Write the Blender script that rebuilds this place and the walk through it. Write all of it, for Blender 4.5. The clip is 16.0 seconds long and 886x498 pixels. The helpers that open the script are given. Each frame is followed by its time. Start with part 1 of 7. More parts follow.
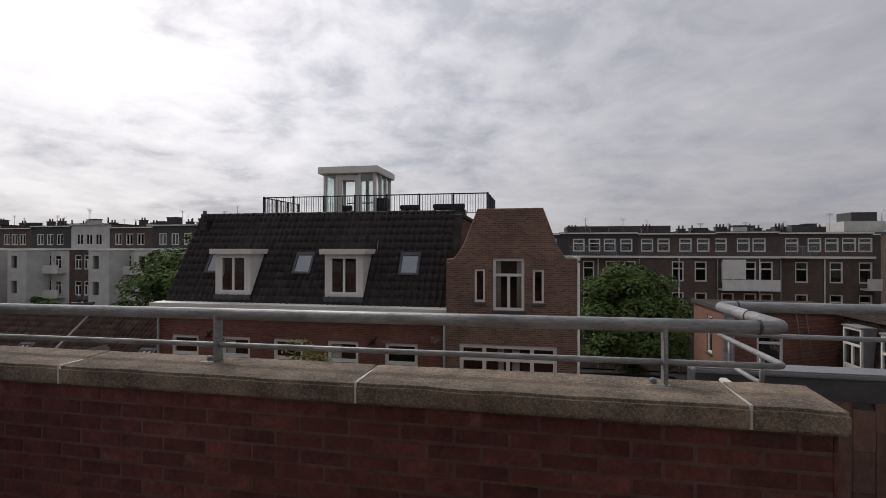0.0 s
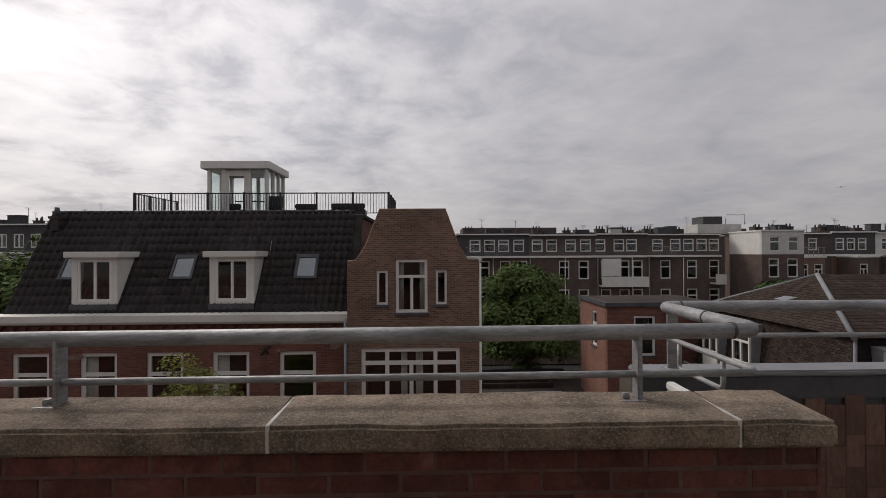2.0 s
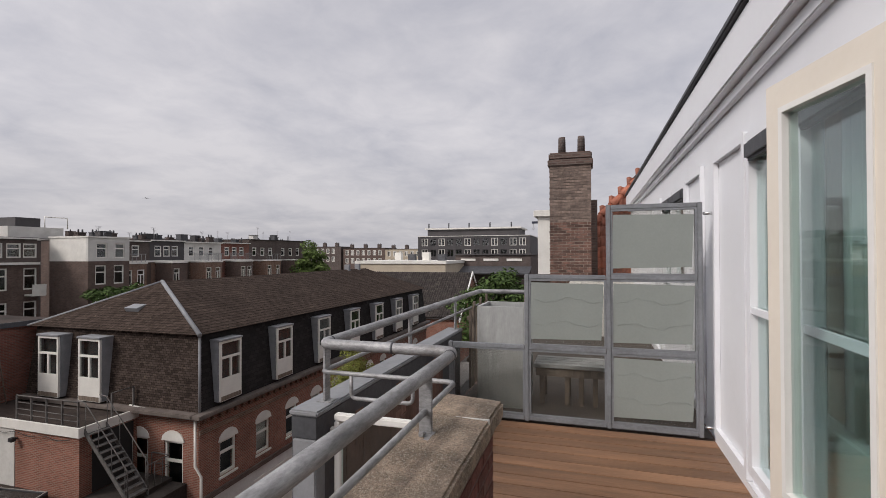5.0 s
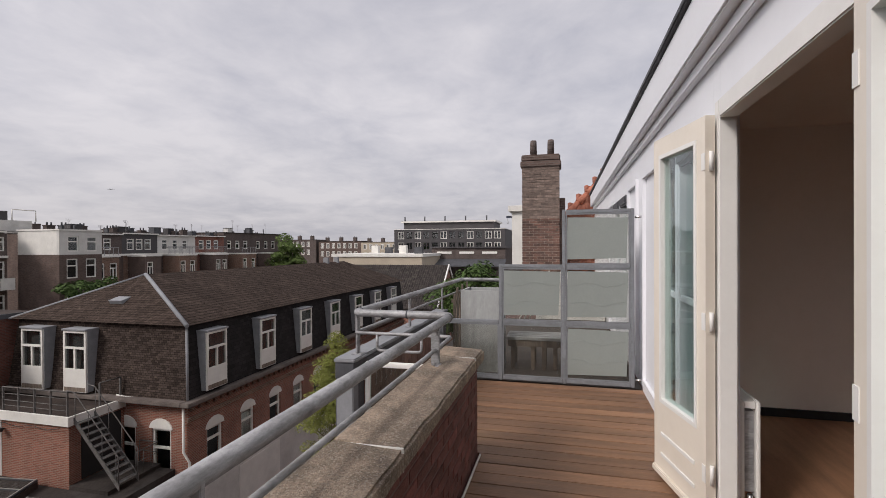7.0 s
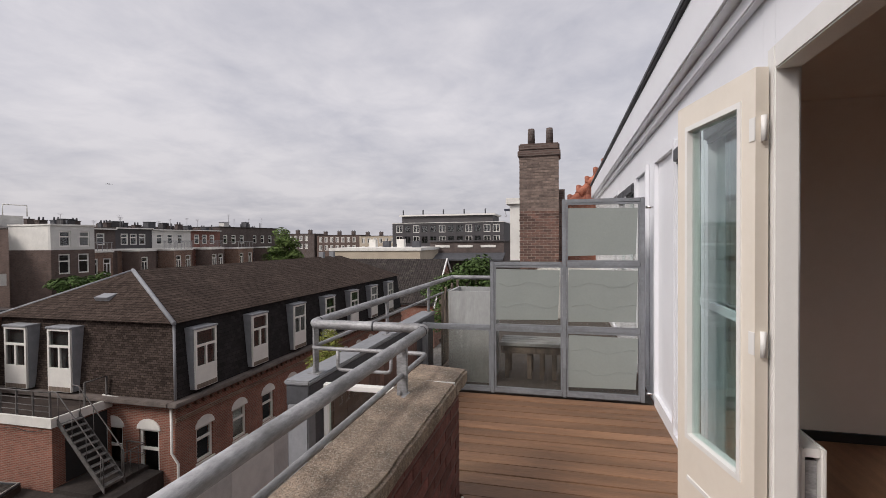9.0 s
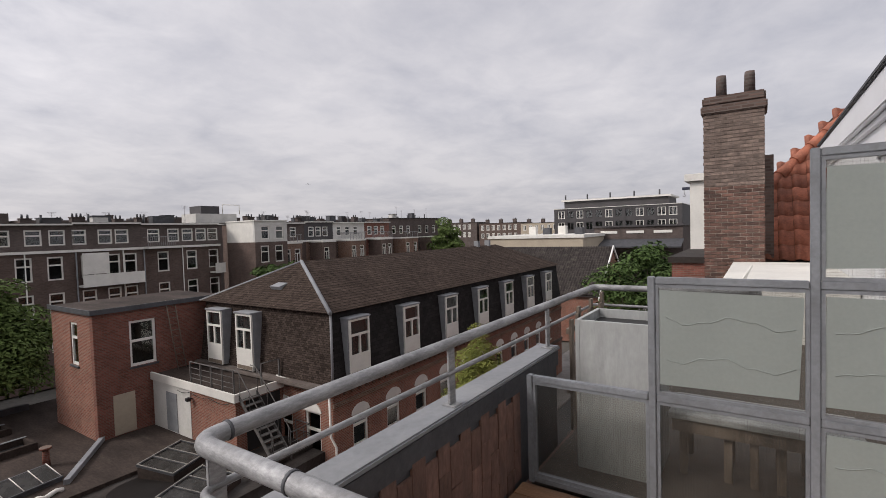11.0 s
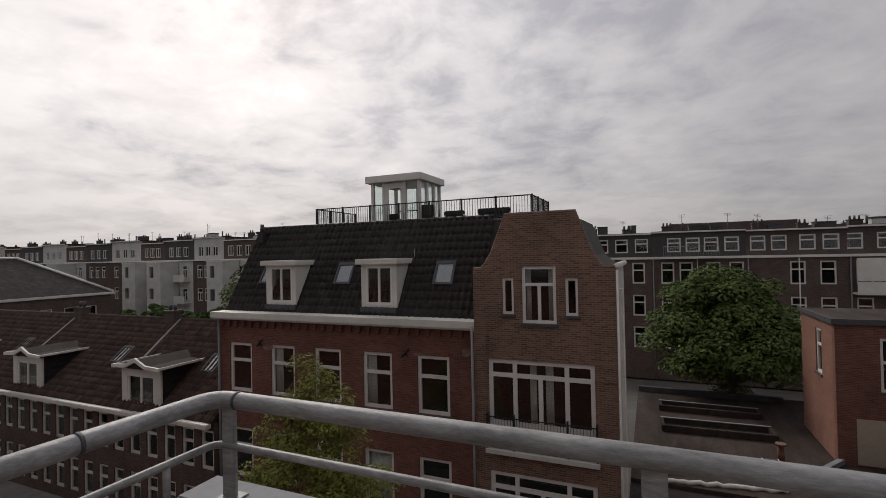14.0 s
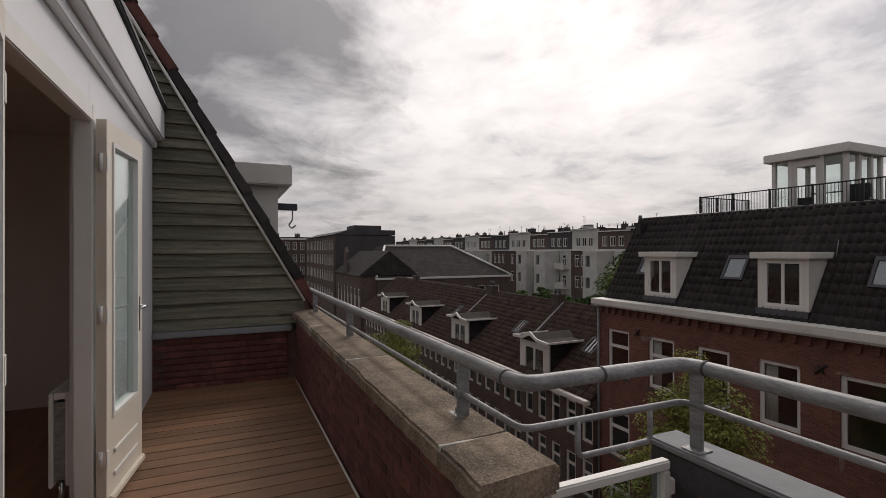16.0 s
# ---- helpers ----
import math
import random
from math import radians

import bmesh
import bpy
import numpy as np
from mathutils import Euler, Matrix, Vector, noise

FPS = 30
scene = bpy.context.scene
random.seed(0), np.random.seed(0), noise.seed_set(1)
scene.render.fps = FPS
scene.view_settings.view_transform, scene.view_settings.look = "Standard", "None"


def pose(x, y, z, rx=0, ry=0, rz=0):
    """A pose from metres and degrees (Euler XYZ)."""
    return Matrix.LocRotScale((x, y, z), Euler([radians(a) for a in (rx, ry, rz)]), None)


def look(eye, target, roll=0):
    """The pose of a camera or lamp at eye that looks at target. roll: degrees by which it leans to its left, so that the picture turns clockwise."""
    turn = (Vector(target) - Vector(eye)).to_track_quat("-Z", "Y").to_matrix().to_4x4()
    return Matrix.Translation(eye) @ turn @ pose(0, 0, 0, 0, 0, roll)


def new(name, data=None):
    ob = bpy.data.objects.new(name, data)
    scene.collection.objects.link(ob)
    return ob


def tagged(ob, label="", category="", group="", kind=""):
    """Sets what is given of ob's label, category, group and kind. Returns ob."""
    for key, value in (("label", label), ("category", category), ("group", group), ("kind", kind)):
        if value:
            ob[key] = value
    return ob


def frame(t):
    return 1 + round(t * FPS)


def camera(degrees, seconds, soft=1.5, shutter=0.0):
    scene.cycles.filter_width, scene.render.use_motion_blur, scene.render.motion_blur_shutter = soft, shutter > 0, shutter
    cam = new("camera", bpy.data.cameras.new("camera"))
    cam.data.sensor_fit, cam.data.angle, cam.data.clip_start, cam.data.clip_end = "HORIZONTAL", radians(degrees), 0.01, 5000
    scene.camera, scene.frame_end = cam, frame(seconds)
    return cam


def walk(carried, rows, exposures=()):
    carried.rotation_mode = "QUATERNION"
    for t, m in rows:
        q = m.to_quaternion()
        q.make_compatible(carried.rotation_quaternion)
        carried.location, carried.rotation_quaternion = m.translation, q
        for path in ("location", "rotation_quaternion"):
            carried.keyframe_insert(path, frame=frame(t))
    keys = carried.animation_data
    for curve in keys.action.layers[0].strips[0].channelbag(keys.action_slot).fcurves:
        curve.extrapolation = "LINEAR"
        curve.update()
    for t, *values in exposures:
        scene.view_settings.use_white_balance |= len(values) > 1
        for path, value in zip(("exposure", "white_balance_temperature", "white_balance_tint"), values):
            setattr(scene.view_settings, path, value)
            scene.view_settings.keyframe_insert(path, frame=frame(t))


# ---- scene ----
cam = camera(85.6, 16.0, soft=0.3)
PATH = [
    (0, (0.771, -0.457, 1.282), (0.385, 1.506, 1.291), 0.1),
    (0.5, (0.622, -0.311, 1.279), (0.51, 1.686, 1.292), 0.2),
    (1, (0.563, -0.237, 1.279), (0.568, 1.763, 1.295), -0.1),
    (1.5, (0.56, -0.195, 1.273), (0.575, 1.804, 1.287), -0.3),
    (2, (0.556, -0.087, 1.272), (0.596, 1.913, 1.286), -0.3),
    (2.5, (0.485, 0.157, 1.282), (0.762, 2.138, 1.281), -0.2),
    (3, (0.415, 0.486, 1.366), (1.15, 2.346, 1.35), -0.4),
    (3.5, (0.386, 0.76, 1.474), (1.672, 2.291, 1.46), 0.2),
    (4, (0.168, 0.904, 1.485), (1.814, 2.038, 1.484), -0.2),
    (4.5, (-0.185, 0.925, 1.461), (1.648, 1.726, 1.471), -0.3),
    (5, (-0.532, 0.949, 1.465), (1.379, 1.538, 1.487), -0.2),
    (5.2, (-0.671, 0.967, 1.457), (1.262, 1.482, 1.476), -0.2),
    (7.3, (-1.628, 0.776, 1.479), (0.312, 1.263, 1.468), -0.3),
    (7.5, (-1.637, 0.765, 1.469), (0.304, 1.245, 1.458), -0.4),
    (8, (-1.61, 0.766, 1.475), (0.333, 1.237, 1.45), -0.6),
    (8.2, (-1.517, 0.781, 1.471), (0.427, 1.251, 1.442), -0.5),
    (10.3, (0.276, 0.872, 1.545), (2.137, 1.603, 1.472), -1.2),
    (10.5, (0.477, 0.915, 1.544), (2.298, 1.739, 1.469), -1.3),
    (11, (1.009, 1.014, 1.557), (2.675, 2.117, 1.481), -1.7),
    (11.5, (1.555, 1.117, 1.52), (2.814, 2.671, 1.474), -2.2),
    (12, (1.906, 1.168, 1.55), (2.676, 3.014, 1.523), -2.6),
    (12.5, (2.223, 1.25, 1.514), (2.555, 3.222, 1.507), -2.1),
    (13, (2.556, 1.301, 1.511), (2.34, 3.289, 1.519), -1.8),
    (13.5, (2.873, 1.309, 1.491), (2.33, 3.233, 1.503), -1.5),
    (14, (3.024, 1.174, 1.443), (2.229, 3.009, 1.469), -1.2),
    (14.5, (2.995, 0.999, 1.39), (1.874, 2.655, 1.425), -0.6),
    (15, (3.045, 0.773, 1.407), (1.64, 2.196, 1.432), -0.3),
    (15.5, (3.023, 0.672, 1.419), (1.369, 1.796, 1.432), -0.0),
    (16, (3.025, 0.698, 1.433), (1.202, 1.519, 1.439), -0.1),
]
walk(cam, [(t, look(eye, target, roll)) for t, eye, target, roll in PATH],
     exposures=((0, -0.4, 6450, 13), (1.5, -0.4, 6650, 14), (2.5, -0.43, 6700, 14), (3.0, -0.24, 6650, 14), (3.5, -0.15, 6600, 13), (5.0, 0.12, 6600, 14), (8.0, 0.2, 6600, 15), (11.0, 0.2, 6600, 14), (12.0, -0.1, 6700, 14), (13.5, -0.5, 6800, 14), (14.5, -0.6, 6800, 14), (16.0, -0.5, 6850, 14)))

# ---- world, sun, exposure ----
SUN_DIR = Vector((-0.58, 0.52, 0.62)).normalized()
world = bpy.data.worlds.new("world")
scene.world = world
world.use_nodes = True
wn, wl = world.node_tree.nodes, world.node_tree.links
wn.clear()
w_out = wn.new("ShaderNodeOutputWorld")
w_bg = wn.new("ShaderNodeBackground")
w_sky = wn.new("ShaderNodeTexSky")
w_sky.sky_type, w_sky.sun_disc = "NISHITA", False
w_sky.sun_elevation = math.asin(SUN_DIR.z)
w_sky.sun_rotation = math.atan2(SUN_DIR.x, SUN_DIR.y)
w_sky.dust_density = 4.0
w_co = wn.new("ShaderNodeTexCoord")
w_sep = wn.new("ShaderNodeSeparateXYZ")
wl.new(w_co.outputs["Generated"], w_sep.inputs[0])


def wmath(op, a, b=None, clamp=False):
    n = wn.new("ShaderNodeMath")
    n.operation, n.use_clamp = op, clamp
    for i, v in enumerate((a, b)):
        if v is None:
            continue
        if isinstance(v, (int, float)):
            n.inputs[i].default_value = v
        else:
            wl.new(v, n.inputs[i])
    return n.outputs[0]


# the cloud sheet is flat overhead: the direction divided by its height
up = wmath("ADD", wmath("MAXIMUM", w_sep.outputs[2], 0.0), 0.2)
w_vec = wn.new("ShaderNodeCombineXYZ")
wl.new(wmath("DIVIDE", w_sep.outputs[0], up), w_vec.inputs[0])
wl.new(wmath("DIVIDE", w_sep.outputs[1], up), w_vec.inputs[1])


def wnoise(scale, detail, rough, offset):
    m = wn.new("ShaderNodeMapping")
    m.inputs["Location"].default_value = offset
    wl.new(w_vec.outputs[0], m.inputs[0])
    n = wn.new("ShaderNodeTexNoise")
    n.inputs["Scale"].default_value, n.inputs["Detail"].default_value = scale, detail
    n.inputs["Roughness"].default_value, n.inputs["Distortion"].default_value = rough, 0.35
    wl.new(m.outputs[0], n.inputs["Vector"])
    return n.outputs["Fac"]


w_dot = wn.new("ShaderNodeVectorMath")
w_dot.operation = "DOT_PRODUCT"
wl.new(w_co.outputs["Generated"], w_dot.inputs[0])
w_dot.inputs[1].default_value = SUN_DIR
glow = wmath("POWER", wmath("MAXIMUM", w_dot.outputs["Value"], 0.0), 3.3)
thick = wmath("ADD", wmath("MULTIPLY", wnoise(0.42, 7, 0.55, (3.1, 1.7, 0)), 0.42),
              wmath("ADD", wmath("MULTIPLY", wnoise(1.6, 8, 0.58, (0.4, 6.2, 0)), 0.34), wmath("MULTIPLY", wnoise(4.2, 7, 0.6, (2.4, 1.2, 0)), 0.24)))
ramp = wn.new("ShaderNodeValToRGB")
wl.new(thick, ramp.inputs[0])
ramp.color_ramp.elements[0].position, ramp.color_ramp.elements[0].color = 0.38, (0.46, 0.475, 0.525, 1)
ramp.color_ramp.elements[1].position, ramp.color_ramp.elements[1].color = 0.58, (0.68, 0.68, 0.70, 1)
# towards the sun the cloud is broken and lit from behind: darker bellies, bright gaps
puff = wn.new("ShaderNodeValToRGB")
wl.new(thick, puff.inputs[0])
puff.color_ramp.elements[0].position, puff.color_ramp.elements[0].color = 0.40, (0.40, 0.415, 0.455, 1)
puff.color_ramp.elements[1].position, puff.color_ramp.elements[1].color = 0.56, (0.80, 0.80, 0.81, 1)
mid = puff.color_ramp.elements.new(0.465)
mid.color = (0.63, 0.635, 0.655, 1)
w_two = wn.new("ShaderNodeMix")
w_two.data_type = "RGBA"
wl.new(wmath("MULTIPLY", wmath("SUBTRACT", w_dot.outputs["Value"], 0.35), 1.6, True), w_two.inputs[0])
wl.new(ramp.outputs[0], w_two.inputs[6])
wl.new(puff.outputs[0], w_two.inputs[7])
# a heavy grey cloud along the street
w_bank = wn.new("ShaderNodeVectorMath")
w_bank.operation = "DOT_PRODUCT"
wl.new(w_co.outputs["Generated"], w_bank.inputs[0])
w_bank.inputs[1].default_value = Vector((-0.92, -0.03, 0.41)).normalized()
bank = wmath("MULTIPLY", wmath("SUBTRACT", wmath("ADD", w_bank.outputs["Value"], wmath("MULTIPLY", wnoise(1.9, 8, 0.6, (7.7, 3.3, 0)), 0.36)), 1.10), 11.0, True)
w_heavy = wn.new("ShaderNodeMix")
w_heavy.data_type = "RGBA"
wl.new(wmath("MULTIPLY", bank, 0.85), w_heavy.inputs[0])
wl.new(w_two.outputs[2], w_heavy.inputs[6])
w_heavy.inputs[7].default_value = (0.15, 0.153, 0.165, 1)
# the cloud deck greys slightly towards the horizon
low = wmath("ADD", wmath("MULTIPLY", wmath("MULTIPLY", w_sep.outputs[2], 4.0, True), 0.15), 0.86)
w_gain = wmath("MULTIPLY", wmath("ADD", wmath("MULTIPLY", glow, 1.22), 0.99), low)
w_cl = wn.new("ShaderNodeVectorMath")
w_cl.operation = "SCALE"
wl.new(w_heavy.outputs[2], w_cl.inputs[0])
wl.new(w_gain, w_cl.inputs["Scale"])
w_ns = wn.new("ShaderNodeVectorMath")
w_ns.operation = "SCALE"
wl.new(w_sky.outputs[0], w_ns.inputs[0])
w_ns.inputs["Scale"].default_value = 0.08
w_mix = wn.new("ShaderNodeMix")
w_mix.data_type = "RGBA"
w_mix.inputs[0].default_value = 0.88
wl.new(w_ns.outputs[0], w_mix.inputs[6])
wl.new(w_cl.outputs[0], w_mix.inputs[7])
wl.new(w_mix.outputs[2], w_bg.inputs[0])
w_bg.inputs[1].default_value = 1.0
wl.new(w_bg.outputs[0], w_out.inputs[0])

sun = new("sun", bpy.data.lights.new("sun", "SUN"))
sun.data.energy, sun.data.angle, sun.data.color = 1.8, radians(16), (1.0, 0.96, 0.9)
sun.matrix_world = look(SUN_DIR * 50, (0, 0, 0))


# ---- materials ----
class Nodes:
    """A principled material with short ways to add nodes."""

    def __init__(self, name):
        self.m = bpy.data.materials.new(name)
        self.m.use_nodes = True
        self.t = self.m.node_tree
        self.b = self.t.nodes["Principled BSDF"]

    def n(self, kind, **kw):
        x = self.t.nodes.new(kind)
        for k, v in kw.items():
            x.inputs[k.replace("_", " ")].default_value = v
        return x

    def l(self, a, b):
        self.t.links.new(a, b)


def rgb(c):
    return (c[0], c[1], c[2], 1)


def shade(c, k):
    return tuple(min(1, max(0, v * k)) for v in c)


def surface(name, col, rough=0.7, metal=0.0, var=0.25, scale=3.0, fine=40.0, bump=0.3, stain=None, stain_amt=0.5,
            piece=0.0, island=False, stretch=(1, 1, 1), spec=0.5, gap=0.5, pebble=None):
    """Base colour with a coarse blotch, a fine grain, an optional stain colour and a piece-to-piece change."""
    k = Nodes(name)
    co = k.n("ShaderNodeTexCoord")
    mp = k.n("ShaderNodeMapping")
    mp.inputs["Scale"].default_value = stretch
    k.l(co.outputs["Object"], mp.inputs[0])
    vec = mp.outputs[0]
    if piece or island:
        info = k.n("ShaderNodeNewGeometry" if island else "ShaderNodeObjectInfo")
        rnd = info.outputs["Random Per Island" if island else "Random"]
        off = k.n("ShaderNodeVectorMath")
        off.operation = "MULTIPLY_ADD"
        off.inputs[1].default_value = (1, 1, 1)
        k.l(vec, off.inputs[0])
        sc = k.n("ShaderNodeMath")
        sc.operation = "MULTIPLY"
        sc.inputs[1].default_value = 37.0
        k.l(rnd, sc.inputs[0])
        k.l(sc.outputs[0], off.inputs[2])
        vec = off.outputs[0]
    big = k.n("ShaderNodeTexNoise", Scale=scale, Detail=5.0, Roughness=0.6)
    small = k.n("ShaderNodeTexNoise", Scale=fine, Detail=6.0, Roughness=0.65)
    k.l(vec, big.inputs["Vector"])
    k.l(vec, small.inputs["Vector"])
    r1 = k.n("ShaderNodeValToRGB")
    r1.color_ramp.elements[0].position, r1.color_ramp.elements[0].color = 0.3, rgb(shade(col, 1 - var))
    r1.color_ramp.elements[1].position, r1.color_ramp.elements[1].color = 0.7, rgb(shade(col, 1 + var))
    k.l(big.outputs["Fac"], r1.inputs[0])
    mul = k.n("ShaderNodeMix")
    mul.data_type, mul.blend_type = "RGBA", "OVERLAY"
    mul.inputs[0].default_value = min(1, var * 1.6)
    k.l(r1.outputs[0], mul.inputs[6])
    k.l(small.outputs["Fac"], mul.inputs[7])
    colour = mul.outputs[2]
    if stain:
        st = k.n("ShaderNodeTexNoise", Scale=scale * 0.6, Detail=8.0, Roughness=0.7)
        k.l(vec, st.inputs["Vector"])
        sr = k.n("ShaderNodeValToRGB")
        sr.color_ramp.elements[0].position, sr.color_ramp.elements[1].position = gap, min(1, gap + 0.2)
        sr.color_ramp.elements[1].color = (stain_amt,) * 3 + (1,)
        k.l(st.outputs["Fac"], sr.inputs[0])
        sm = k.n("ShaderNodeMix")
        sm.data_type = "RGBA"
        k.l(sr.outputs[0], sm.inputs[0])
        k.l(colour, sm.inputs[6])
        sm.inputs[7].default_value = rgb(stain)
        colour = sm.outputs[2]
    if pebble:
        vo = k.n("ShaderNodeTexVoronoi", Scale=pebble[1])
        k.l(vec, vo.inputs["Vector"])
        cell = k.n("ShaderNodeSeparateColor")
        k.l(vo.outputs["Color"], cell.inputs[0])
        pr = k.n("ShaderNodeValToRGB")
        pr.color_ramp.elements[0].position, pr.color_ramp.elements[1].position = 0.7, 0.9
        pr.color_ramp.elements[1].color = (pebble[2],) * 3 + (1,)
        k.l(cell.outputs[0], pr.inputs[0])
        pm = k.n("ShaderNodeMix")
        pm.data_type = "RGBA"
        k.l(pr.outputs[0], pm.inputs[0])
        k.l(colour, pm.inputs[6])
        pm.inputs[7].default_value = rgb(pebble[0])
        colour = pm.outputs[2]
    if piece or island:
        hv = k.n("ShaderNodeHueSaturation")
        mr = k.n("ShaderNodeMapRange")
        mr.inputs["To Min"].default_value, mr.inputs["To Max"].default_value = 1 - (piece or 0.3), 1 + (piece or 0.3)
        k.l(rnd, mr.inputs[0])
        k.l(mr.outputs[0], hv.inputs["Value"])
        k.l(colour, hv.inputs["Color"])
        colour = hv.outputs[0]
    k.l(colour, k.b.inputs["Base Color"])
    k.b.inputs["Roughness"].default_value = rough
    k.b.inputs["Metallic"].default_value = metal
    k.b.inputs["Specular IOR Level"].default_value = spec
    if bump:
        bp = k.n("ShaderNodeBump", Strength=bump, Distance=0.01)
        k.l(small.outputs["Fac"], bp.inputs["Height"])
        k.l(bp.outputs[0], k.b.inputs["Normal"])
    return k.m


def brickwork(name, col, mortar, bw=0.22, bh=0.065, joint=0.012, var=0.3, patch=None, bump=0.6, rough=0.85, patch_scale=0.45, spec=0.2):
    """Brick courses for walls that stay far off: object coordinates, courses along x + y and z."""
    k = Nodes(name)
    co = k.n("ShaderNodeTexCoord")
    sp = k.n("ShaderNodeSeparateXYZ")
    k.l(co.outputs["Object"], sp.inputs[0])
    ad = k.n("ShaderNodeMath")
    k.l(sp.outputs[0], ad.inputs[0])
    k.l(sp.outputs[1], ad.inputs[1])
    cb = k.n("ShaderNodeCombineXYZ")
    k.l(ad.outputs[0], cb.inputs[0])
    k.l(sp.outputs[2], cb.inputs[1])
    br = k.n("ShaderNodeTexBrick", Scale=1.0, Mortar_Size=joint, Brick_Width=bw, Row_Height=bh, Bias=0.0)
    br.inputs["Color1"].default_value = rgb(shade(col, 1 - var))
    br.inputs["Color2"].default_value = rgb(shade(col, 1 + var))
    br.inputs["Mortar"].default_value = rgb(mortar)
    k.l(cb.outputs[0], br.inputs["Vector"])
    no = k.n("ShaderNodeTexNoise", Scale=0.7, Detail=7.0, Roughness=0.65)
    k.l(co.outputs["Object"], no.inputs["Vector"])
    ov = k.n("ShaderNodeMix")
    ov.data_type, ov.blend_type = "RGBA", "OVERLAY"
    ov.inputs[0].default_value = 0.55
    k.l(br.outputs["Color"], ov.inputs[6])
    k.l(no.outputs["Fac"], ov.inputs[7])
    colour = ov.outputs[2]
    if patch:
        n2 = k.n("ShaderNodeTexNoise", Scale=patch_scale, Detail=9.0, Roughness=0.75)
        k.l(co.outputs["Object"], n2.inputs["Vector"])
        rr = k.n("ShaderNodeValToRGB")
        rr.color_ramp.elements[0].position, rr.color_ramp.elements[1].position = 0.56, 0.7
        rr.color_ramp.elements[1].color = (0.6, 0.6, 0.6, 1)
        k.l(n2.outputs["Fac"], rr.inputs[0])
        mx = k.n("ShaderNodeMix")
        mx.data_type = "RGBA"
        k.l(rr.outputs[0], mx.inputs[0])
        k.l(colour, mx.inputs[6])
        mx.inputs[7].default_value = rgb(patch)
        colour = mx.outputs[2]
    k.l(colour, k.b.inputs["Base Color"])
    bp = k.n("ShaderNodeBump", Strength=bump, Distance=0.012)
    inv = k.n("ShaderNodeMath")
    inv.operation = "SUBTRACT"
    inv.inputs[0].default_value = 1.0
    k.l(br.outputs["Fac"], inv.inputs[1])
    k.l(inv.outputs[0], bp.inputs["Height"])
    k.l(bp.outputs[0], k.b.inputs["Normal"])
    k.b.inputs["Roughness"].default_value = rough
    k.b.inputs["Specular IOR Level"].default_value = spec
    return k.m


def pane_glass(name, tint=(0.92, 0.95, 0.94), rough=0.0, gloss=1.0, haze=None, haze_amt=0.0):
    """Thin glass: clear through, mirror-like by Fresnel, with an optional film of dirt."""
    m = bpy.data.materials.new(name)
    m.use_nodes = True
    t = m.node_tree
    t.nodes.clear()
    out = t.nodes.new("ShaderNodeOutputMaterial")
    tr = t.nodes.new("ShaderNodeBsdfTransparent")
    tr.inputs[0].default_value = rgb(tint)
    gl = t.nodes.new("ShaderNodeBsdfGlossy")
    gl.inputs["Roughness"].default_value = rough
    gl.inputs["Color"].default_value = (gloss, gloss, gloss, 1)
    fr = t.nodes.new("ShaderNodeLayerWeight")
    fr.inputs[0].default_value = 0.5
    pw = t.nodes.new("ShaderNodeMath")
    pw.operation = "POWER"
    pw.inputs[1].default_value = 4.0
    t.links.new(fr.outputs["Facing"], pw.inputs[0])
    ma = t.nodes.new("ShaderNodeMath")
    ma.operation = "MULTIPLY_ADD"
    ma.inputs[1].default_value, ma.inputs[2].default_value = 0.8, 0.05
    t.links.new(pw.outputs[0], ma.inputs[0])
    mx = t.nodes.new("ShaderNodeMixShader")
    t.links.new(ma.outputs[0], mx.inputs[0])
    base = tr.outputs[0]
    if haze:
        df = t.nodes.new("ShaderNodeBsdfDiffuse")
        co = t.nodes.new("ShaderNodeTexCoord")
        no = t.nodes.new("ShaderNodeTexNoise")
        no.inputs["Scale"].default_value, no.inputs["Detail"].default_value = 2.5, 7
        t.links.new(co.outputs["Object"], no.inputs["Vector"])
        df.inputs[0].default_value = rgb(haze)
        mh = t.nodes.new("ShaderNodeMath")
        mh.operation = "MULTIPLY"
        mh.inputs[1].default_value = haze_amt * 2
        mh.use_clamp = True
        t.links.new(no.outputs["Fac"], mh.inputs[0])
        m2 = t.nodes.new("ShaderNodeMixShader")
        t.links.new(mh.outputs[0], m2.inputs[0])
        t.links.new(base, m2.inputs[1])
        t.links.new(df.outputs[0], m2.inputs[2])
        base = m2.outputs[0]
    t.links.new(base, mx.inputs[1])
    t.links.new(gl.outputs[0], mx.inputs[2])
    t.links.new(mx.outputs[0], out.inputs[0])
    return m


WHITE = surface("white_paint", (0.74, 0.73, 0.70), 0.5, var=0.06, scale=1.5, fine=25, bump=0.05, stain=(0.42, 0.40, 0.36), stain_amt=0.25, gap=0.58)
FARWHITE = surface("weathered_white_paint", (0.68, 0.665, 0.62), 0.6, var=0.1, scale=1.0, fine=12, bump=0.05, stain=(0.35, 0.33, 0.29), stain_amt=0.35, gap=0.55)
CREAM = surface("cream_door_paint", (0.72, 0.66, 0.57), 0.4, var=0.05, scale=2, fine=30, bump=0.03)
FACADE = surface("white_facade_panel", (0.76, 0.77, 0.80), 0.45, var=0.04, scale=0.8, fine=20, bump=0.03, stain=(0.6, 0.6, 0.6), stain_amt=0.3, gap=0.6)
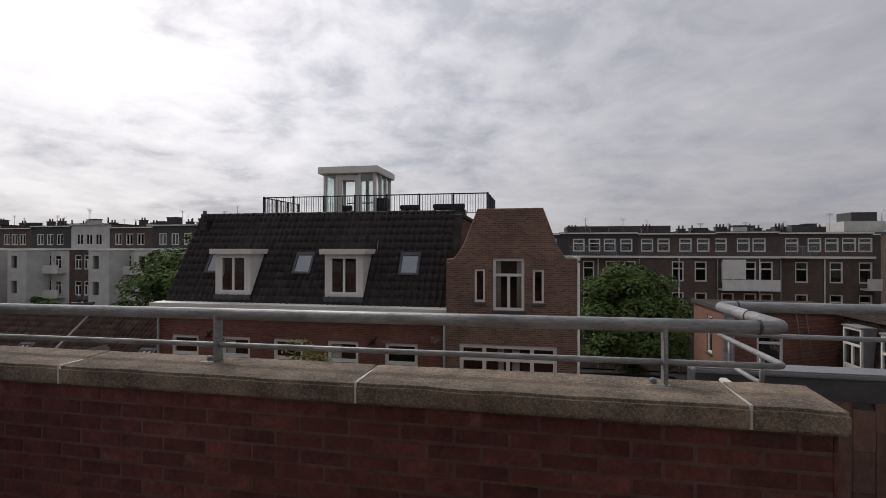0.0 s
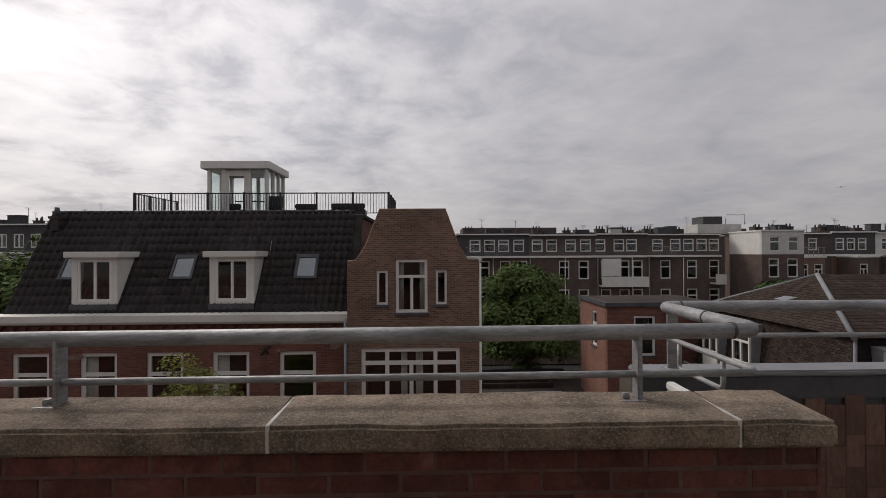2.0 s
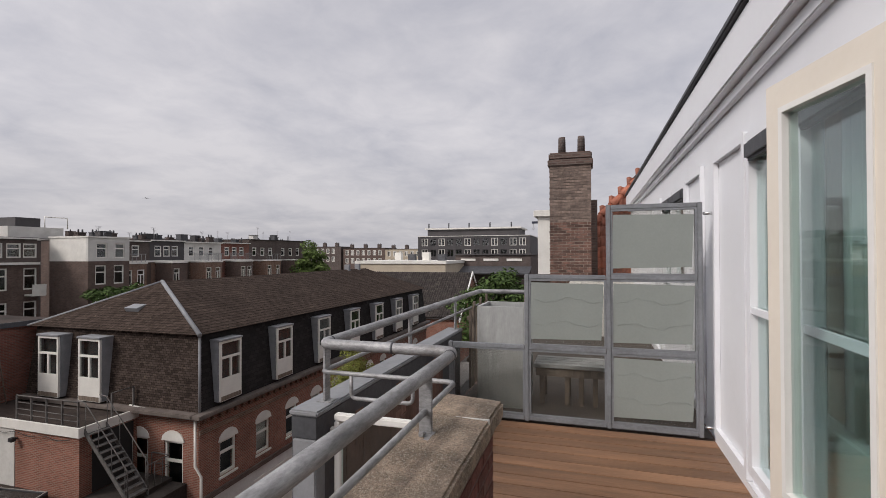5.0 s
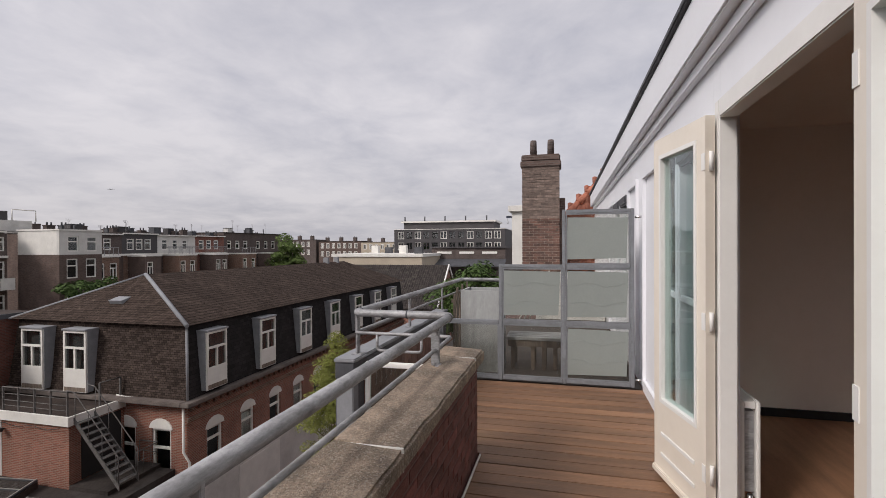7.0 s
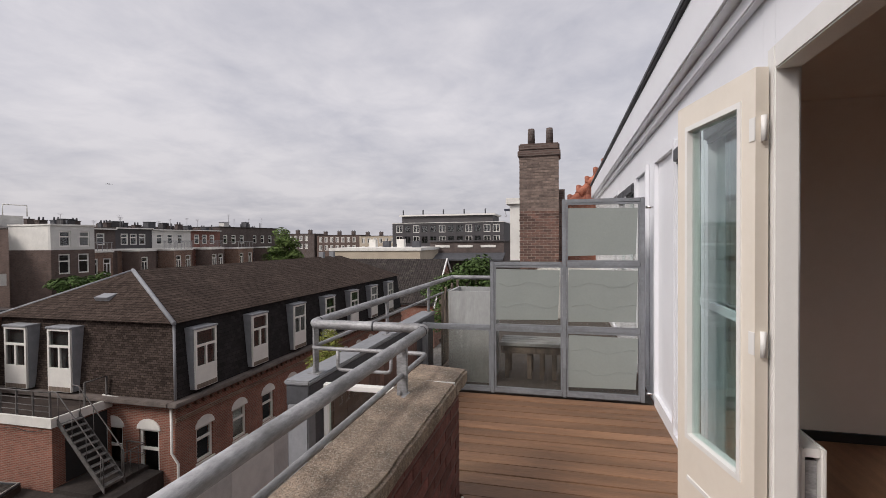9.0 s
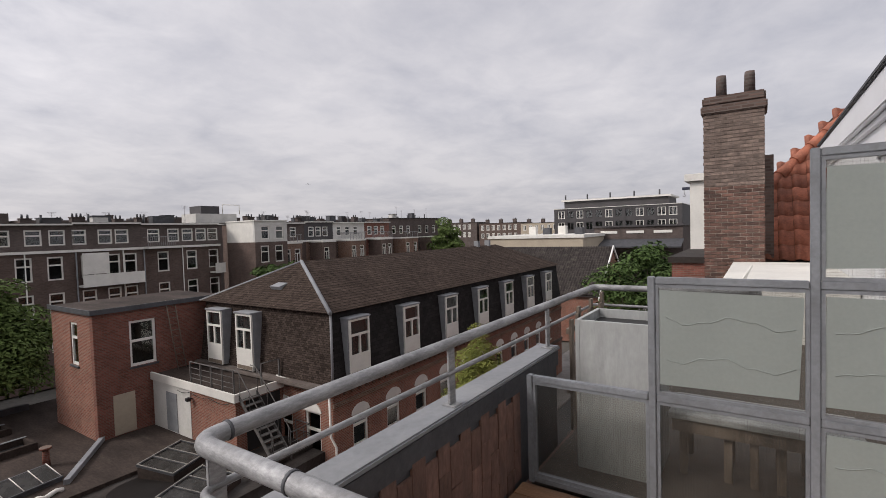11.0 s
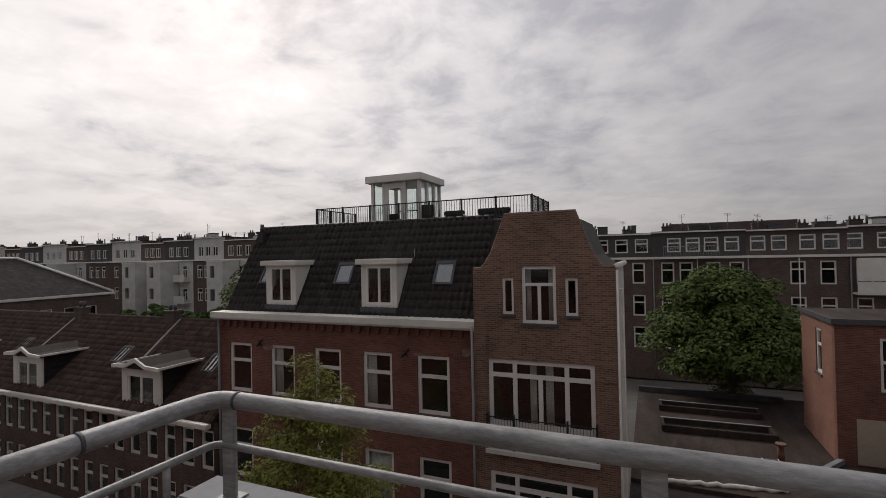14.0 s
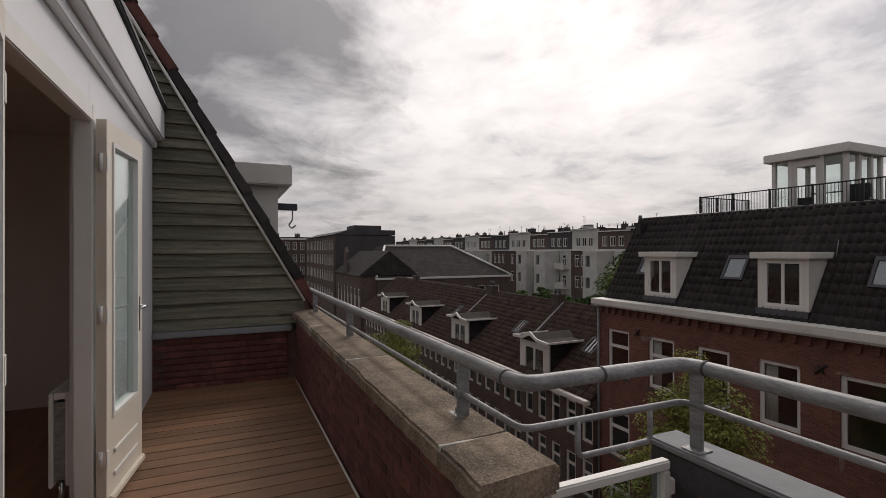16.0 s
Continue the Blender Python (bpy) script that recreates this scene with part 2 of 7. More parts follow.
PLASTER = surface("grey_white_plaster", (0.56, 0.55, 0.52), 0.9, var=0.12, scale=0.8, fine=10, bump=0.15, stain=(0.3, 0.29, 0.27), stain_amt=0.4, gap=0.52)
PALEMORTAR = surface("pale_mortar", (0.31, 0.265, 0.225), 0.95, var=0.25, scale=5, fine=60, bump=0.6)
STONE = surface("coping_concrete", (0.25, 0.19, 0.14), 0.95, var=0.55, scale=5, fine=80, bump=1.0, stain=(0.095, 0.08, 0.06), stain_amt=0.75, gap=0.47, piece=0.12, pebble=((0.46, 0.41, 0.34), 190.0, 0.4))
MORTAR = surface("dark_mortar", (0.145, 0.088, 0.076), 0.95, var=0.25, scale=5, fine=60, bump=0.6)
BRICK = surface("red_brick", (0.135, 0.046, 0.038), 0.85, var=0.4, scale=9, fine=55, bump=0.6, stain=(0.33, 0.25, 0.2), stain_amt=0.3, piece=0.3, gap=0.56)
STEEL = surface("galvanised_rail", (0.27, 0.27, 0.275), 0.5, 0.15, var=0.4, scale=9, fine=60, bump=0.25, stain=(0.13, 0.115, 0.10), stain_amt=0.75, gap=0.54, stretch=(0.5, 0.8, 2))
IRON = surface("dull_grey_iron", (0.115, 0.11, 0.105), 0.65, 0.2, var=0.35, scale=5, fine=40, bump=0.2, stain=(0.09, 0.06, 0.045), stain_amt=0.5)
GUTTER = surface("brown_gutter_boards", (0.12, 0.098, 0.086), 0.7, var=0.3, scale=2, fine=20, bump=0.2, stain=(0.24, 0.22, 0.2), stain_amt=0.5, gap=0.52)
ZINC = surface("zinc_sheet", (0.215, 0.222, 0.235), 0.8, 0.0, var=0.14, scale=2.5, fine=30, bump=0.08, stain=(0.3, 0.3, 0.3), stain_amt=0.4)
LEAD = surface("dark_lead", (0.068, 0.07, 0.077), 0.6, 0.2, var=0.3, scale=2, fine=25, bump=0.3)
DECK = surface("oiled_deck", (0.215, 0.115, 0.063), 0.55, var=0.28, scale=1.6, fine=22, bump=0.25, stain=(0.10, 0.065, 0.045), stain_amt=0.45, piece=0.22, stretch=(6, 0.7, 6), gap=0.5)
CLADTILE = surface("terracotta_cladding", (0.17, 0.095, 0.074), 0.85, var=0.35, scale=5, fine=40, bump=0.4, stain=(0.085, 0.06, 0.052), stain_amt=0.6, piece=0.14, stretch=(1, 1, 0.4))
BOARD = surface("weathered_boards", (0.165, 0.158, 0.118), 0.9, var=0.45, scale=4, fine=40, bump=0.6, stain=(0.075, 0.075, 0.06), stain_amt=0.65, piece=0.24, gap=0.48, stretch=(1, 0.35, 7))
PANTILE = surface("dark_pantile", (0.034, 0.028, 0.029), 0.6, spec=0.3, var=0.35, scale=5, fine=30, bump=0.2, stain=(0.10, 0.085, 0.07), stain_amt=0.35, piece=0.35)
PANTILE2 = surface("old_dark_pantile", (0.038, 0.031, 0.029), 0.75, spec=0.3, var=0.35, scale=2, fine=20, bump=0.2, stain=(0.11, 0.10, 0.08), stain_amt=0.5, island=True)
REDTILE = surface("orange_pantile", (0.29, 0.098, 0.056), 0.7, var=0.35, scale=4, fine=30, bump=0.3, stain=(0.16, 0.06, 0.04), stain_amt=0.5, piece=0.3)
SHINGLE = brickwork("mossy_roof_shingles", (0.056, 0.041, 0.034), (0.018, 0.014, 0.012), 0.17, 0.085, 0.008, 0.3, patch=(0.17, 0.135, 0.10), bump=0.9, patch_scale=9.0, spec=0.04)
ENDSHINGLE = brickwork("dark_brown_shingles", (0.056, 0.042, 0.036), (0.018, 0.015, 0.013), 0.18, 0.09, 0.008, 0.4, patch=(0.17, 0.13, 0.09), bump=0.9, patch_scale=10.0, spec=0.05)
SLATEROOF = brickwork("dark_slate_roof", (0.047, 0.041, 0.039), (0.02, 0.018, 0.018), 0.3, 0.2, 0.01, 0.25, bump=0.6)
DARKSLATE = brickwork("dark_slate_cladding", (0.022, 0.02, 0.02), (0.012, 0.011, 0.011), 0.28, 0.16, 0.01, 0.3, bump=0.5)
FELT = surface("roof_felt", (0.045, 0.034, 0.029), 0.9, spec=0.2, var=0.45, scale=0.6, fine=9, bump=0.4, stain=(0.15, 0.125, 0.105), stain_amt=0.5, gap=0.54, stretch=(1.6, 0.5, 1))
DARKFELT = surface("dark_roof_felt", (0.036, 0.030, 0.027), 0.85, spec=0.2, var=0.35, scale=0.8, fine=9, bump=0.3, stain=(0.10, 0.095, 0.09), stain_amt=0.5)
WET = surface("standing_water_patch", (0.014, 0.012, 0.011), 0.45, spec=0.25, var=0.3, scale=1, fine=5, bump=0.03)
BRICK_RED = brickwork("old_red_brickwork", (0.195, 0.076, 0.057), (0.175, 0.13, 0.108), joint=0.008, var=0.22)
BRICK_TAN = brickwork("brown_orange_brickwork", (0.178, 0.098, 0.069), (0.235, 0.18, 0.145), joint=0.013, var=0.36)
BRICK_ORANGE = brickwork("orange_red_brickwork", (0.23, 0.088, 0.062), (0.26, 0.19, 0.15), joint=0.012, var=0.22)
BRICK_BROWN = brickwork("brown_brickwork", (0.116, 0.078, 0.066), (0.125, 0.10, 0.088), joint=0.014, var=0.28)
BRICK_DARK = brickwork("dark_brickwork", (0.10, 0.075, 0.068), (0.11, 0.095, 0.088), joint=0.014, var=0.25)
BRICK_CHIM = surface("chimney_brick", (0.16, 0.118, 0.098), 0.9, var=0.35, scale=8, fine=40, bump=0.6, stain=(0.10, 0.08, 0.07), stain_amt=0.6, piece=0.28)
BRICK_CHIMLOW = surface("sooty_chimney_brick", (0.125, 0.066, 0.05), 0.9, var=0.4, scale=8, fine=40, bump=0.7, stain=(0.06, 0.045, 0.04), stain_amt=0.7, piece=0.4, gap=0.46)
CHIMMORTAR = surface("brown_pointing", (0.15, 0.118, 0.10), 0.95, var=0.3, scale=5, fine=60, bump=0.5)
GLASS = pane_glass("window_glass")
DOORGLASS = pane_glass("door_glass", (0.86, 0.93, 0.92))
SCREENGLASS = pane_glass("wired_screen_glass", (0.94, 0.94, 0.92), 0.04, 0.5, (0.16, 0.16, 0.155), 0.05)
SCREENSTEEL = surface("grey_screen_paint", (0.19, 0.2, 0.215), 0.55, 0.1, var=0.2, scale=4, fine=40, bump=0.1, stain=(0.12, 0.115, 0.11), stain_amt=0.4, gap=0.55)
FROST = surface("frosted_film", (0.235, 0.258, 0.243), 0.55, var=0.06, scale=1.5, fine=60, bump=0.1)
BLACKMETAL = surface("black_metal", (0.03, 0.03, 0.032), 0.5, 0.3, var=0.2, scale=4, fine=20, bump=0.05)
CHROME = surface("brushed_chrome", (0.6, 0.6, 0.6), 0.25, 1.0, var=0.05, bump=0.0)
RUBBER = surface("black_rubber", (0.02, 0.02, 0.02), 0.8, var=0.1, bump=0.0)
ROOMWALL = surface("room_wall_paint", (0.78, 0.69, 0.62), 0.9, var=0.05, scale=1, fine=15, bump=0.05)
ROOMFLOOR = surface("room_wood_floor", (0.30, 0.16, 0.09), 0.45, var=0.25, scale=2, fine=25, bump=0.1, stretch=(1, 6, 6))
# near-black: the darkness of unlit rooms behind windows is put into this colour
DARKROOM = surface("room_dark_backing", (0.035, 0.035, 0.038), 0.95, var=0.15, bump=0.0)
CURTAIN = surface("pale_curtain", (0.55, 0.53, 0.5), 0.9, var=0.1, scale=6, fine=20, bump=0.2, stretch=(8, 8, 0.5))
ASPHALT = surface("asphalt", (0.055, 0.055, 0.055), 0.9, var=0.25, scale=1, fine=30, bump=0.3)
PAVING = surface("concrete_paving", (0.2, 0.19, 0.18), 0.9, var=0.2, scale=1.5, fine=25, bump=0.2)
EARTH = surface("town_ground", (0.10, 0.095, 0.085), 0.95, var=0.3, scale=0.2, fine=4, bump=0.2)
BARK = surface("bark", (0.12, 0.095, 0.075), 0.95, var=0.4, scale=6, fine=30, bump=0.8)
LEAF_DARK = surface("chestnut_leaves", (0.10, 0.145, 0.042), 0.75, spec=0.2, var=0.3, scale=2, fine=10, bump=0.0, island=True)
LEAF_LIGHT = surface("birch_leaves", (0.18, 0.195, 0.046), 0.75, spec=0.2, var=0.3, scale=2, fine=10, bump=0.0, island=True)
LEAF_MID = surface("garden_leaves", (0.06, 0.10, 0.028), 0.75, spec=0.2, var=0.3, scale=2, fine=10, bump=0.0, island=True)
PLANTER = surface("planter_fibre_cement", (0.35, 0.36, 0.355), 0.7, var=0.16, scale=3, fine=30, bump=0.15, stain=(0.19, 0.19, 0.18), stain_amt=0.6, gap=0.5, stretch=(1, 1, 0.35))
OLDWOOD = surface("grey_weathered_wood", (0.17, 0.135, 0.105), 0.9, var=0.35, scale=3, fine=40, bump=0.5, stretch=(6, 6, 1))
DARKDECK = surface("grey_brown_old_deck", (0.062, 0.052, 0.043), 0.8, var=0.3, scale=2, fine=30, bump=0.3, stretch=(6, 0.7, 6))
BEIGE = surface("beige_render", (0.42, 0.36, 0.28), 0.9, var=0.1, scale=0.4, fine=6, bump=0.05)
SLATE = surface("slate_cladding", (0.055, 0.051, 0.053), 0.7, var=0.2, scale=0.5, fine=6, bump=0.1)
NAVY = surface("navy_beam_paint", (0.03, 0.035, 0.06), 0.5, var=0.15, bump=0.05)


# ---- mesh helpers ----
def box(bm, x0, x1, y0, y1, z0, z1, bev=0.0):
    vs = [bm.verts.new(p) for p in ((x0, y0, z0), (x1, y0, z0), (x1, y1, z0), (x0, y1, z0), (x0, y0, z1), (x1, y0, z1), (x1, y1, z1), (x0, y1, z1))]
    fs = [bm.faces.new([vs[i] for i in q]) for q in ((3, 2, 1, 0), (4, 5, 6, 7), (0, 1, 5, 4), (1, 2, 6, 5), (2, 3, 7, 6), (3, 0, 4, 7))]
    if bev:
        es = list({e for f in fs for e in f.edges})
        bmesh.ops.bevel(bm, geom=es, offset=bev, segments=2, affect="EDGES", clamp_overlap=True)
    return bm


def prism(bm, poly, axis, a, b):
    """A polygon drawn across the axis, pushed from a to b along it. x: (y, z); y: (x, z); z: (x, y)."""
    def at(p, s):
        return {"x": (s, p[0], p[1]), "y": (p[0], s, p[1]), "z": (p[0], p[1], s)}[axis]
    lo, hi = [bm.verts.new(at(p, a)) for p in poly], [bm.verts.new(at(p, b)) for p in poly]
    n = len(poly)
    bm.faces.new(lo[::-1])
    bm.faces.new(hi)
    for i in range(n):
        bm.faces.new((lo[i], lo[(i + 1) % n], hi[(i + 1) % n], hi[i]))
    bmesh.ops.recalc_face_normals(bm, faces=bm.faces)
    return bm


def solid(bm, pts, faces):
    vs = [bm.verts.new(p) for p in pts]
    for f in faces:
        bm.faces.new([vs[i] for i in f])
    bmesh.ops.recalc_face_normals(bm, faces=bm.faces)
    return bm


def rounded(pts, r, n=5):
    """The corners of a line of points turned into small arcs."""
    pts = [Vector(p) for p in pts]
    out = [pts[0]]
    for a, b, c in zip(pts, pts[1:], pts[2:]):
        d1, d2 = (a - b), (c - b)
        k = min(r, d1.length / 2.01, d2.length / 2.01)
        p, q = b + d1.normalized() * k, b + d2.normalized() * k
        for i in range(n + 1):
            s = i / n
            out.append(p * (1 - s) ** 2 + b * 2 * s * (1 - s) + q * s ** 2)
    return out + [pts[-1]]


def tube(bm, pts, r, seg=12, r2=None):
    pts = [Vector(p) for p in pts]
    rings, ref = [], None
    for i, p in enumerate(pts):
        d = (pts[min(i + 1, len(pts) - 1)] - pts[max(i - 1, 0)]).normalized()
        if ref is None:
            ref = d.orthogonal().normalized()
        ref = (ref - d * ref.dot(d)).normalized()
        s = d.cross(ref)
        rr = r if r2 is None else r + (r2 - r) * i / (len(pts) - 1)
        rings.append([bm.verts.new(p + (ref * math.cos(a) + s * math.sin(a)) * rr) for a in [2 * math.pi * j / seg for j in range(seg)]])
    for a, b in zip(rings, rings[1:]):
        for j in range(seg):
            f = bm.faces.new((a[j], a[(j + 1) % seg], b[(j + 1) % seg], b[j]))
            f.smooth = True
    bm.faces.new(rings[0][::-1])
    bm.faces.new(rings[-1])
    return bm


def sheet(bm, u0, u1, z0, z1, holes, t, v=0.0):
    """An upright slab in x and z, t thick from y = v inwards, with holes (u0, u1, z0, z1) through it."""
    us = sorted({u0, u1, *[h for q in holes for h in q[:2]]})
    zs = sorted({z0, z1, *[h for q in holes for h in q[2:4]]})
    us = [u for u in us if u0 <= u <= u1]
    zs = [z for z in zs if z0 <= z <= z1]
    memo = {}

    def vert(i, j, y):
        if (i, j, y) not in memo:
            memo[i, j, y] = bm.verts.new((us[i], y, zs[j]))
        return memo[i, j, y]

    def full(i, j):
        if not (0 <= i < len(us) - 1 and 0 <= j < len(zs) - 1):
            return False
        cu, cz = (us[i] + us[i + 1]) / 2, (zs[j] + zs[j + 1]) / 2
        return not any(h[0] < cu < h[1] and h[2] < cz < h[3] for h in holes)
    for i in range(len(us) - 1):
        for j in range(len(zs) - 1):
            if not full(i, j):
                continue
            a, b = v, v + t
            bm.faces.new((vert(i, j, a), vert(i + 1, j, a), vert(i + 1, j + 1, a), vert(i, j + 1, a)))
            bm.faces.new((vert(i, j, b), vert(i, j + 1, b), vert(i + 1, j + 1, b), vert(i + 1, j, b)))
            if not full(i - 1, j):
                bm.faces.new((vert(i, j, b), vert(i, j, a), vert(i, j + 1, a), vert(i, j + 1, b)))
            if not full(i + 1, j):
                bm.faces.new((vert(i + 1, j, a), vert(i + 1, j, b), vert(i + 1, j + 1, b), vert(i + 1, j + 1, a)))
            if not full(i, j - 1):
                bm.faces.new((vert(i, j, a), vert(i, j, b), vert(i + 1, j, b), vert(i + 1, j, a)))
            if not full(i, j + 1):
                bm.faces.new((vert(i, j + 1, a), vert(i + 1, j + 1, a), vert(i + 1, j + 1, b), vert(i, j + 1, b)))
    return bm


def mesh_of(bm, material, name="mesh"):
    me = bpy.data.meshes.new(name)
    bm.to_mesh(me)
    bm.free()
    me.materials.append(material)
    return me


def hang(name, me, parent, m=None, label=""):
    """An object on a mesh (which others may share) under its thing or part."""
    ob = new(name, me)
    ob.parent = parent
    if m is not None:
        ob.matrix_basis = m
    return tagged(ob, label)


def part(name, bm, material, parent, label="", m=None):
    return hang(name, mesh_of(bm, material, name), parent, m, label)


def thing(name, label, category, group="", kind="", m=None):
    ob = new(name)
    if m is not None:
        ob.matrix_basis = m
    return tagged(ob, label, category, group, kind)


def single(name, bm, material, label, category, group="", kind="", m=None):
    """A thing that is one mesh."""
    ob = new(name, mesh_of(bm, material, name))
    if m is not None:
        ob.matrix_basis = m
    return tagged(ob, label, category, group, kind)


# ---- windows ----
SASH = ((0, 1, 0.64, 1), (0, 1, 0, 0.64))
TEE = ((0, 1, 0.68, 1), (0, 0.5, 0, 0.68), (0.5, 1, 0, 0.68))
PAIR = ((0, 0.5, 0, 1), (0.5, 1, 0, 1))
ONE = ((0, 1, 0, 1),)
FOUR = ((0, 0.26, 0.82, 1), (0.26, 0.75, 0.82, 1), (0.75, 1, 0.82, 1), (0, 0.26, 0, 0.82), (0.26, 0.505, 0, 0.82), (0.505, 0.75, 0, 0.82), (0.75, 1, 0, 0.82))
LOWPANEL = ((0, 1, 0.72, 1), (0, 0.5, 0.36, 0.72), (0.5, 1, 0.36, 0.72))
window_memo = {}


def window_meshes(w, h, cells, bar, material, deep):
    key = (round(w, 2), round(h, 2), cells, bar, material.name, deep)
    if key not in window_memo:
        holes = []
        for a, b, c, d in cells:
            holes.append((a * w + bar * (1 if a == 0 else 0.5), b * w - bar * (1 if b == 1 else 0.5), c * h + bar * (1 if c == 0 else 0.5), d * h - bar * (1 if d == 1 else 0.5)))
        frame_me = mesh_of(sheet(bmesh.new(), 0, w, 0, h, holes, deep), material, "window_frame")
        panes = [mesh_of(box(bmesh.new(), a - 0.004, b + 0.004, deep * 0.55, deep * 0.55 + 0.012, c - 0.004, d + 0.004), GLASS, "pane") for a, b, c, d in holes]
        bm = box(bmesh.new(), -0.06, w + 0.06, -0.12, deep * 0.5, -0.09, -0.004)
        window_memo[key] = (frame_me, panes, mesh_of(bm, LEAD if material is WHITE else material, "sill"))
    return window_memo[key]


def window(parent, u, z, w, h, cells=SASH, bar=0.09, material=None, inset=0.07, deep=0.08, sill=True, label="", curtain=None):
    fr, panes, sl = window_meshes(w, h, cells, bar, material or WHITE, deep)
    ob = hang("window", fr, parent, pose(u, inset, z), label)
    for me in panes:
        hang("pane", me, ob)
    if sill:
        hang("sill", sl, ob)
    if curtain:
        bm = bmesh.new()
        n = 14
        for c0, c1 in curtain:
            cols = []
            for i in range(n + 1):
                x = w * (c0 + (c1 - c0) * i / n)
                y = deep + 0.06 + 0.03 * math.sin(i * 2.1)
                cols.append((bm.verts.new((x, y, 0.1)), bm.verts.new((x, y, h - 0.05))))
            for p, q in zip(cols, cols[1:]):
                bm.faces.new((p[0], q[0], q[1], p[1])).smooth = True
        cu = part("curtain", bm, CURTAIN, ob, "pale drawn curtain")
        cu.modifiers.new("thick", "SOLIDIFY").thickness = 0.01
    return ob


def hole(u, z, w, h):
    return (u, u + w, z, z + h)


# ---- tiled slopes ----
def pantile_points(w, l, lift):
    """A curved roof tile lying along +y, its lower end lifted over the row below."""
    prof = [(0.0, 0.2), (0.12, 0.75), (0.27, 1.0), (0.42, 0.7), (0.56, 0.15), (0.75, 0.0), (0.95, 0.12)]
    top = [(x * w * 1.04, z * lift) for x, z in prof]
    vs = [(x, -0.02, z + 0.014) for x, z in top] + [(x, l, z) for x, z in top] + [(x, -0.02, z - 0.004) for x, z in top]
    n = len(top)
    fs = [(i, i + 1, n + i + 1, n + i) for i in range(n - 1)] + [(2 * n + i, 2 * n + i + 1, i + 1, i) for i in range(n - 1)]
    return vs, fs


def tile_slope(parent, origin, along, upslope, width, length, tw, tl, material, stuff_material, named=0, lift=0.085, skip=None):
    """Rows of tiles: those of the middle stretch as pieces, the others joined."""
    a, s = Vector(along).normalized(), Vector(upslope).normalized()
    nrm = a.cross(s)
    base = Matrix((a, s, nrm)).transposed().to_4x4()
    cols, rows = int(width / tw), int(length / tl)
    vs, fs = pantile_points(tw, tl, lift)
    me = bpy.data.meshes.new("roof_tile")
    me.from_pydata(vs, [], fs)
    me.shade_smooth()
    me.materials.append(material)
    order = sorted(((abs(c - cols / 2), c, r) for r in range(rows) for c in range(cols)))
    rnd = random.Random(7)
    allv, allf = [], []
    for k, (_, c, r) in enumerate(order):
        if skip and skip(c * tw, r * tl):
            continue
        jig = rnd.uniform(-0.006, 0.006)
        m = Matrix.Translation(Vector(origin) + a * (c * tw) + s * (r * tl + jig) + nrm * rnd.uniform(0, 0.006)) @ base
        if k < named:
            hang("roof_tile", me, parent, m)
        else:
            o = len(allv)
            allv += [tuple(m @ Vector(v)) for v in vs]
            allf += [tuple(i + o for i in f) for f in fs]
    if allv:
        m2 = bpy.data.meshes.new("roof_tiles")
        m2.from_pydata(allv, [], allf)
        m2.shade_smooth()
        m2.materials.append(stuff_material)
        tagged(hang("roof_tiles", m2, parent), kind="stuff")


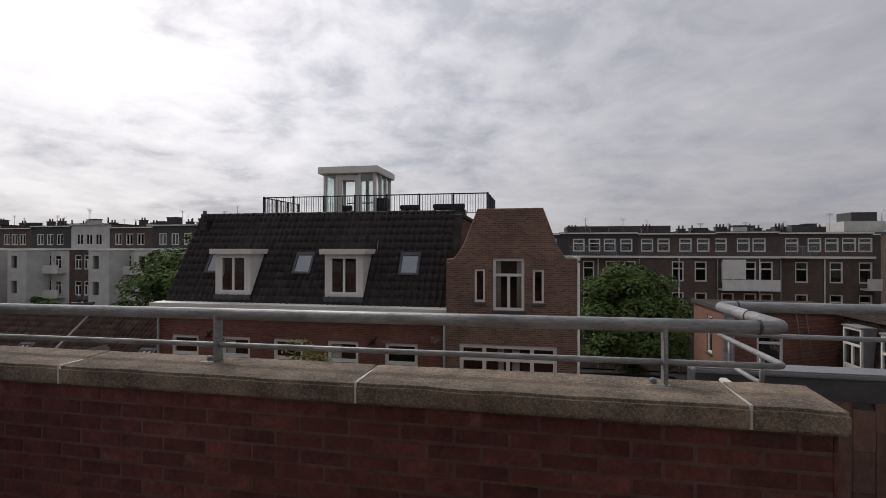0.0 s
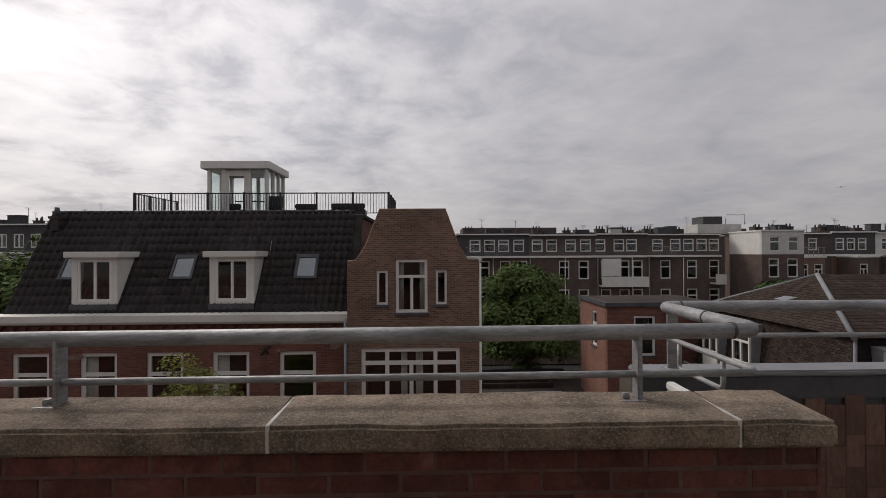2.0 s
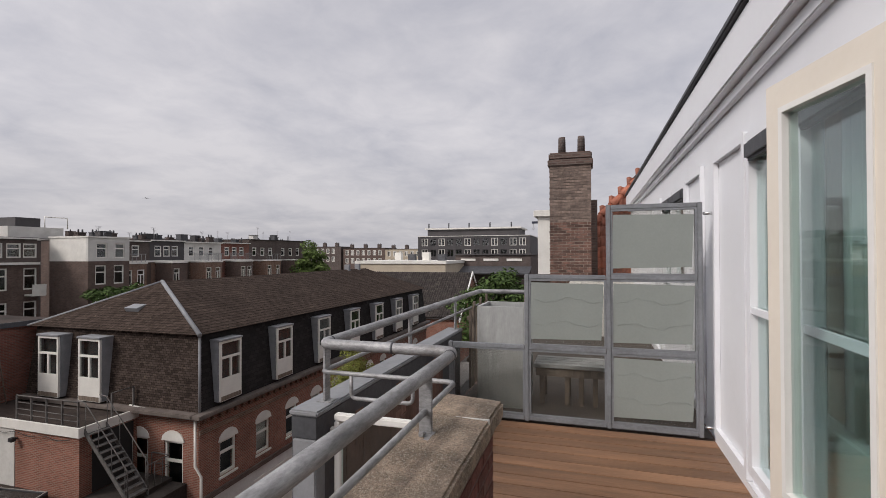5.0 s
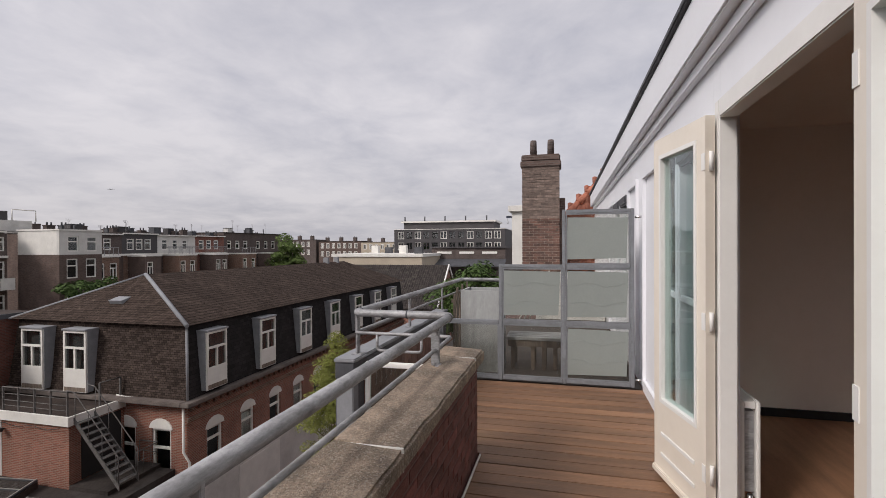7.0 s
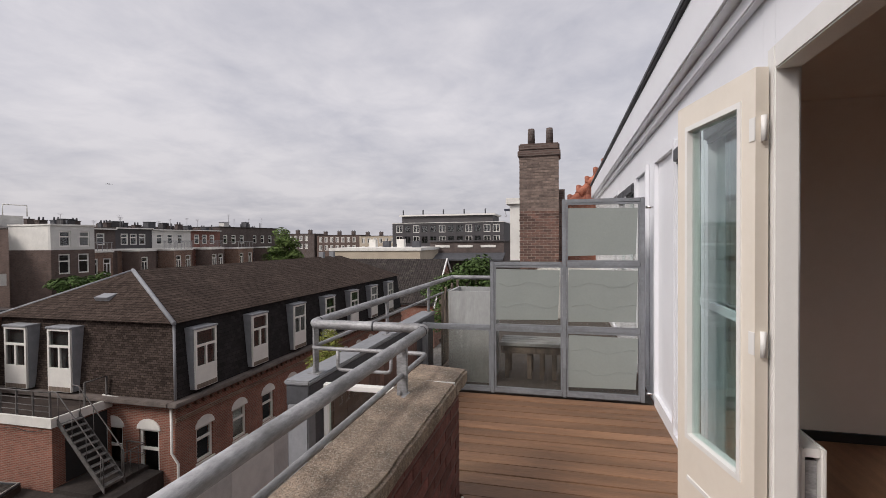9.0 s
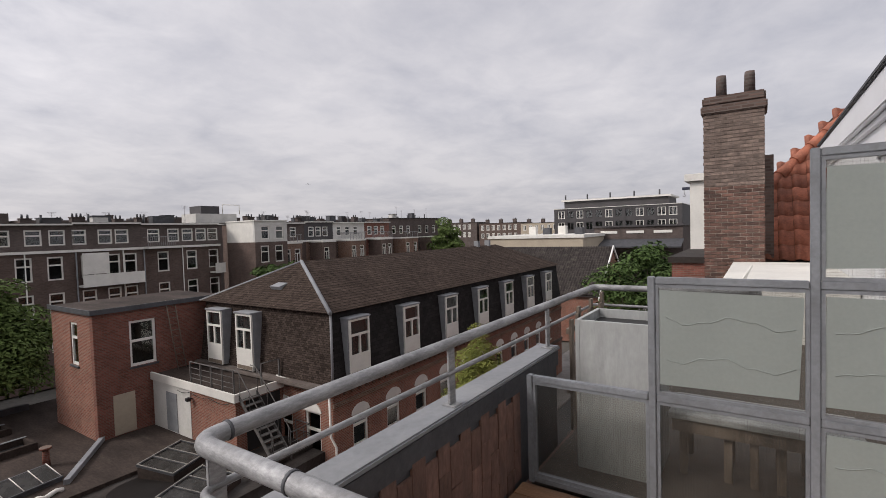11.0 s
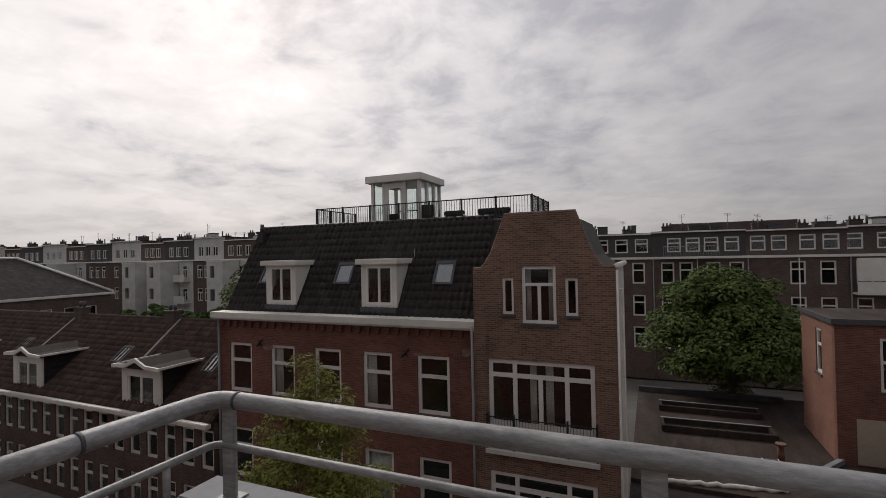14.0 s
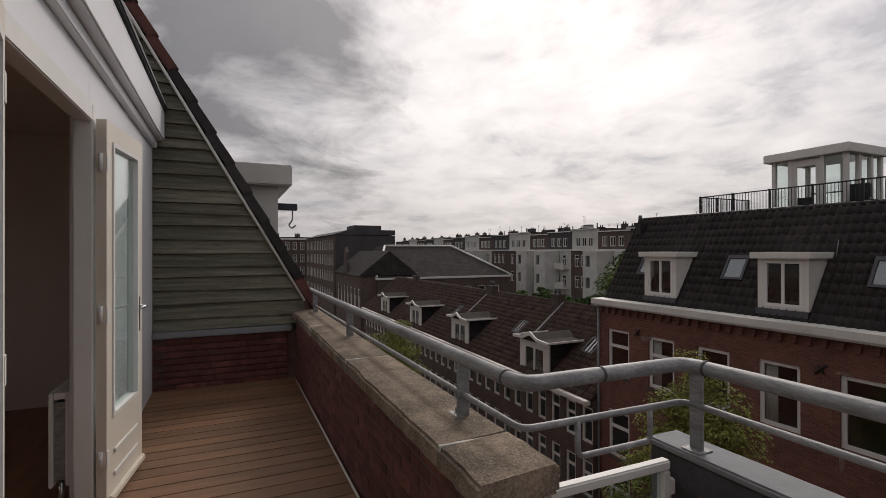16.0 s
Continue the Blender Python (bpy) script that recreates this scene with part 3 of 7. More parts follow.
# ---- trees ----
def tree(name, label, at, foot, centre, radii, leaves, size, material, seed, clumps=26, trunk=0.25, fork=0.5, puff=1.0, taper=0.0):
    rnd = random.Random(seed)
    root = thing(name, label, "tree", m=pose(at[0], at[1], foot))
    c = Vector((centre[0] - at[0], centre[1] - at[1], centre[2] - foot))
    bm = bmesh.new()
    fork_p = Vector((c.x * 0.3, c.y * 0.3, max(0.5, (c.z - radii[2]) * fork + 0.3 * c.z)))
    tube(bm, [(0, 0, 0), fork_p * 0.4 + Vector((rnd.uniform(-.15, .15), rnd.uniform(-.15, .15), 0)), fork_p], trunk, 8, trunk * 0.6)
    cl = []
    for i in range(clumps):
        while True:
            d = Vector((rnd.uniform(-1, 1), rnd.uniform(-1, 1), rnd.uniform(-1, 1)))
            if 0.15 < d.length < 1:
                break
        d *= 0.55 + 0.45 * rnd.random()
        slim = 1.0 - taper * (d.z + 0.6)
        d.x, d.y = d.x * slim, d.y * slim
        p = c + Vector((d.x * radii[0], d.y * radii[1], d.z * radii[2]))
        cl.append((p, rnd.uniform(0.22, 0.42) * min(radii) * puff))
        if i < 14:
            mid = fork_p.lerp(p, 0.5) + Vector((rnd.uniform(-.3, .3), rnd.uniform(-.3, .3), rnd.uniform(0, .5)))
            tube(bm, [fork_p, mid, p], trunk * 0.33, 5, 0.012)
    part("trunk", bm, BARK, root)
    vs, fs = [], []
    weights = [r ** 2 for _, r in cl]
    for (p, r) in rnd.choices(cl, weights, k=leaves):
        u = Vector((rnd.gauss(0, 1), rnd.gauss(0, 1), rnd.gauss(0, 1))).normalized()
        if u.z < -0.2 and rnd.random() < 0.7:
            u.z = -u.z
        k = rnd.random() ** 0.22
        d = Vector((u.x * r * 1.25, u.y * r * 1.25, u.z * r * 0.72)) * k
        d.z -= 0.22 * r * (u.x * u.x + u.y * u.y) * k
        q = p + d
        n = (u * 0.75 + Vector((rnd.uniform(-1, 1), rnd.uniform(-1, 1), 0)) * 0.45 + Vector((0, 0, 0.75))).normalized()
        a = n.orthogonal().normalized()
        a.rotate(Matrix.Rotation(rnd.uniform(0, 6.28), 3, n))
        b = n.cross(a)
        s = size * rnd.uniform(0.6, 1.25)
        o = len(vs)
        vs += [tuple(q - a * s), tuple(q + b * s * 0.45 + n * s * 0.12), tuple(q + a * s - n * s * 0.15), tuple(q - b * s * 0.45 + n * s * 0.12)]
        fs += [(o, o + 1, o + 2, o + 3)]
    me = bpy.data.meshes.new("crown")
    me.from_pydata(vs, [], fs)
    me.materials.append(material)
    hang("crown", me, root)
    return root


# ---- ground and street ----
G = -11.0
single("ground", box(bmesh.new(), -2500, 2500, -2500, 2500, G - 0.4, G - 0.15), EARTH, "grey-brown town ground between the buildings", "ground", kind="structure")
single("road", box(bmesh.new(), -140, 140, 5.0, 12.6, G - 0.15, G - 0.02), ASPHALT, "grey asphalt street between the house rows", "road", kind="structure")
single("pavement", box(bmesh.new(), -140, 140, 1.7, 5.0, G - 0.15, G + 0.1, 0.02), PAVING, "grey concrete pavement with a raised kerb", "pavement", kind="structure")
single("pavement", box(bmesh.new(), -140, 140, 12.6, 17.2, G - 0.15, G + 0.1, 0.02), PAVING, "grey concrete pavement with a raised kerb", "pavement", kind="structure")


def chimney(parent, x, y, z, w, d, h, material=None, pots=2):
    st = part("chimney", box(box(bmesh.new(), x, x + w, y, y + d, z, z + h), x - 0.05, x + w + 0.05, y - 0.05, y + d + 0.05, z + h, z + h + 0.1), material or BRICK_DARK, parent)
    for i in range(pots):
        cx = x + w * (i + 0.5) / pots
        part("chimney_pot", tube(bmesh.new(), [(cx, y + d / 2, z + h + 0.1), (cx, y + d / 2, z + h + 0.45)], 0.1, 8, 0.08), LEAD, st)
    return st


def shell(parent, w, d, h, material, holes, thick=0.3, roof=True, roof_mat=None, side_mat=None, inner=2.6):
    """Four walls with openings in the front, a flat roof and a near-black sheet for room darkness behind the windows.
    """
    part("wall", sheet(bmesh.new(), 0, w, 0, h, holes, thick), material, parent)
    for a, b, c in ((0, thick, thick + 0.002), (w - thick, w, thick + 0.002), (thick + 0.002, w - thick - 0.002, d - thick)):
        part("wall", box(bmesh.new(), a, b, c, d, 0, h), side_mat or material, parent)
    part("dark_backing", box(bmesh.new(), thick + 0.004, w - thick - 0.004, inner, inner + 0.1, 0.02, h - 0.02), DARKROOM, parent)
    if roof:
        bm = box(bmesh.new(), -0.06, w + 0.06, -0.12, d + 0.06, h + 0.003, h + 0.14, 0.015)
        part("roof", bm, roof_mat or DARKFELT, parent)


# ---- red brick house across the street ----
H1X = -14.6
PALEREPAIR = surface("old_mortar_repair", (0.22, 0.16, 0.13), 0.95, var=0.4, scale=6, fine=40, bump=0.5, stain=(0.2, 0.07, 0.05), stain_amt=0.8, gap=0.48)
house = thing("terraced_house", "red brick terraced house with a dark pantile mansard roof", "house", m=pose(H1X, 16.7, G))
W1 = 12.2
wins = [(u - H1X, z - G) for z in (-4.25, -7.9, -10.75) for u in (-13.98, -11.67, -9.40, -7.13, -4.82)]
part("wall", sheet(bmesh.new(), 0, W1, 0, 10.0, [hole(u, z, 1.27, 2.1) for u, z in wins], 0.3), BRICK_RED, house)
prof = [(0.3, 0), (0.3, 10.0), (0.70, 10.2), (2.73, 13.72), (9.5, 13.75), (9.5, 0)]
part("side_wall", prism(bmesh.new(), prof, "x", 0.0, 0.3), BRICK_RED, house)
part("side_wall", prism(bmesh.new(), prof, "x", W1 - 0.3, W1), BRICK_RED, house)
part("wall", box(bmesh.new(), 0.304, W1 - 0.304, 9.2, 9.5, 0, 13.7), BRICK_RED, house)
# added near-black sheet and slabs give the windows their room darkness
part("dark_backing", box(bmesh.new(), 0.304, W1 - 0.304, 3.0, 3.1, 0, 10.0), DARKROOM, house)
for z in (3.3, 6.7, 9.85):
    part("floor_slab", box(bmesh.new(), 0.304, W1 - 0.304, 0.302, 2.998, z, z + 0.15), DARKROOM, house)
for k, (u, z) in enumerate(wins):
    window(house, u, z, 1.27, 2.1, SASH, 0.125, curtain=((0.1, 0.9),) if k in (6, 8) else (((0.08, 0.4),) if k in (1, 3) else None))
# cornice with gutter, brackets and the corbel row below it
co = part("cornice", prism(bmesh.new(), [(-0.36, 9.95), (-0.3, 9.87), (0.0, 9.86), (0.42, 9.86), (0.42, 10.18), (-0.36, 10.18)], "x", -0.12, W1 + 0.02), FARWHITE, house, "white painted cornice with gutter")
corbel = mesh_of(prism(bmesh.new(), [(0, 0.06), (0.07, 0.12), (0.10, 0.34), (-0.10, 0.34), (-0.07, 0.12)], "y", -0.11, -0.003), BRICK_RED, "corbel")
for i in range(29):
    hang("corbel", corbel, house, pose(0.25 + i * 0.417, 0, 9.46))
part("corbel_band", box(bmesh.new(), 0.0, W1, -0.06, -0.003, 9.80, 9.858), BRICK_RED, house)
part("downpipe", tube(bmesh.new(), [(W1 - 0.12, -0.1, 9.85), (W1 - 0.12, -0.1, 0.2)], 0.05, 8), ZINC, house)
part("downpipe", tube(bmesh.new(), [(0.1, -0.1, 9.85), (0.1, -0.1, 0.2)], 0.05, 8), ZINC, house)
# wall anchors, old patches of plaster
for x in (2.4, 9.35):
    bm = tube(bmesh.new(), [(x - 0.2, -0.03, 8.75), (x + 0.12, -0.03, 9.05)], 0.03, 6)
    tube(bm, [(x - 0.1, -0.03, 9.02), (x + 0.05, -0.03, 8.78)], 0.03, 6)
    part("wall_anchor", bm, BLACKMETAL, house, "black iron wall anchor")
for x, z, w, h in ((2.5, 8.6, 0.6, 0.24), (9.6, 8.83, 0.55, 0.12), (11.5, 8.9, 0.45, 0.3), (9.75, 6.0, 0.14, 0.7)):
    rp = random.Random(int(x * 10))
    pts = [(x + w * (0.5 + (0.42 + 0.12 * rp.random()) * math.cos(q)), z + h * (0.5 + (0.36 + 0.2 * rp.random()) * math.sin(q))) for q in [6.283 * i / 11 for i in range(11)]]
    part("mortar_repair", prism(bmesh.new(), pts, "y", -0.012, -0.002), PALEREPAIR, house, "pale mortar repair")
# roof
E0, E1 = Vector((0, 0.58, 10.06)), Vector((0, 2.73, 13.72))
part("roof", prism(bmesh.new(), [(0.58, 10.06), (2.73, 13.72), (9.56, 13.72), (9.56, 13.86), (2.73, 13.86), (2.58, 13.80), (0.48, 10.16)], "x", -0.02, W1 + 0.1), DARKFELT, house)
up1 = (E1 - E0).normalized()
tile_slope(house, (0.0, 0.40, 10.15), (1, 0, 0), up1, W1 - 0.05, 4.36, 0.25, 0.362, PANTILE, PANTILE, named=290)
ridge = mesh_of(tube(bmesh.new(), [(0, 0, 0), (0.4, 0, 0)], 0.09, 8, 0.075), PANTILE, "ridge_tile")
for i in range(30):
    hang("ridge_tile", ridge, house, pose(i * 0.4, 2.62, 13.93))


def dormer(parent, x0, x1, front, z0, z1, depth, slab=0.22):
    """White timber dormer: cheeks, posts, a flat slab and a pair of casements."""
    w = x1 - x0
    d = part("dormer", sheet(bmesh.new(), 0, w, 0, z1 - z0, [hole(0.2, 0.1, w - 0.4, z1 - z0 - 0.17)], 0.1), FARWHITE, parent, "white timber dormer", pose(x0, front, z0))
    for a in (0.0, w - 0.06):
        part("cheek", prism(bmesh.new(), [(0.102, 0.0), (0.102, z1 - z0), (depth, z1 - z0)], "x", a, a + 0.06), FARWHITE, d)
    part("roof_slab", box(bmesh.new(), -0.16, w + 0.14, -0.2, depth + 0.1, z1 - z0 + 0.003, z1 - z0 + slab, 0.02), FARWHITE, d)
    part("lead_apron", box(bmesh.new(), -0.02, w + 0.02, -0.10, 0.0, -0.2, -0.004), LEAD, d)
    # near-black sheet painted as the darkness behind the casements
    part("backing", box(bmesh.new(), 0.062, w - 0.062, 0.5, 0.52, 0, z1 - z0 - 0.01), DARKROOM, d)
    fr, panes, _ = window_meshes(w - 0.4, z1 - z0 - 0.17, PAIR, 0.085, WHITE, 0.06)
    hang("casement", fr, d, pose(0.2, 0.02, 0.1))
    for me in panes:
        hang("pane", me, d, pose(0.2, 0.02, 0.1))


dormer(house, -12.32 - H1X, -10.72 - H1X, 0.50, 10.48, 12.14, 1.05)
dormer(house, -7.46 - H1X, -5.88 - H1X, 0.50, 10.48, 12.14, 1.05)


def roof_window(parent, x, y, z, tilt, w=0.85, h=1.15, m=None):
    """Skylight lying in a slope: dark metal frame, pane over a pale sky-coloured sheet."""
    fr = part("roof_window", sheet(bmesh.new(), 0, w, 0, h, [(0.09, w - 0.09, 0.09, h - 0.14)], 0.1), LEAD, parent, "dark framed skylight", m or pose(x, y, z, tilt, 0, 0))
    part("pane", box(bmesh.new(), 0.09, w - 0.09, 0.03, 0.04, 0.09, h - 0.14), GLASS, fr)
    # added sheet: the pale sky reflected by the pane is put into its colour
    part("blind", box(bmesh.new(), 0.09, w - 0.09, 0.045, 0.055, 0.09, h - 0.14), SKYSHEET, fr, "pale sheet coloured as the sky reflection in the pane")


# lilac grey of the reflected sky, for the sheet under the skylight panes
SKYSHEET = surface("sky_reflection_grey", (0.36, 0.36, 0.41), 0.7, var=0.05, bump=0.0)
SKYPANE = pane_glass("skylight_glass", (0.25, 0.26, 0.27), 0.15, 0.3, (0.10, 0.095, 0.088), 0.5)
for x in (-13.2, -9.15, -4.6):
    roof_window(house, x - H1X, 0.93, 11.36, -(90 - math.degrees(math.atan2(up1.z, up1.y))), 0.82, 1.02)
part("antenna", tube(bmesh.new(), [(8.9, 1.6, 12.1), (8.98, 1.6, 12.75)], 0.012, 5), STEEL, house)
chimney(house, 0.35, 2.0, 13.2, 0.3, 0.3, 0.45, PANTILE, 1)

# roof terrace of that house
fence = thing("roof_terrace_fence", "black metal bar fence round a roof terrace", "fence", m=pose(-12.15, 20.5, 2.86))
FW = 10.8
part("rail", tube(bmesh.new(), [(0, 3.4, 0.98), (0, 0, 0.98), (FW, 0, 0.98), (FW + 0.0, 3.4, 0.98)], 0.028, 6), BLACKMETAL, fence)
part("rail", tube(bmesh.new(), [(0, 3.4, 0.12), (0, 0, 0.12), (FW, 0, 0.12), (FW, 3.4, 0.12)], 0.02, 6), BLACKMETAL, fence)
post_me = mesh_of(box(bmesh.new(), -0.035, 0.035, -0.035, 0.035, 0, 1.02), BLACKMETAL, "post")
bar_me = mesh_of(box(bmesh.new(), -0.009, 0.009, -0.009, 0.009, 0.12, 0.98), BLACKMETAL, "bar")
for i in range(8):
    hang("post", post_me, fence, pose(FW * i / 7, 0, 0))
for s in (0, FW):
    for i in range(1, 4):
        hang("post", post_me, fence, pose(s, 3.4 * i / 3, 0))
for i in range(90):
    hang("bar", bar_me, fence, pose(0.06 + i * (FW - 0.12) / 89, 0, 0))
for s in (0, FW):
    for i in range(26):
        hang("bar", bar_me, fence, pose(s, 0.13 + i * 0.125, 0))

tower = thing("glass_stair_house", "white glazed stair house on a roof terrace", "roof pavilion", m=pose(-9.3, 21.2, 2.86))
TW, TD, TH = 2.5, 2.3, 2.12
for x, y in ((0, 0), (0.62, 0), (1.75, 0), (TW, 0), (TW, 0.8), (TW, 1.6), (TW, TD), (0, TD), (1.3, TD), (0, 1.2)):
    part("post", box(bmesh.new(), x - 0.07, x + 0.07, y - 0.07, y + 0.07, 0, TH), FARWHITE, tower)
part("roof_slab", box(bmesh.new(), -0.28, TW + 0.22, -0.28, TD + 0.22, TH, TH + 0.33, 0.02), FARWHITE, tower)
part("door", sheet(bmesh.new(), 0.69, 1.68, 0.02, TH - 0.05, [(0.85, 1.52, 0.25, TH - 0.3)], 0.06, -0.03), FARWHITE, tower)
for a, b in ((0.07, 0.55), (1.82, TW - 0.07)):
    part("pane", box(bmesh.new(), a, b, -0.01, 0.0, 0.1, TH), GLASS, tower)
part("pane", box(bmesh.new(), TW - 0.005, TW + 0.005, 0.08, TD - 0.08, 0.1, TH), GLASS, tower)
part("pane", box(bmesh.new(), -0.005, 0.005, 0.08, TD - 0.08, 0.1, TH), GLASS, tower)
part("pane", box(bmesh.new(), 0.07, TW - 0.07, TD - 0.005, TD + 0.005, 0.1, TH), GLASS, tower)
part("stair_rail", tube(bmesh.new(), [(0.4, 1.8, 0.9), (2.2, 1.8, 0.9)], 0.03, 6), BLACKMETAL, tower)


for x, w, h in ((-8.8, 0.8, 0.62), (-6.9, 0.75, 0.95), (-5.6, 0.95, 0.6), (-4.0, 1.5, 0.62)):
    b = thing("garden_sofa", "dark wicker garden seat on the roof terrace", "garden seat", m=pose(x, 21.3, 2.86))
    part("seat", box(bmesh.new(), 0, w, 0, 0.7, 0.05, 0.38, 0.04), BLACKMETAL, b)
    part("backrest", box(bmesh.new(), 0, w, 0.0, 0.16, 0.384, h, 0.04), BLACKMETAL, b)

# ---- brown gable house ----
gh = thing("gable_house", "brown brick house with a clipped bell gable", "house", m=pose(-2.33, 15.95, G))
GW = 4.4
gw = [(1.62, 10.26, 1.06, 1.78, TEE), (0.98, 10.53, 0.37, 1.14, ONE), (2.96, 10.53, 0.37, 1.14, ONE), (0.46, 6.28, 3.3, 2.80, FOUR), (0.46, 2.7, 3.3, 2.8, FOUR)]
holes = [hole(*g[:4]) for g in gw]
# the wall up to the shoulders, then the gable courses above them
part("wall", sheet(bmesh.new(), 0, GW, 0, 11.95, [h for h in holes if h[2] < 10.2] + [(h[0], h[1], h[2], min(h[3], 11.95)) for h in holes if h[2] > 10.2], 0.3), BRICK_TAN, gh)
bm = bmesh.new()
prism(bm, [(0.26, 11.953), (0.36, 12.06), (1.615, 12.06), (1.615, 11.953)], "y", 0, 0.3)
prism(bm, [(2.685, 11.953), (2.685, 12.06), (4.0, 12.06), (4.1, 11.953)], "y", 0, 0.3)
prism(bm, [(0.36, 12.062), (0.62, 12.45), (0.86, 13.05), (1.08, 13.68), (3.29, 13.68), (3.50, 13.05), (3.72, 12.45), (4.0, 12.062)], "y", 0, 0.3)
part("gable", bm, BRICK_TAN, gh)
edge = [(0.0, 11.97), (0.26, 11.99), (0.36, 12.10), (0.62, 12.48), (0.86, 13.08), (1.08, 13.71), (3.29, 13.71), (3.50, 13.08), (3.72, 12.48), (3.96, 12.10), (4.06, 12.0), (GW, 12.0)]
part("coping", tube(bmesh.new(), [(x, 0.12, z) for x, z in edge], 0.05, 6), BRICK_TAN, gh)
part("roof", prism(bmesh.new(), [(0.30, 11.9), (0.62, 12.35), (1.12, 13.55), (3.25, 13.55), (3.72, 12.35), (4.2, 11.9)], "y", 0.31, 5.2), PANTILE2, gh)
bm = box(bmesh.new(), GW - 0.3, GW, 0.302, 4.6, 0, 11.9)
part("side_wall", bm, PLASTER, gh, "white plastered side wall")
part("side_wall", box(bmesh.new(), 0, 0.3, 0.302, 9, 0, 11.9), BRICK_TAN, gh)
part("side_wall", box(bmesh.new(), 0.302, GW - 0.302, 5.3, 5.6, 0, 11.9), BRICK_TAN, gh)
part("gutter", box(bmesh.new(), GW - 0.05, GW + 0.12, 0.1, 4.7, 11.95, 12.1, 0.03), FARWHITE, gh, "white gutter board")
part("flue_casing", box(bmesh.new(), GW + 0.003, GW + 0.14, 0.9, 1.35, 0.0, 11.3, 0.02), FARWHITE, gh, "white flue casing")
part("dark_backing", box(bmesh.new(), 0.302, GW - 0.302, 2.8, 2.9, 0, 11.9), DARKROOM, gh)
part("floor_slab", box(bmesh.new(), 0.302, GW - 0.302, 0.302, 2.798, 9.6, 9.8), DARKROOM, gh)
for k, (u, z, w, h, cells) in enumerate(gw):
    window(gh, u, z, w, h, cells, 0.13 if w > 2 else (0.095 if w > 0.5 else 0.075), inset=0.05, curtain=((0.1, 0.24), (0.76, 0.9)) if k == 0 else (((0.4, 0.46), (0.55, 0.62)) if k == 3 else None))
part("lintel", box(bmesh.new(), 0.40, 3.82, -0.012, -0.002, 9.085, 9.27), BRICK_TAN, gh, "soldier course lintel")
part("lintel", box(bmesh.new(), 1.5, 2.8, -0.012, -0.002, 12.045, 12.22), BRICK_TAN, gh, "soldier course lintel")
for u in (0.1, 4.05):
    part("corner_band", box(bmesh.new(), u - 0.1, u + 0.35, -0.03, -0.002, 8.6, 10.15), BRICK_TAN, gh)
part("downpipe", tube(bmesh.new(), [(-0.06, -0.06, 10.1), (-0.06, -0.06, 0.2)], 0.045, 8), ZINC, gh)
part("downpipe", tube(bmesh.new(), [(GW + 0.05, -0.05, 11.9), (GW + 0.05, -0.05, 0.2)], 0.032, 8), FARWHITE, gh)
for z in (6.28, 2.7):
    bal = part("balcony_rail", tube(bmesh.new(), [(0.42, -0.16, z + 1.0), (3.82, -0.16, z + 1.0)], 0.02, 6), BLACKMETAL, gh, "black metal window balustrade")
    part("bottom_rail", tube(bmesh.new(), [(0.42, -0.16, z + 0.12), (3.82, -0.16, z + 0.12)], 0.015, 6), BLACKMETAL, bal)
    sp = mesh_of(box(bmesh.new(), -0.006, 0.006, -0.006, 0.006, 0.12, 1.0), BLACKMETAL, "bar")
    for i in range(36):
        hang("bar", sp, bal, pose(0.44 + i * 0.096, -0.16, z))
    for u in (0.44, 1.3, 2.95, 3.8):
        part("post", box(bmesh.new(), u - 0.025, u + 0.025, -0.19, -0.05, z, z + 1.1), BLACKMETAL, bal)
    part("panel", box(bmesh.new(), 0.55, 3.68, 0.03, 0.045, z + 0.1, z + 0.86), WHITE, bal, "white lower door panels")
part("ledge", box(bmesh.new(), 0.38, 3.86, -0.22, -0.002, 6.12, 6.25), PLASTER, gh)

# ---- low row of houses further along the street ----
ROWTILE = surface("brown_pantile", (0.072, 0.046, 0.037), 0.75, spec=0.3, var=0.35, scale=2, fine=20, bump=0.2, stain=(0.13, 0.10, 0.075), stain_amt=0.5, island=True)
RX0, RX1 = -56.0, -14.66
row = thing("row_of_houses", "low dark brick house row with pantile roof and white dormers", "house row", m=pose(RX0, 16.4, G))
RW = RX1 - RX0
rw = [(0.6 + i * 1.21, z) for z in (3.2, 0.6) for i in range(34)]
part("wall", sheet(bmesh.new(), 0, RW, 0, 5.3, [hole(u, z, 0.78, 1.75) for u, z in rw], 0.3), BRICK_BROWN, row)
part("wall", prism(bmesh.new(), [(0.302, 0), (0.302, 5.3), (4.4, 8.82), (8.6, 5.3), (8.6, 0)], "x", RW - 0.3, RW), BRICK_DARK, row)
part("wall", prism(bmesh.new(), [(0.302, 0), (0.302, 5.3), (4.4, 8.82), (8.6, 5.3), (8.6, 0)], "x", 0, 0.3), BRICK_DARK, row)
part("dark_backing", box(bmesh.new(), 0.302, RW - 0.302, 2.6, 2.7, 0, 5.3), DARKROOM, row)
for u, z in rw:
    window(row, u, z, 0.78, 1.75, SASH, 0.12, FARWHITE, sill=False)
part("roof", prism(bmesh.new(), [(-0.2, 5.25), (4.4, 8.95), (8.8, 5.2), (8.8, 5.05), (4.4, 8.78), (-0.1, 5.12)], "x", 0, RW - 0.02), DARKFELT, row)
part("gutter", box(bmesh.new(), 0, RW, -0.42, -0.12, 5.12, 5.34, 0.03), FARWHITE, row, "white gutter")
slope = Vector((0, 4.6, 3.70))
tile_slope(row, (0, -0.15, 5.34), (1, 0, 0), slope, RW, 5.9, 0.26, 0.36, ROWTILE, ROWTILE)
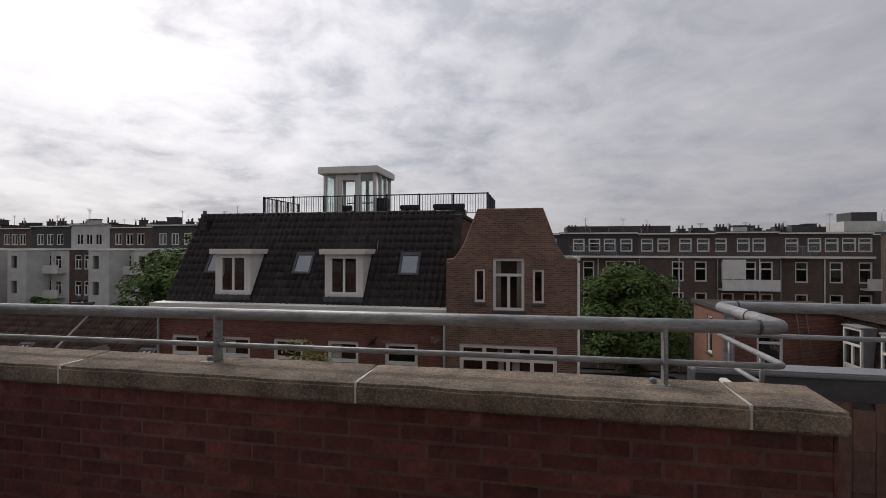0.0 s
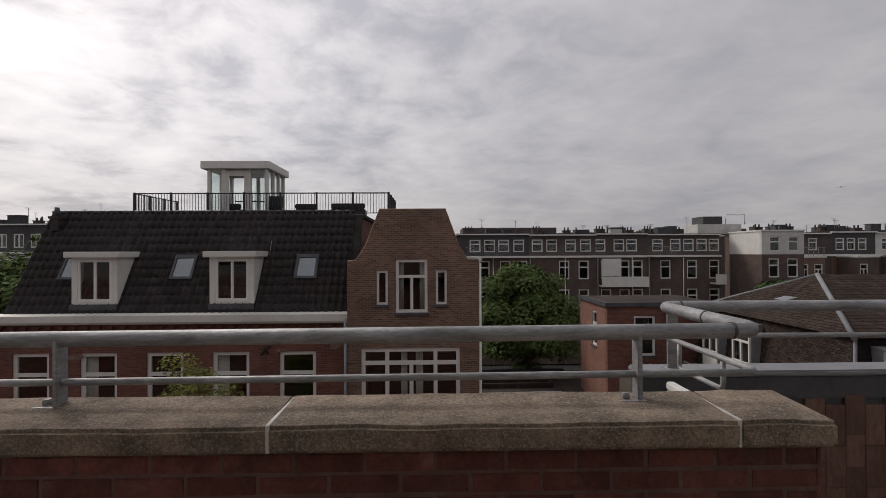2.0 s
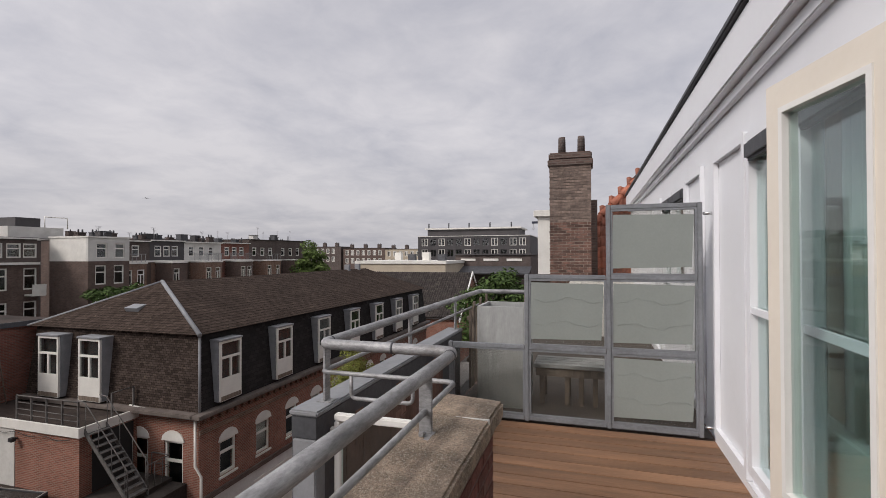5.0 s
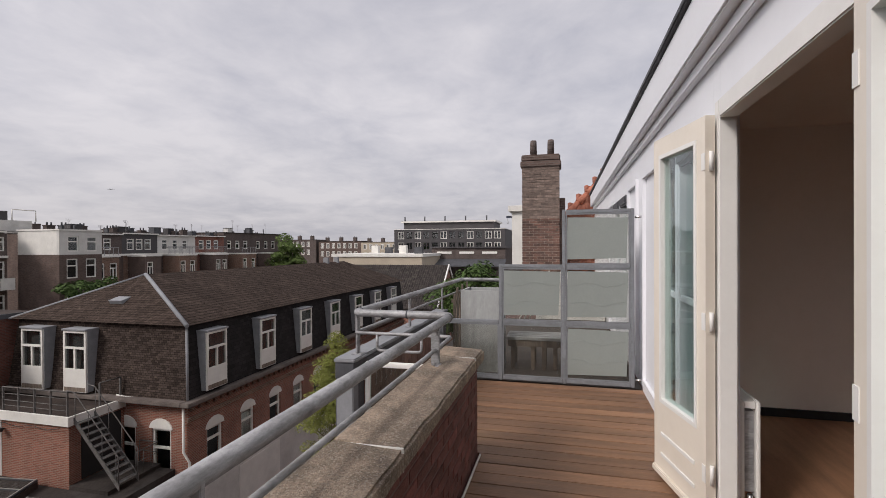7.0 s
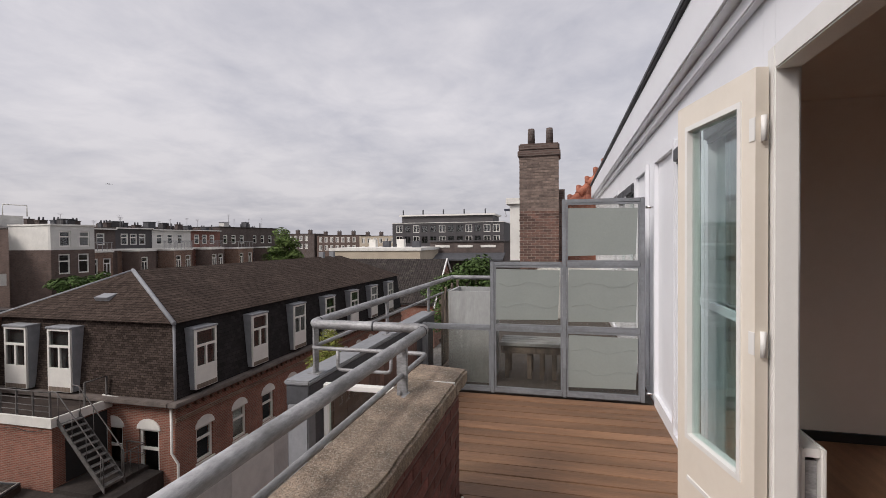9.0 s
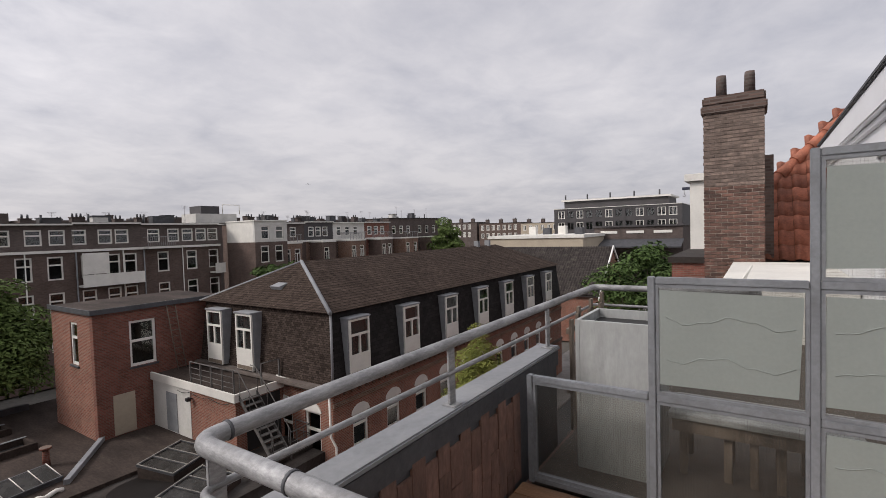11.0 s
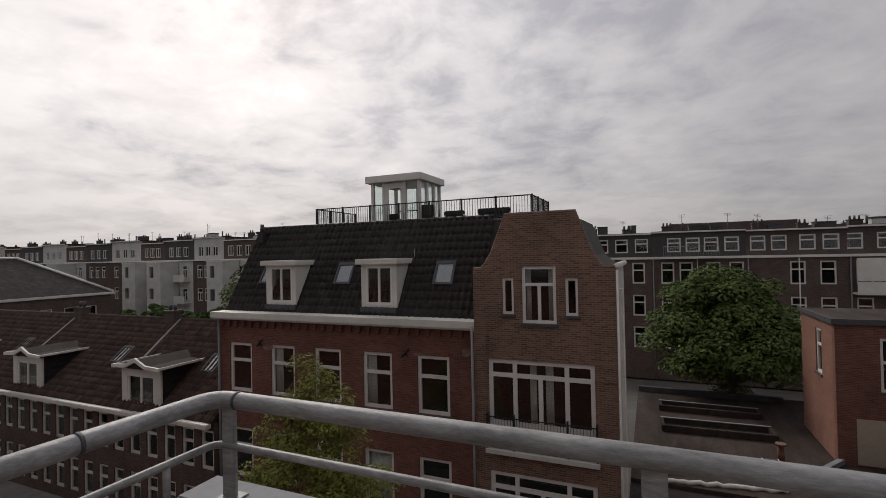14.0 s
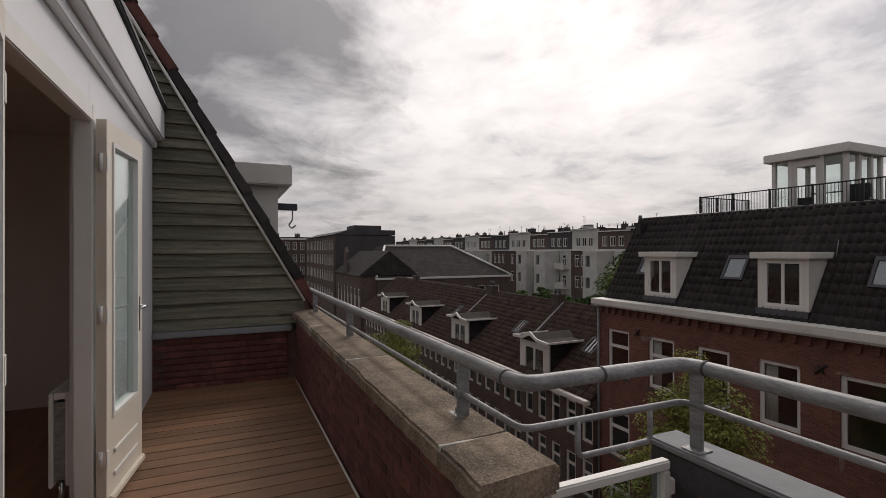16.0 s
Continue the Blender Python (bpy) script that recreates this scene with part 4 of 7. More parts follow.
part("ridge", tube(bmesh.new(), [(0, 4.4, 9.01), (RW, 4.4, 9.01)], 0.11, 6), ROWTILE, row)
for x in (-21.05, -30.6, -39.9, -49.3):
    d = part("dormer", sheet(bmesh.new(), 0, 2.8, 0, 1.9, [hole(0.42, 0.1, 1.96, 1.5)], 0.1), FARWHITE, row, "white dormer with a shallow peaked top and dark cheeks", pose(x - RX0, 0.15, 5.4))
    for a in (0, 2.73):
        part("cheek", prism(bmesh.new(), [(0.102, 0), (0.102, 1.9), (2.4, 1.9)], "x", a, a + 0.07), DARKSLATE, d)
    part("roof_slab", prism(bmesh.new(), [(-0.24, 1.903), (-0.24, 2.0), (0.7, 2.05), (1.4, 2.34), (2.1, 2.05), (3.04, 2.0), (3.04, 1.903)], "y", -0.22, 2.7), DARKFELT, d)
    part("fascia", prism(bmesh.new(), [(-0.3, 1.9), (-0.3, 2.06), (0.7, 2.12), (1.4, 2.45), (2.1, 2.12), (3.1, 2.06), (3.1, 1.9), (2.1, 1.95), (1.4, 2.25), (0.7, 1.95)], "y", -0.32, -0.222), FARWHITE, d)
    part("edge_trim", box(bmesh.new(), 3.042, 3.1, -0.22, 2.6, 1.96, 2.07), FARWHITE, d)
    part("edge_trim", box(bmesh.new(), -0.3, -0.242, -0.22, 2.6, 1.96, 2.07), FARWHITE, d)
    part("flashing", prism(bmesh.new(), [(0.2, 0.1), (2.6, 2.03), (2.6, 1.93), (0.3, 0.08)], "x", 2.805, 2.93), ZINC, d)
    fr, panes, _ = window_meshes(1.96, 1.5, PAIR, 0.13, FARWHITE, 0.06)
    hang("casement", fr, d, pose(0.42, 0.02, 0.1))
    for me in panes:
        hang("pane", me, d, pose(0.42, 0.02, 0.1))
    part("backing", box(bmesh.new(), 0.075, 2.72, 0.5, 0.52, 0.4, 1.85), DARKROOM, d)
for x in (-24.6, -34.2, -17.6):
    roof_window(row, x - RX0, 1.75, 6.98, -(90 - 38.8), 0.85, 1.15)
for x in (-23.2, -16.6, -31.8, -49.3):
    chimney(row, x - RX0, 4.0, 8.5, 0.8, 0.55, 0.95, BRICK_DARK, 2)
for x in (-22.3, -31.9, -15.2):
    part("party_wall_coping", prism(bmesh.new(), [(1.6, 6.9), (4.3, 9.06), (4.3, 8.94), (1.6, 6.78)], "x", x - RX0, x - RX0 + 0.14), ZINC, row)

# ---- large building with a hipped roof at the bend ----
hb = thing("school_building", "brown brick building with a large dark hipped roof", "building", m=pose(-60, 19.3, G, 0, 0, 90))
# local x runs along the eave that faces the street corner, local y goes away from it
HW, HD = 20.9, 16.0
hw = [(1.2 + i * 2.4, 3.6) for i in range(8)]
shell(hb, HW, HD, 8.4, BRICK_BROWN, [hole(u, z, 1.2, 3.6) for u, z in hw], roof=False)
for u, z in hw:
    window(hb, u, z, 1.2, 3.6, TEE, 0.1, FARWHITE, sill=False)
part("cornice", box(bmesh.new(), -0.3, HW + 0.3, -0.3, HD + 0.3, 8.403, 8.7, 0.03), FARWHITE, hb, "pale gutter band")
part("roof", solid(bmesh.new(), [(-0.2, -0.2, 8.7), (HW + 0.2, -0.2, 8.7), (HW + 0.2, HD + 0.2, 8.7), (-0.2, HD + 0.2, 8.7), (2.9, 6.0, 13.1), (13.9, 6.0, 13.1), (13.9, 10, 13.1), (2.9, 10, 13.1)],
                   [(3, 2, 1, 0), (0, 1, 5, 4), (1, 2, 6, 5), (2, 3, 7, 6), (3, 0, 4, 7), (4, 5, 6, 7)]), SLATEROOF, hb)
for a, b in (((-0.2, -0.2, 8.75), (2.9, 6.0, 13.15)), ((HW + 0.2, -0.2, 8.75), (13.9, 6.0, 13.15)), ((2.9, 6.0, 13.15), (13.9, 6.0, 13.15))):
    part("hip_cap", tube(bmesh.new(), [a, b], 0.16, 6), FARWHITE, hb)
wg = thing("school_wing", "brown brick street wing with tall windows", "building", m=pose(-76, 17.0, G))
ww = [(1.0 + i * 2.2, 3.8) for i in range(7)]
shell(wg, 15.8, 8.0, 9.0, BRICK_BROWN, [hole(u, z, 1.1, 3.4) for u, z in ww], roof=False)
for u, z in ww:
    window(wg, u, z, 1.1, 3.4, TEE, 0.1, FARWHITE, sill=False)
part("roof", prism(bmesh.new(), [(-0.3, 9.0), (4.0, 12.4), (8.3, 9.0)], "x", -0.2, 16.0), SLATEROOF, wg)
part("gable", prism(bmesh.new(), [(6.2, 8.9), (6.2, 10.4), (6.6, 11.0), (6.6, 12.2), (7.4, 13.0), (8.2, 12.2), (8.2, 11.0), (8.6, 10.4), (8.6, 8.9)], "y", -0.2, 0.2), BRICK_DARK, wg)
db = thing("corner_block", "tall dark brick corner block with white windows", "building", m=pose(-112, 17.5, G))
dw = [(0.8 + i * 1.9, z) for z in (3.6, 6.9, 9.8, 12.5) for i in range(16)]
shell(db, 32, 11, 15.1, BRICK_BROWN, [hole(u, z, 1.15, 1.9) for u, z in dw], side_mat=SLATE, roof=False)
for u, z in dw:
    window(db, u, z, 1.15, 1.9, TEE, 0.12, FARWHITE, sill=False)
part("roof", prism(bmesh.new(), [(-0.3, 15.2), (2.6, 16.1), (11.0, 16.1), (11.0, 15.2)], "x", 0, 32.1), SLATE, db)
part("roof_house", box(bmesh.new(), 24, 30, 4, 9, 16.103, 17.0), SLATE, db)

eb = thing("street_end_block", "brown brick block with rows of white windows at the street bend", "building", m=pose(-118, 9.2, G, 0, 0, 90))
ew_ = [(0.7 + i * 1.75, z) for z in (3.4, 6.6, 9.6, 12.6) for i in range(6)]
shell(eb, 11.0, 24, 15.6, BRICK_BROWN, [hole(u, z, 1.0, 1.9) for u, z in ew_])
for u, z in ew_:
    window(eb, u, z, 1.0, 1.9, TEE, 0.14, FARWHITE, sill=False)
part("cornice", box(bmesh.new(), -0.1, 11.1, -0.35, -0.003, 15.1, 15.5), FARWHITE, eb, "pale cornice board")
chimney(eb, 2.0, 4, 15.74, 1.2, 0.8, 0.9, BRICK_DARK, 2)
chimney(eb, 7.0, 4, 15.74, 1.2, 0.8, 0.7, BRICK_DARK, 3)

# ---- back row: one long perimeter block ----
FY = 52.0


def back_house(x, w, top, wall_mat, upper_mat, wins, cornice=True, y=FY, d=9.0, label="", low_top=0.78):
    """One house of the far row: brick storeys, a clad top storey above the cornice, its windows."""
    h = thing("row_house", label or "brown brick rear facade with white windows and a clad top floor", "house", "houses of the back row", m=pose(x, y, G))
    lo = [q for q in wins if q[1] < low_top]
    hi = [q for q in wins if q[1] >= low_top]
    zc = low_top - G
    part("wall", sheet(bmesh.new(), 0, w, 0, zc, [hole(q[0], q[1] - G, q[2], q[3]) for q in lo], 0.3), wall_mat, h)
    part("upper_wall", sheet(bmesh.new(), 0, w, zc + 0.003, top - G, [hole(q[0], q[1] - G, q[2], q[3]) for q in hi], 0.25, 0.25), upper_mat, h)
    for a, b, c in ((0, 0.25, 0.51), (w - 0.25, w, 0.51), (0.26, w - 0.26, d - 0.25)):
        part("wall", box(bmesh.new(), a, b, c, d, 0, top - G), wall_mat, h)
    part("dark_backing", box(bmesh.new(), 0.26, w - 0.26, 2.5, 2.6, 0, top - G - 0.02), DARKROOM, h)
    part("roof", box(bmesh.new(), -0.02, w + 0.02, 0.1, d, top - G + 0.003, top - G + 0.16), DARKFELT, h)
    if cornice:
        part("cornice", box(bmesh.new(), 0, w, -0.22, 0.24, zc - 0.16, zc + 0.06), FARWHITE, h, "pale cornice band")
        part("eaves_board", box(bmesh.new(), 0, w, -0.06, 0.099, top - G - 0.02, top - G + 0.12), FARWHITE, h)
    for q in lo:
        window(h, q[0], q[1] - G, q[2], q[3], q[4] if len(q) > 4 else SASH, 0.13, FARWHITE, sill=False)
    for q in hi:
        window(h, q[0], q[1] - G, q[2], q[3], q[4] if len(q) > 4 else SASH, 0.12, FARWHITE, inset=0.3, sill=False)
    return h


def balcony(parent, u, z, w, solid_front=True):
    b = part("balcony", box(bmesh.new(), u, u + w, -1.1, -0.003, z - 0.15, z), FARWHITE, parent, "pale balcony")
    if solid_front:
        part("front", box(bmesh.new(), u, u + w, -1.1, -1.04, z + 0.003, z + 0.95), FARWHITE, b)
    else:
        bm = tube(bmesh.new(), [(u, 0, z + 1), (u, -1.08, z + 1), (u + w, -1.08, z + 1), (u + w, 0, z + 1)], 0.03, 5)
        n = max(4, int(w / 0.2))
        part("railing", bm, STEEL, b)
        bar = mesh_of(box(bmesh.new(), -0.012, 0.012, -1.09, -1.065, 0.003, 1.0), STEEL, "bar")
        for i in range(n + 1):
            hang("bar", bar, b, pose(u + w * i / n, 0, z))


def roof_clutter(parent, w, z, seed):
    """Hatches, vents and aerials that stand on a flat roof."""
    rc = random.Random(seed)
    for q in range(2):
        x, y = 0.6 + rc.random() * (w - 2.2), 0.8 + rc.random() * 2.5
        a, b = 0.7 + rc.random() * 0.9, 0.35 + rc.random() * 0.6
        hatch = part("roof_hatch", box(bmesh.new(), x, x + a, y, y + 0.9, z, z + b, 0.02), (LEAD, SLATE, PLASTER)[rc.randrange(3)], parent)
        part("lid", box(bmesh.new(), x - 0.05, x + a + 0.05, y - 0.05, y + 0.95, z + b + 0.003, z + b + 0.07), LEAD, hatch)
    for q in range(2):
        x, y = 0.4 + rc.random() * (w - 0.8), 0.6 + rc.random() * 2
        t = 0.9 + rc.random() * 1.1
        mast = part("aerial", tube(bmesh.new(), [(x, y, z), (x, y, z + t)], 0.025, 5), STEEL, parent, "thin roof aerial")
        for k in range(3):
            part("rod", tube(bmesh.new(), [(x - 0.35 + 0.06 * k, y, z + t - 0.12 * k), (x + 0.35 - 0.06 * k, y, z + t - 0.12 * k)], 0.014, 4), STEEL, mast)
    x = 0.5 + rc.random() * (w - 1)
    part("vent_pipe", tube(bmesh.new(), [(x, 1.0, z), (x, 1.0, z + 0.8)], 0.09, 7), LEAD, parent)


def fx(px):
    """Place along the back row from the steps at which its windows stand."""
    return 0.56 + (px - 778) * 0.0616


def f_wins(x0, up, lo, w_up=1.2, w_lo=1.15):
    out = [(fx(p) - x0 - w_up / 2, 1.27, w_up, 1.36) for p in up]
    for p in lo:
        for z, h in ((-1.75, 2.05), (-4.9, 2.05), (-8.0, 2.05)):
            out.append((fx(p) - x0 - w_lo / 2, z, w_lo, h))
    return out


segs = [(700, 820, BRICK_BROWN, SLATE, [715, 745, 775, 805], [720, 760, 800]),
        (820, 948, BRICK_BROWN, SLATE, [852, 878, 903, 930], [842, 868, 905, 935]),
        (948, 1068, BRICK_BROWN, BRICK_DARK, [963, 989, 1023, 1050], [1010, 1045]),
        (1068, 1160, BRICK_BROWN, BRICK_DARK, [1076, 1110, 1133], [1085, 1118, 1142]),
        (1160, 1292, BRICK_BROWN, BRICK_DARK, [1180, 1212, 1236, 1260, 1282], [1192, 1240, 1280])]
for k, (a, b, wm, um, ups, los) in enumerate(segs):
    x0 = fx(a)
    h = back_house(x0, fx(b) - x0 - 0.01, 3.05 + 0.1 * (k % 2), wm, um, f_wins(x0, ups, los))
    roof_clutter(h, fx(b) - x0, 14.18 + 0.1 * (k % 2), 60 + k)
    chimney(h, 1.0, 3.0, 14.2, 1.0, 0.7, 0.6, BRICK_DARK, 3)
    chimney(h, 4.6, 3.0, 14.2, 0.8, 0.6, 0.45, BRICK_DARK, 2)
    if k == 1:
        balcony(h, 1.0, 11.8, 4.6, False)
        balcony(h, 4.6, 8.6, 3.2)
        balcony(h, 4.6, 5.4, 3.2)
    if k == 3:
        balcony(h, 0.2, 8.6, 5.1)
        balcony(h, 0.2, 5.4, 5.1)
        part("screen", box(bmesh.new(), 0.2, 2.3, -1.1, -1.05, 9.6, 11.5), FARWHITE, h, "white balcony screen")
    if k == 4:
        balcony(h, 0.1, 11.8, 2.6, False)
        balcony(h, 6.9, 8.8, 1.2)
    part("downpipe", tube(bmesh.new(), [(0.1, -0.1, 11.6), (0.1, -0.1, 0)], 0.06, 6), ZINC, h)
    part("downpipe", tube(bmesh.new(), [(3.9, -0.1, 11.6), (3.9, -0.1, 0)], 0.05, 6), FARWHITE, h)
# white projecting house and the lower houses past it
wb = thing("white_rear_house", "rear extension with a white clad upper floor", "house", m=pose(33.3, 47.0, G))
part("wall", sheet(bmesh.new(), 0, 4.3, 0, 11.9, [hole(0.7, 9.6, 1.1, 1.9), hole(2.6, 9.6, 1.1, 1.9), hole(0.7, 6.4, 1.1, 1.9), hole(2.6, 6.4, 1.1, 1.9)], 0.3), BRICK_BROWN, wb)
part("upper_wall", sheet(bmesh.new(), 0, 4.3, 11.903, 14.2, [hole(0.8, 12.2, 1.1, 1.5), hole(2.7, 12.2, 1.1, 1.5)], 0.3), PLASTER, wb)
for a in (0, 4.0):
    part("side_wall", box(bmesh.new(), a, a + 0.3, 0.302, 5.2, 0, 11.9), BRICK_BROWN, wb)
    part("side_wall", box(bmesh.new(), a, a + 0.3, 0.302, 5.2, 11.903, 14.2), FARWHITE, wb, "plain white side wall")
part("dark_backing", box(bmesh.new(), 0.302, 3.99, 2.5, 2.6, 0, 14.1), DARKROOM, wb)
part("roof", box(bmesh.new(), -0.08, 4.38, -0.1, 5.3, 14.203, 14.35), FARWHITE, wb)
for u, z, hh in ((0.7, 9.6, 1.9), (2.6, 9.6, 1.9), (0.7, 6.4, 1.9), (2.6, 6.4, 1.9)):
    window(wb, u, z, 1.1, hh, SASH, 0.12, FARWHITE, sill=False)
for u in (0.8, 2.7):
    window(wb, u, 12.2, 1.1, 1.5, SASH, 0.12, FARWHITE, sill=False)
pent = thing("roof_structure", "grey roof house with a pale steel frame on top", "roof structure", m=pose(30.5, 53.5, 3.2))
part("body", box(bmesh.new(), 0, 5.0, 0, 3, 0, 1.1), PLASTER, pent)
part("body", box(bmesh.new(), 0.8, 3.0, 0.3, 2.7, 1.103, 2.0), SLATE, pent)
part("frame", tube(bmesh.new(), [(3.4, 0.3, 1.1), (3.4, 0.3, 2.2), (5.6, 0.3, 2.2), (5.6, 0.3, 1.1)], 0.06, 6), FARWHITE, pent)
x = 38.2
rr = random.Random(5)
for k in range(6):
    w = (6.4, 5.2, 6.6, 6.0, 7.4, 8.0)[k]
    ups = [(0.7 + i * (w - 1.4) / 3, 1.3, 1.0, 1.35) for i in range(3)]
    los = [(0.6 + i * (w - 1.2) / 3, z, 1.0, 1.95, TEE) for i in range(3) for z in (-1.8, -4.9)]
    h = back_house(x, w - 0.01, 3.1 + (0.0, 0.15, 0.05, 0.1, 0.7, 0.75)[k], (BRICK_BROWN, BRICK_TAN, BRICK_BROWN, BRICK_RED, BRICK_DARK, BRICK_DARK)[k],
                   (BRICK_DARK, SLATE, PLASTER, BRICK_RED, BRICK_DARK, BRICK_DARK)[k], ups + los, cornice=k < 4)
    roof_clutter(h, w, 3.26 + (0.0, 0.15, 0.05, 0.1, 0.7, 0.75)[k] - G, 80 + k)
    ew = w * 0.55 - 0.6
    ext = [(0.85, z) for z in (9.1, 6.0)] + ([(0.6 + ew - 1.15, z) for z in (9.1, 6.0)] if ew > 2.6 else [])
    e = part("extension", sheet(bmesh.new(), 0.6, 0.6 + ew, 0, 11.5, [hole(u, z, 0.9, 1.75) for u, z in ext], 0.25, -2.6), (BRICK_TAN, BRICK_BROWN)[k % 2], h)
    for a in (0.6, 0.35 + ew):
        part("cheek_wall", box(bmesh.new(), a, a + 0.25, -2.348, -0.01, 0, 11.5), (BRICK_TAN, BRICK_BROWN)[k % 2], e)
    part("backing", box(bmesh.new(), 0.87, 0.33 + ew, -1.6, -1.55, 0, 11.48), DARKROOM, e)
    part("roof_edge", box(bmesh.new(), 0.5, w * 0.55 + 0.1, -2.7, 0.0, 11.503, 11.7), FARWHITE, e)
    for u, z in ext:
        window(h, u, z, 0.9, 1.75, TEE, 0.11, FARWHITE, inset=-2.55, sill=False)
    if k % 2 == 0:
        rl = part("roof_railing", tube(bmesh.new(), [(0.6, -0.2, 12.6), (0.6, -2.6, 12.6), (w * 0.55, -2.6, 12.6), (w * 0.55, -0.2, 12.6)], 0.03, 5), STEEL, e, "thin roof terrace railing")
        for q in range(6):
            part("bar", box(bmesh.new(), 0.58 + q * ew / 5.2, 0.62 + q * ew / 5.2, -2.62, -2.58, 11.7, 12.6), STEEL, rl)
    for j in range(3):
        chimney(h, 0.5 + j * w / 3.2, 2 + rr.random() * 3, 14.2, 0.9, 0.6, 0.5 + 0.4 * rr.random(), (BRICK_DARK, LEAD)[j % 2], 2)
    if k in (2, 3):
        balcony(h, 0.4, 11.75, w * 0.8, False)
    x += w
# pale houses of the same row at the other end
x = -150.0
for k in range(18):
    w = (7.0, 6.0, 6.6, 7.2, 5.6, 6.4, 6.0, 6.6)[k % 8]
    pale = k in (7, 9, 12, 13, 15, 16)
    ups = [(0.8 + i * (w - 1.6) / 3, 2.0, 1.1, 1.5, PAIR) for i in range(3)]
    los = [(0.8 + i * (w - 1.6) / 3, z, 1.1, 1.9, TEE) for i in range(3) for z in (-1.2, -4.6)]
    h = back_house(x, w - 0.01, 4.2 + 0.25 * (k % 3), PLASTER if pale else BRICK_BROWN, (BRICK_BROWN, SLATE, PLASTER)[k % 3], ups + los, low_top=1.5,
                   label="pale rendered rear facade with balconies" if pale else "")
    if k > 8:
        roof_clutter(h, w, 4.36 + 0.25 * (k % 3) - G, 100 + k)
    if pale:
        e = part("extension", sheet(bmesh.new(), 0, 3.0, 0, 12.2, [hole(0.6, 10.0, 0.9, 1.6), hole(0.6, 6.8, 0.9, 1.6)], 0.3), PLASTER, h, "", pose(0.3, -3.0, 0))
        for a in (0, 2.7):
            part("cheek_wall", box(bmesh.new(), a, a + 0.3, 0.302, 2.98, 0, 12.2), PLASTER, e)
        part("cap", box(bmesh.new(), -0.05, 3.05, -0.05, 2.98, 12.203, 12.3), FARWHITE, e)
        balcony(h, 3.4, 9.4, w - 4.0)
        balcony(h, 3.4, 6.2, w - 4.0)
    for j in range(2):
        chimney(h, 0.8 + j * w / 2, 2 + rr.random() * 3, 15.3, 0.9, 0.6, 0.6 + 0.5 * rr.random(), BRICK_DARK, 2)
    x += w
# a farther roofline behind them
for k in range(12):
    x = -120 + k * 18
    if -45 < x < -10:
        continue
    h = thing("far_roofline", "distant dark brick block with chimneys on its roof", "building", "far roofline", m=pose(x, 86 + 3 * (k % 2), G))
    part("wall", box(bmesh.new(), 0, 17.6, 0, 8, 0, 15.4 + (k * 7 % 5) * 0.35), BRICK_DARK, h)
    part("eaves_board", box(bmesh.new(), -0.1, 17.7, -0.2, -0.003, 15.0, 15.2), FARWHITE, h)
    for j in range(5):
        if rr.random() < 0.6:
            chimney(h, 0.6 + j * 3.4 + 1.8 * rr.random(), 1.5 + 3 * rr.random(), 15.4, 0.7 + rr.random(), 0.8, 0.5 + 0.9 * rr.random() ** 2, (BRICK_DARK, LEAD, BRICK_BROWN)[j % 3], 1 + j % 3)

# ---- mansard building on the corner ----
mb = thing("mansard_building", "brown brick building with a mossy mansard roof and white dormers", "building", m=pose(14.3, 15.3, G))
MW, MD = 26.4, 9.5
arch = [(1.04 + i * 2.2, 3.5) for i in range(11)]
part("wall", sheet(bmesh.new(), 0, MW, 0, 6.3, [hole(u, z, 0.95, 1.42) for u, z in arch], 0.3), BRICK_ORANGE, mb)
bm = sheet(bmesh.new(), 0, MD - 0.303, 0, 6.3, [hole(MD - 1.75, 3.0, 0.95, 2.2), hole(MD - 3.5, 3.0, 0.95, 2.2)], 0.3)
part("end_wall", bm, BRICK_ORANGE, mb, "", pose(0, MD, 0, 0, 0, -90))
for v in (MD - 1.75, MD - 3.5):
    fr, panes, _ = window_meshes(0.95, 2.2, SASH, 0.1, FARWHITE, 0.08)
    o = hang("window", fr, mb, pose(0.06, MD - v, 3.0, 0, 0, -90))
    for me in panes:
        hang("pane", me, o)
    am = part("arch_head", prism(bmesh.new(), [(0.475 + 0.56 * math.cos(a), 2.2 + 0.42 * math.sin(a)) for a in [math.pi * i / 8 for i in range(9)]], "y", -0.1, -0.02), FARWHITE, o)
part("wall", box(bmesh.new(), MW - 0.3, MW, 0.302, MD, 0, 6.3), BRICK_ORANGE, mb)
part("wall", box(bmesh.new(), 0.31, MW - 0.31, MD - 0.3, MD, 0, 6.3), BRICK_ORANGE, mb)
part("dark_backing", box(bmesh.new(), 0.6, MW - 0.4, 2.6, 2.7, 0, 6.2), DARKROOM, mb)
arch_head = mesh_of(prism(bmesh.new(), [(0.475 + 0.56 * math.cos(a), 0.42 * math.sin(a)) for a in [math.pi * i / 8 for i in range(9)]], "y", -0.03, -0.003), FARWHITE, "arch_head")
for u, z in arch:
    o = window(mb, u, z, 0.95, 1.42, SASH, 0.1, FARWHITE, curtain=((0.1, 0.9),) if u in (arch[1][0], arch[3][0]) else None)
    hang("arch_head", arch_head, o, pose(0, -0.07, 1.42))
part("white_base", box(bmesh.new(), 0.4, 14.0, -0.05, -0.004, 0, 2.9), PLASTER, mb, "white plastered garage front")
part("garage_door", box(bmesh.new(), 3.0, 6.2, -0.09, -0.052, 0, 2.5, 0.01), FARWHITE, mb)
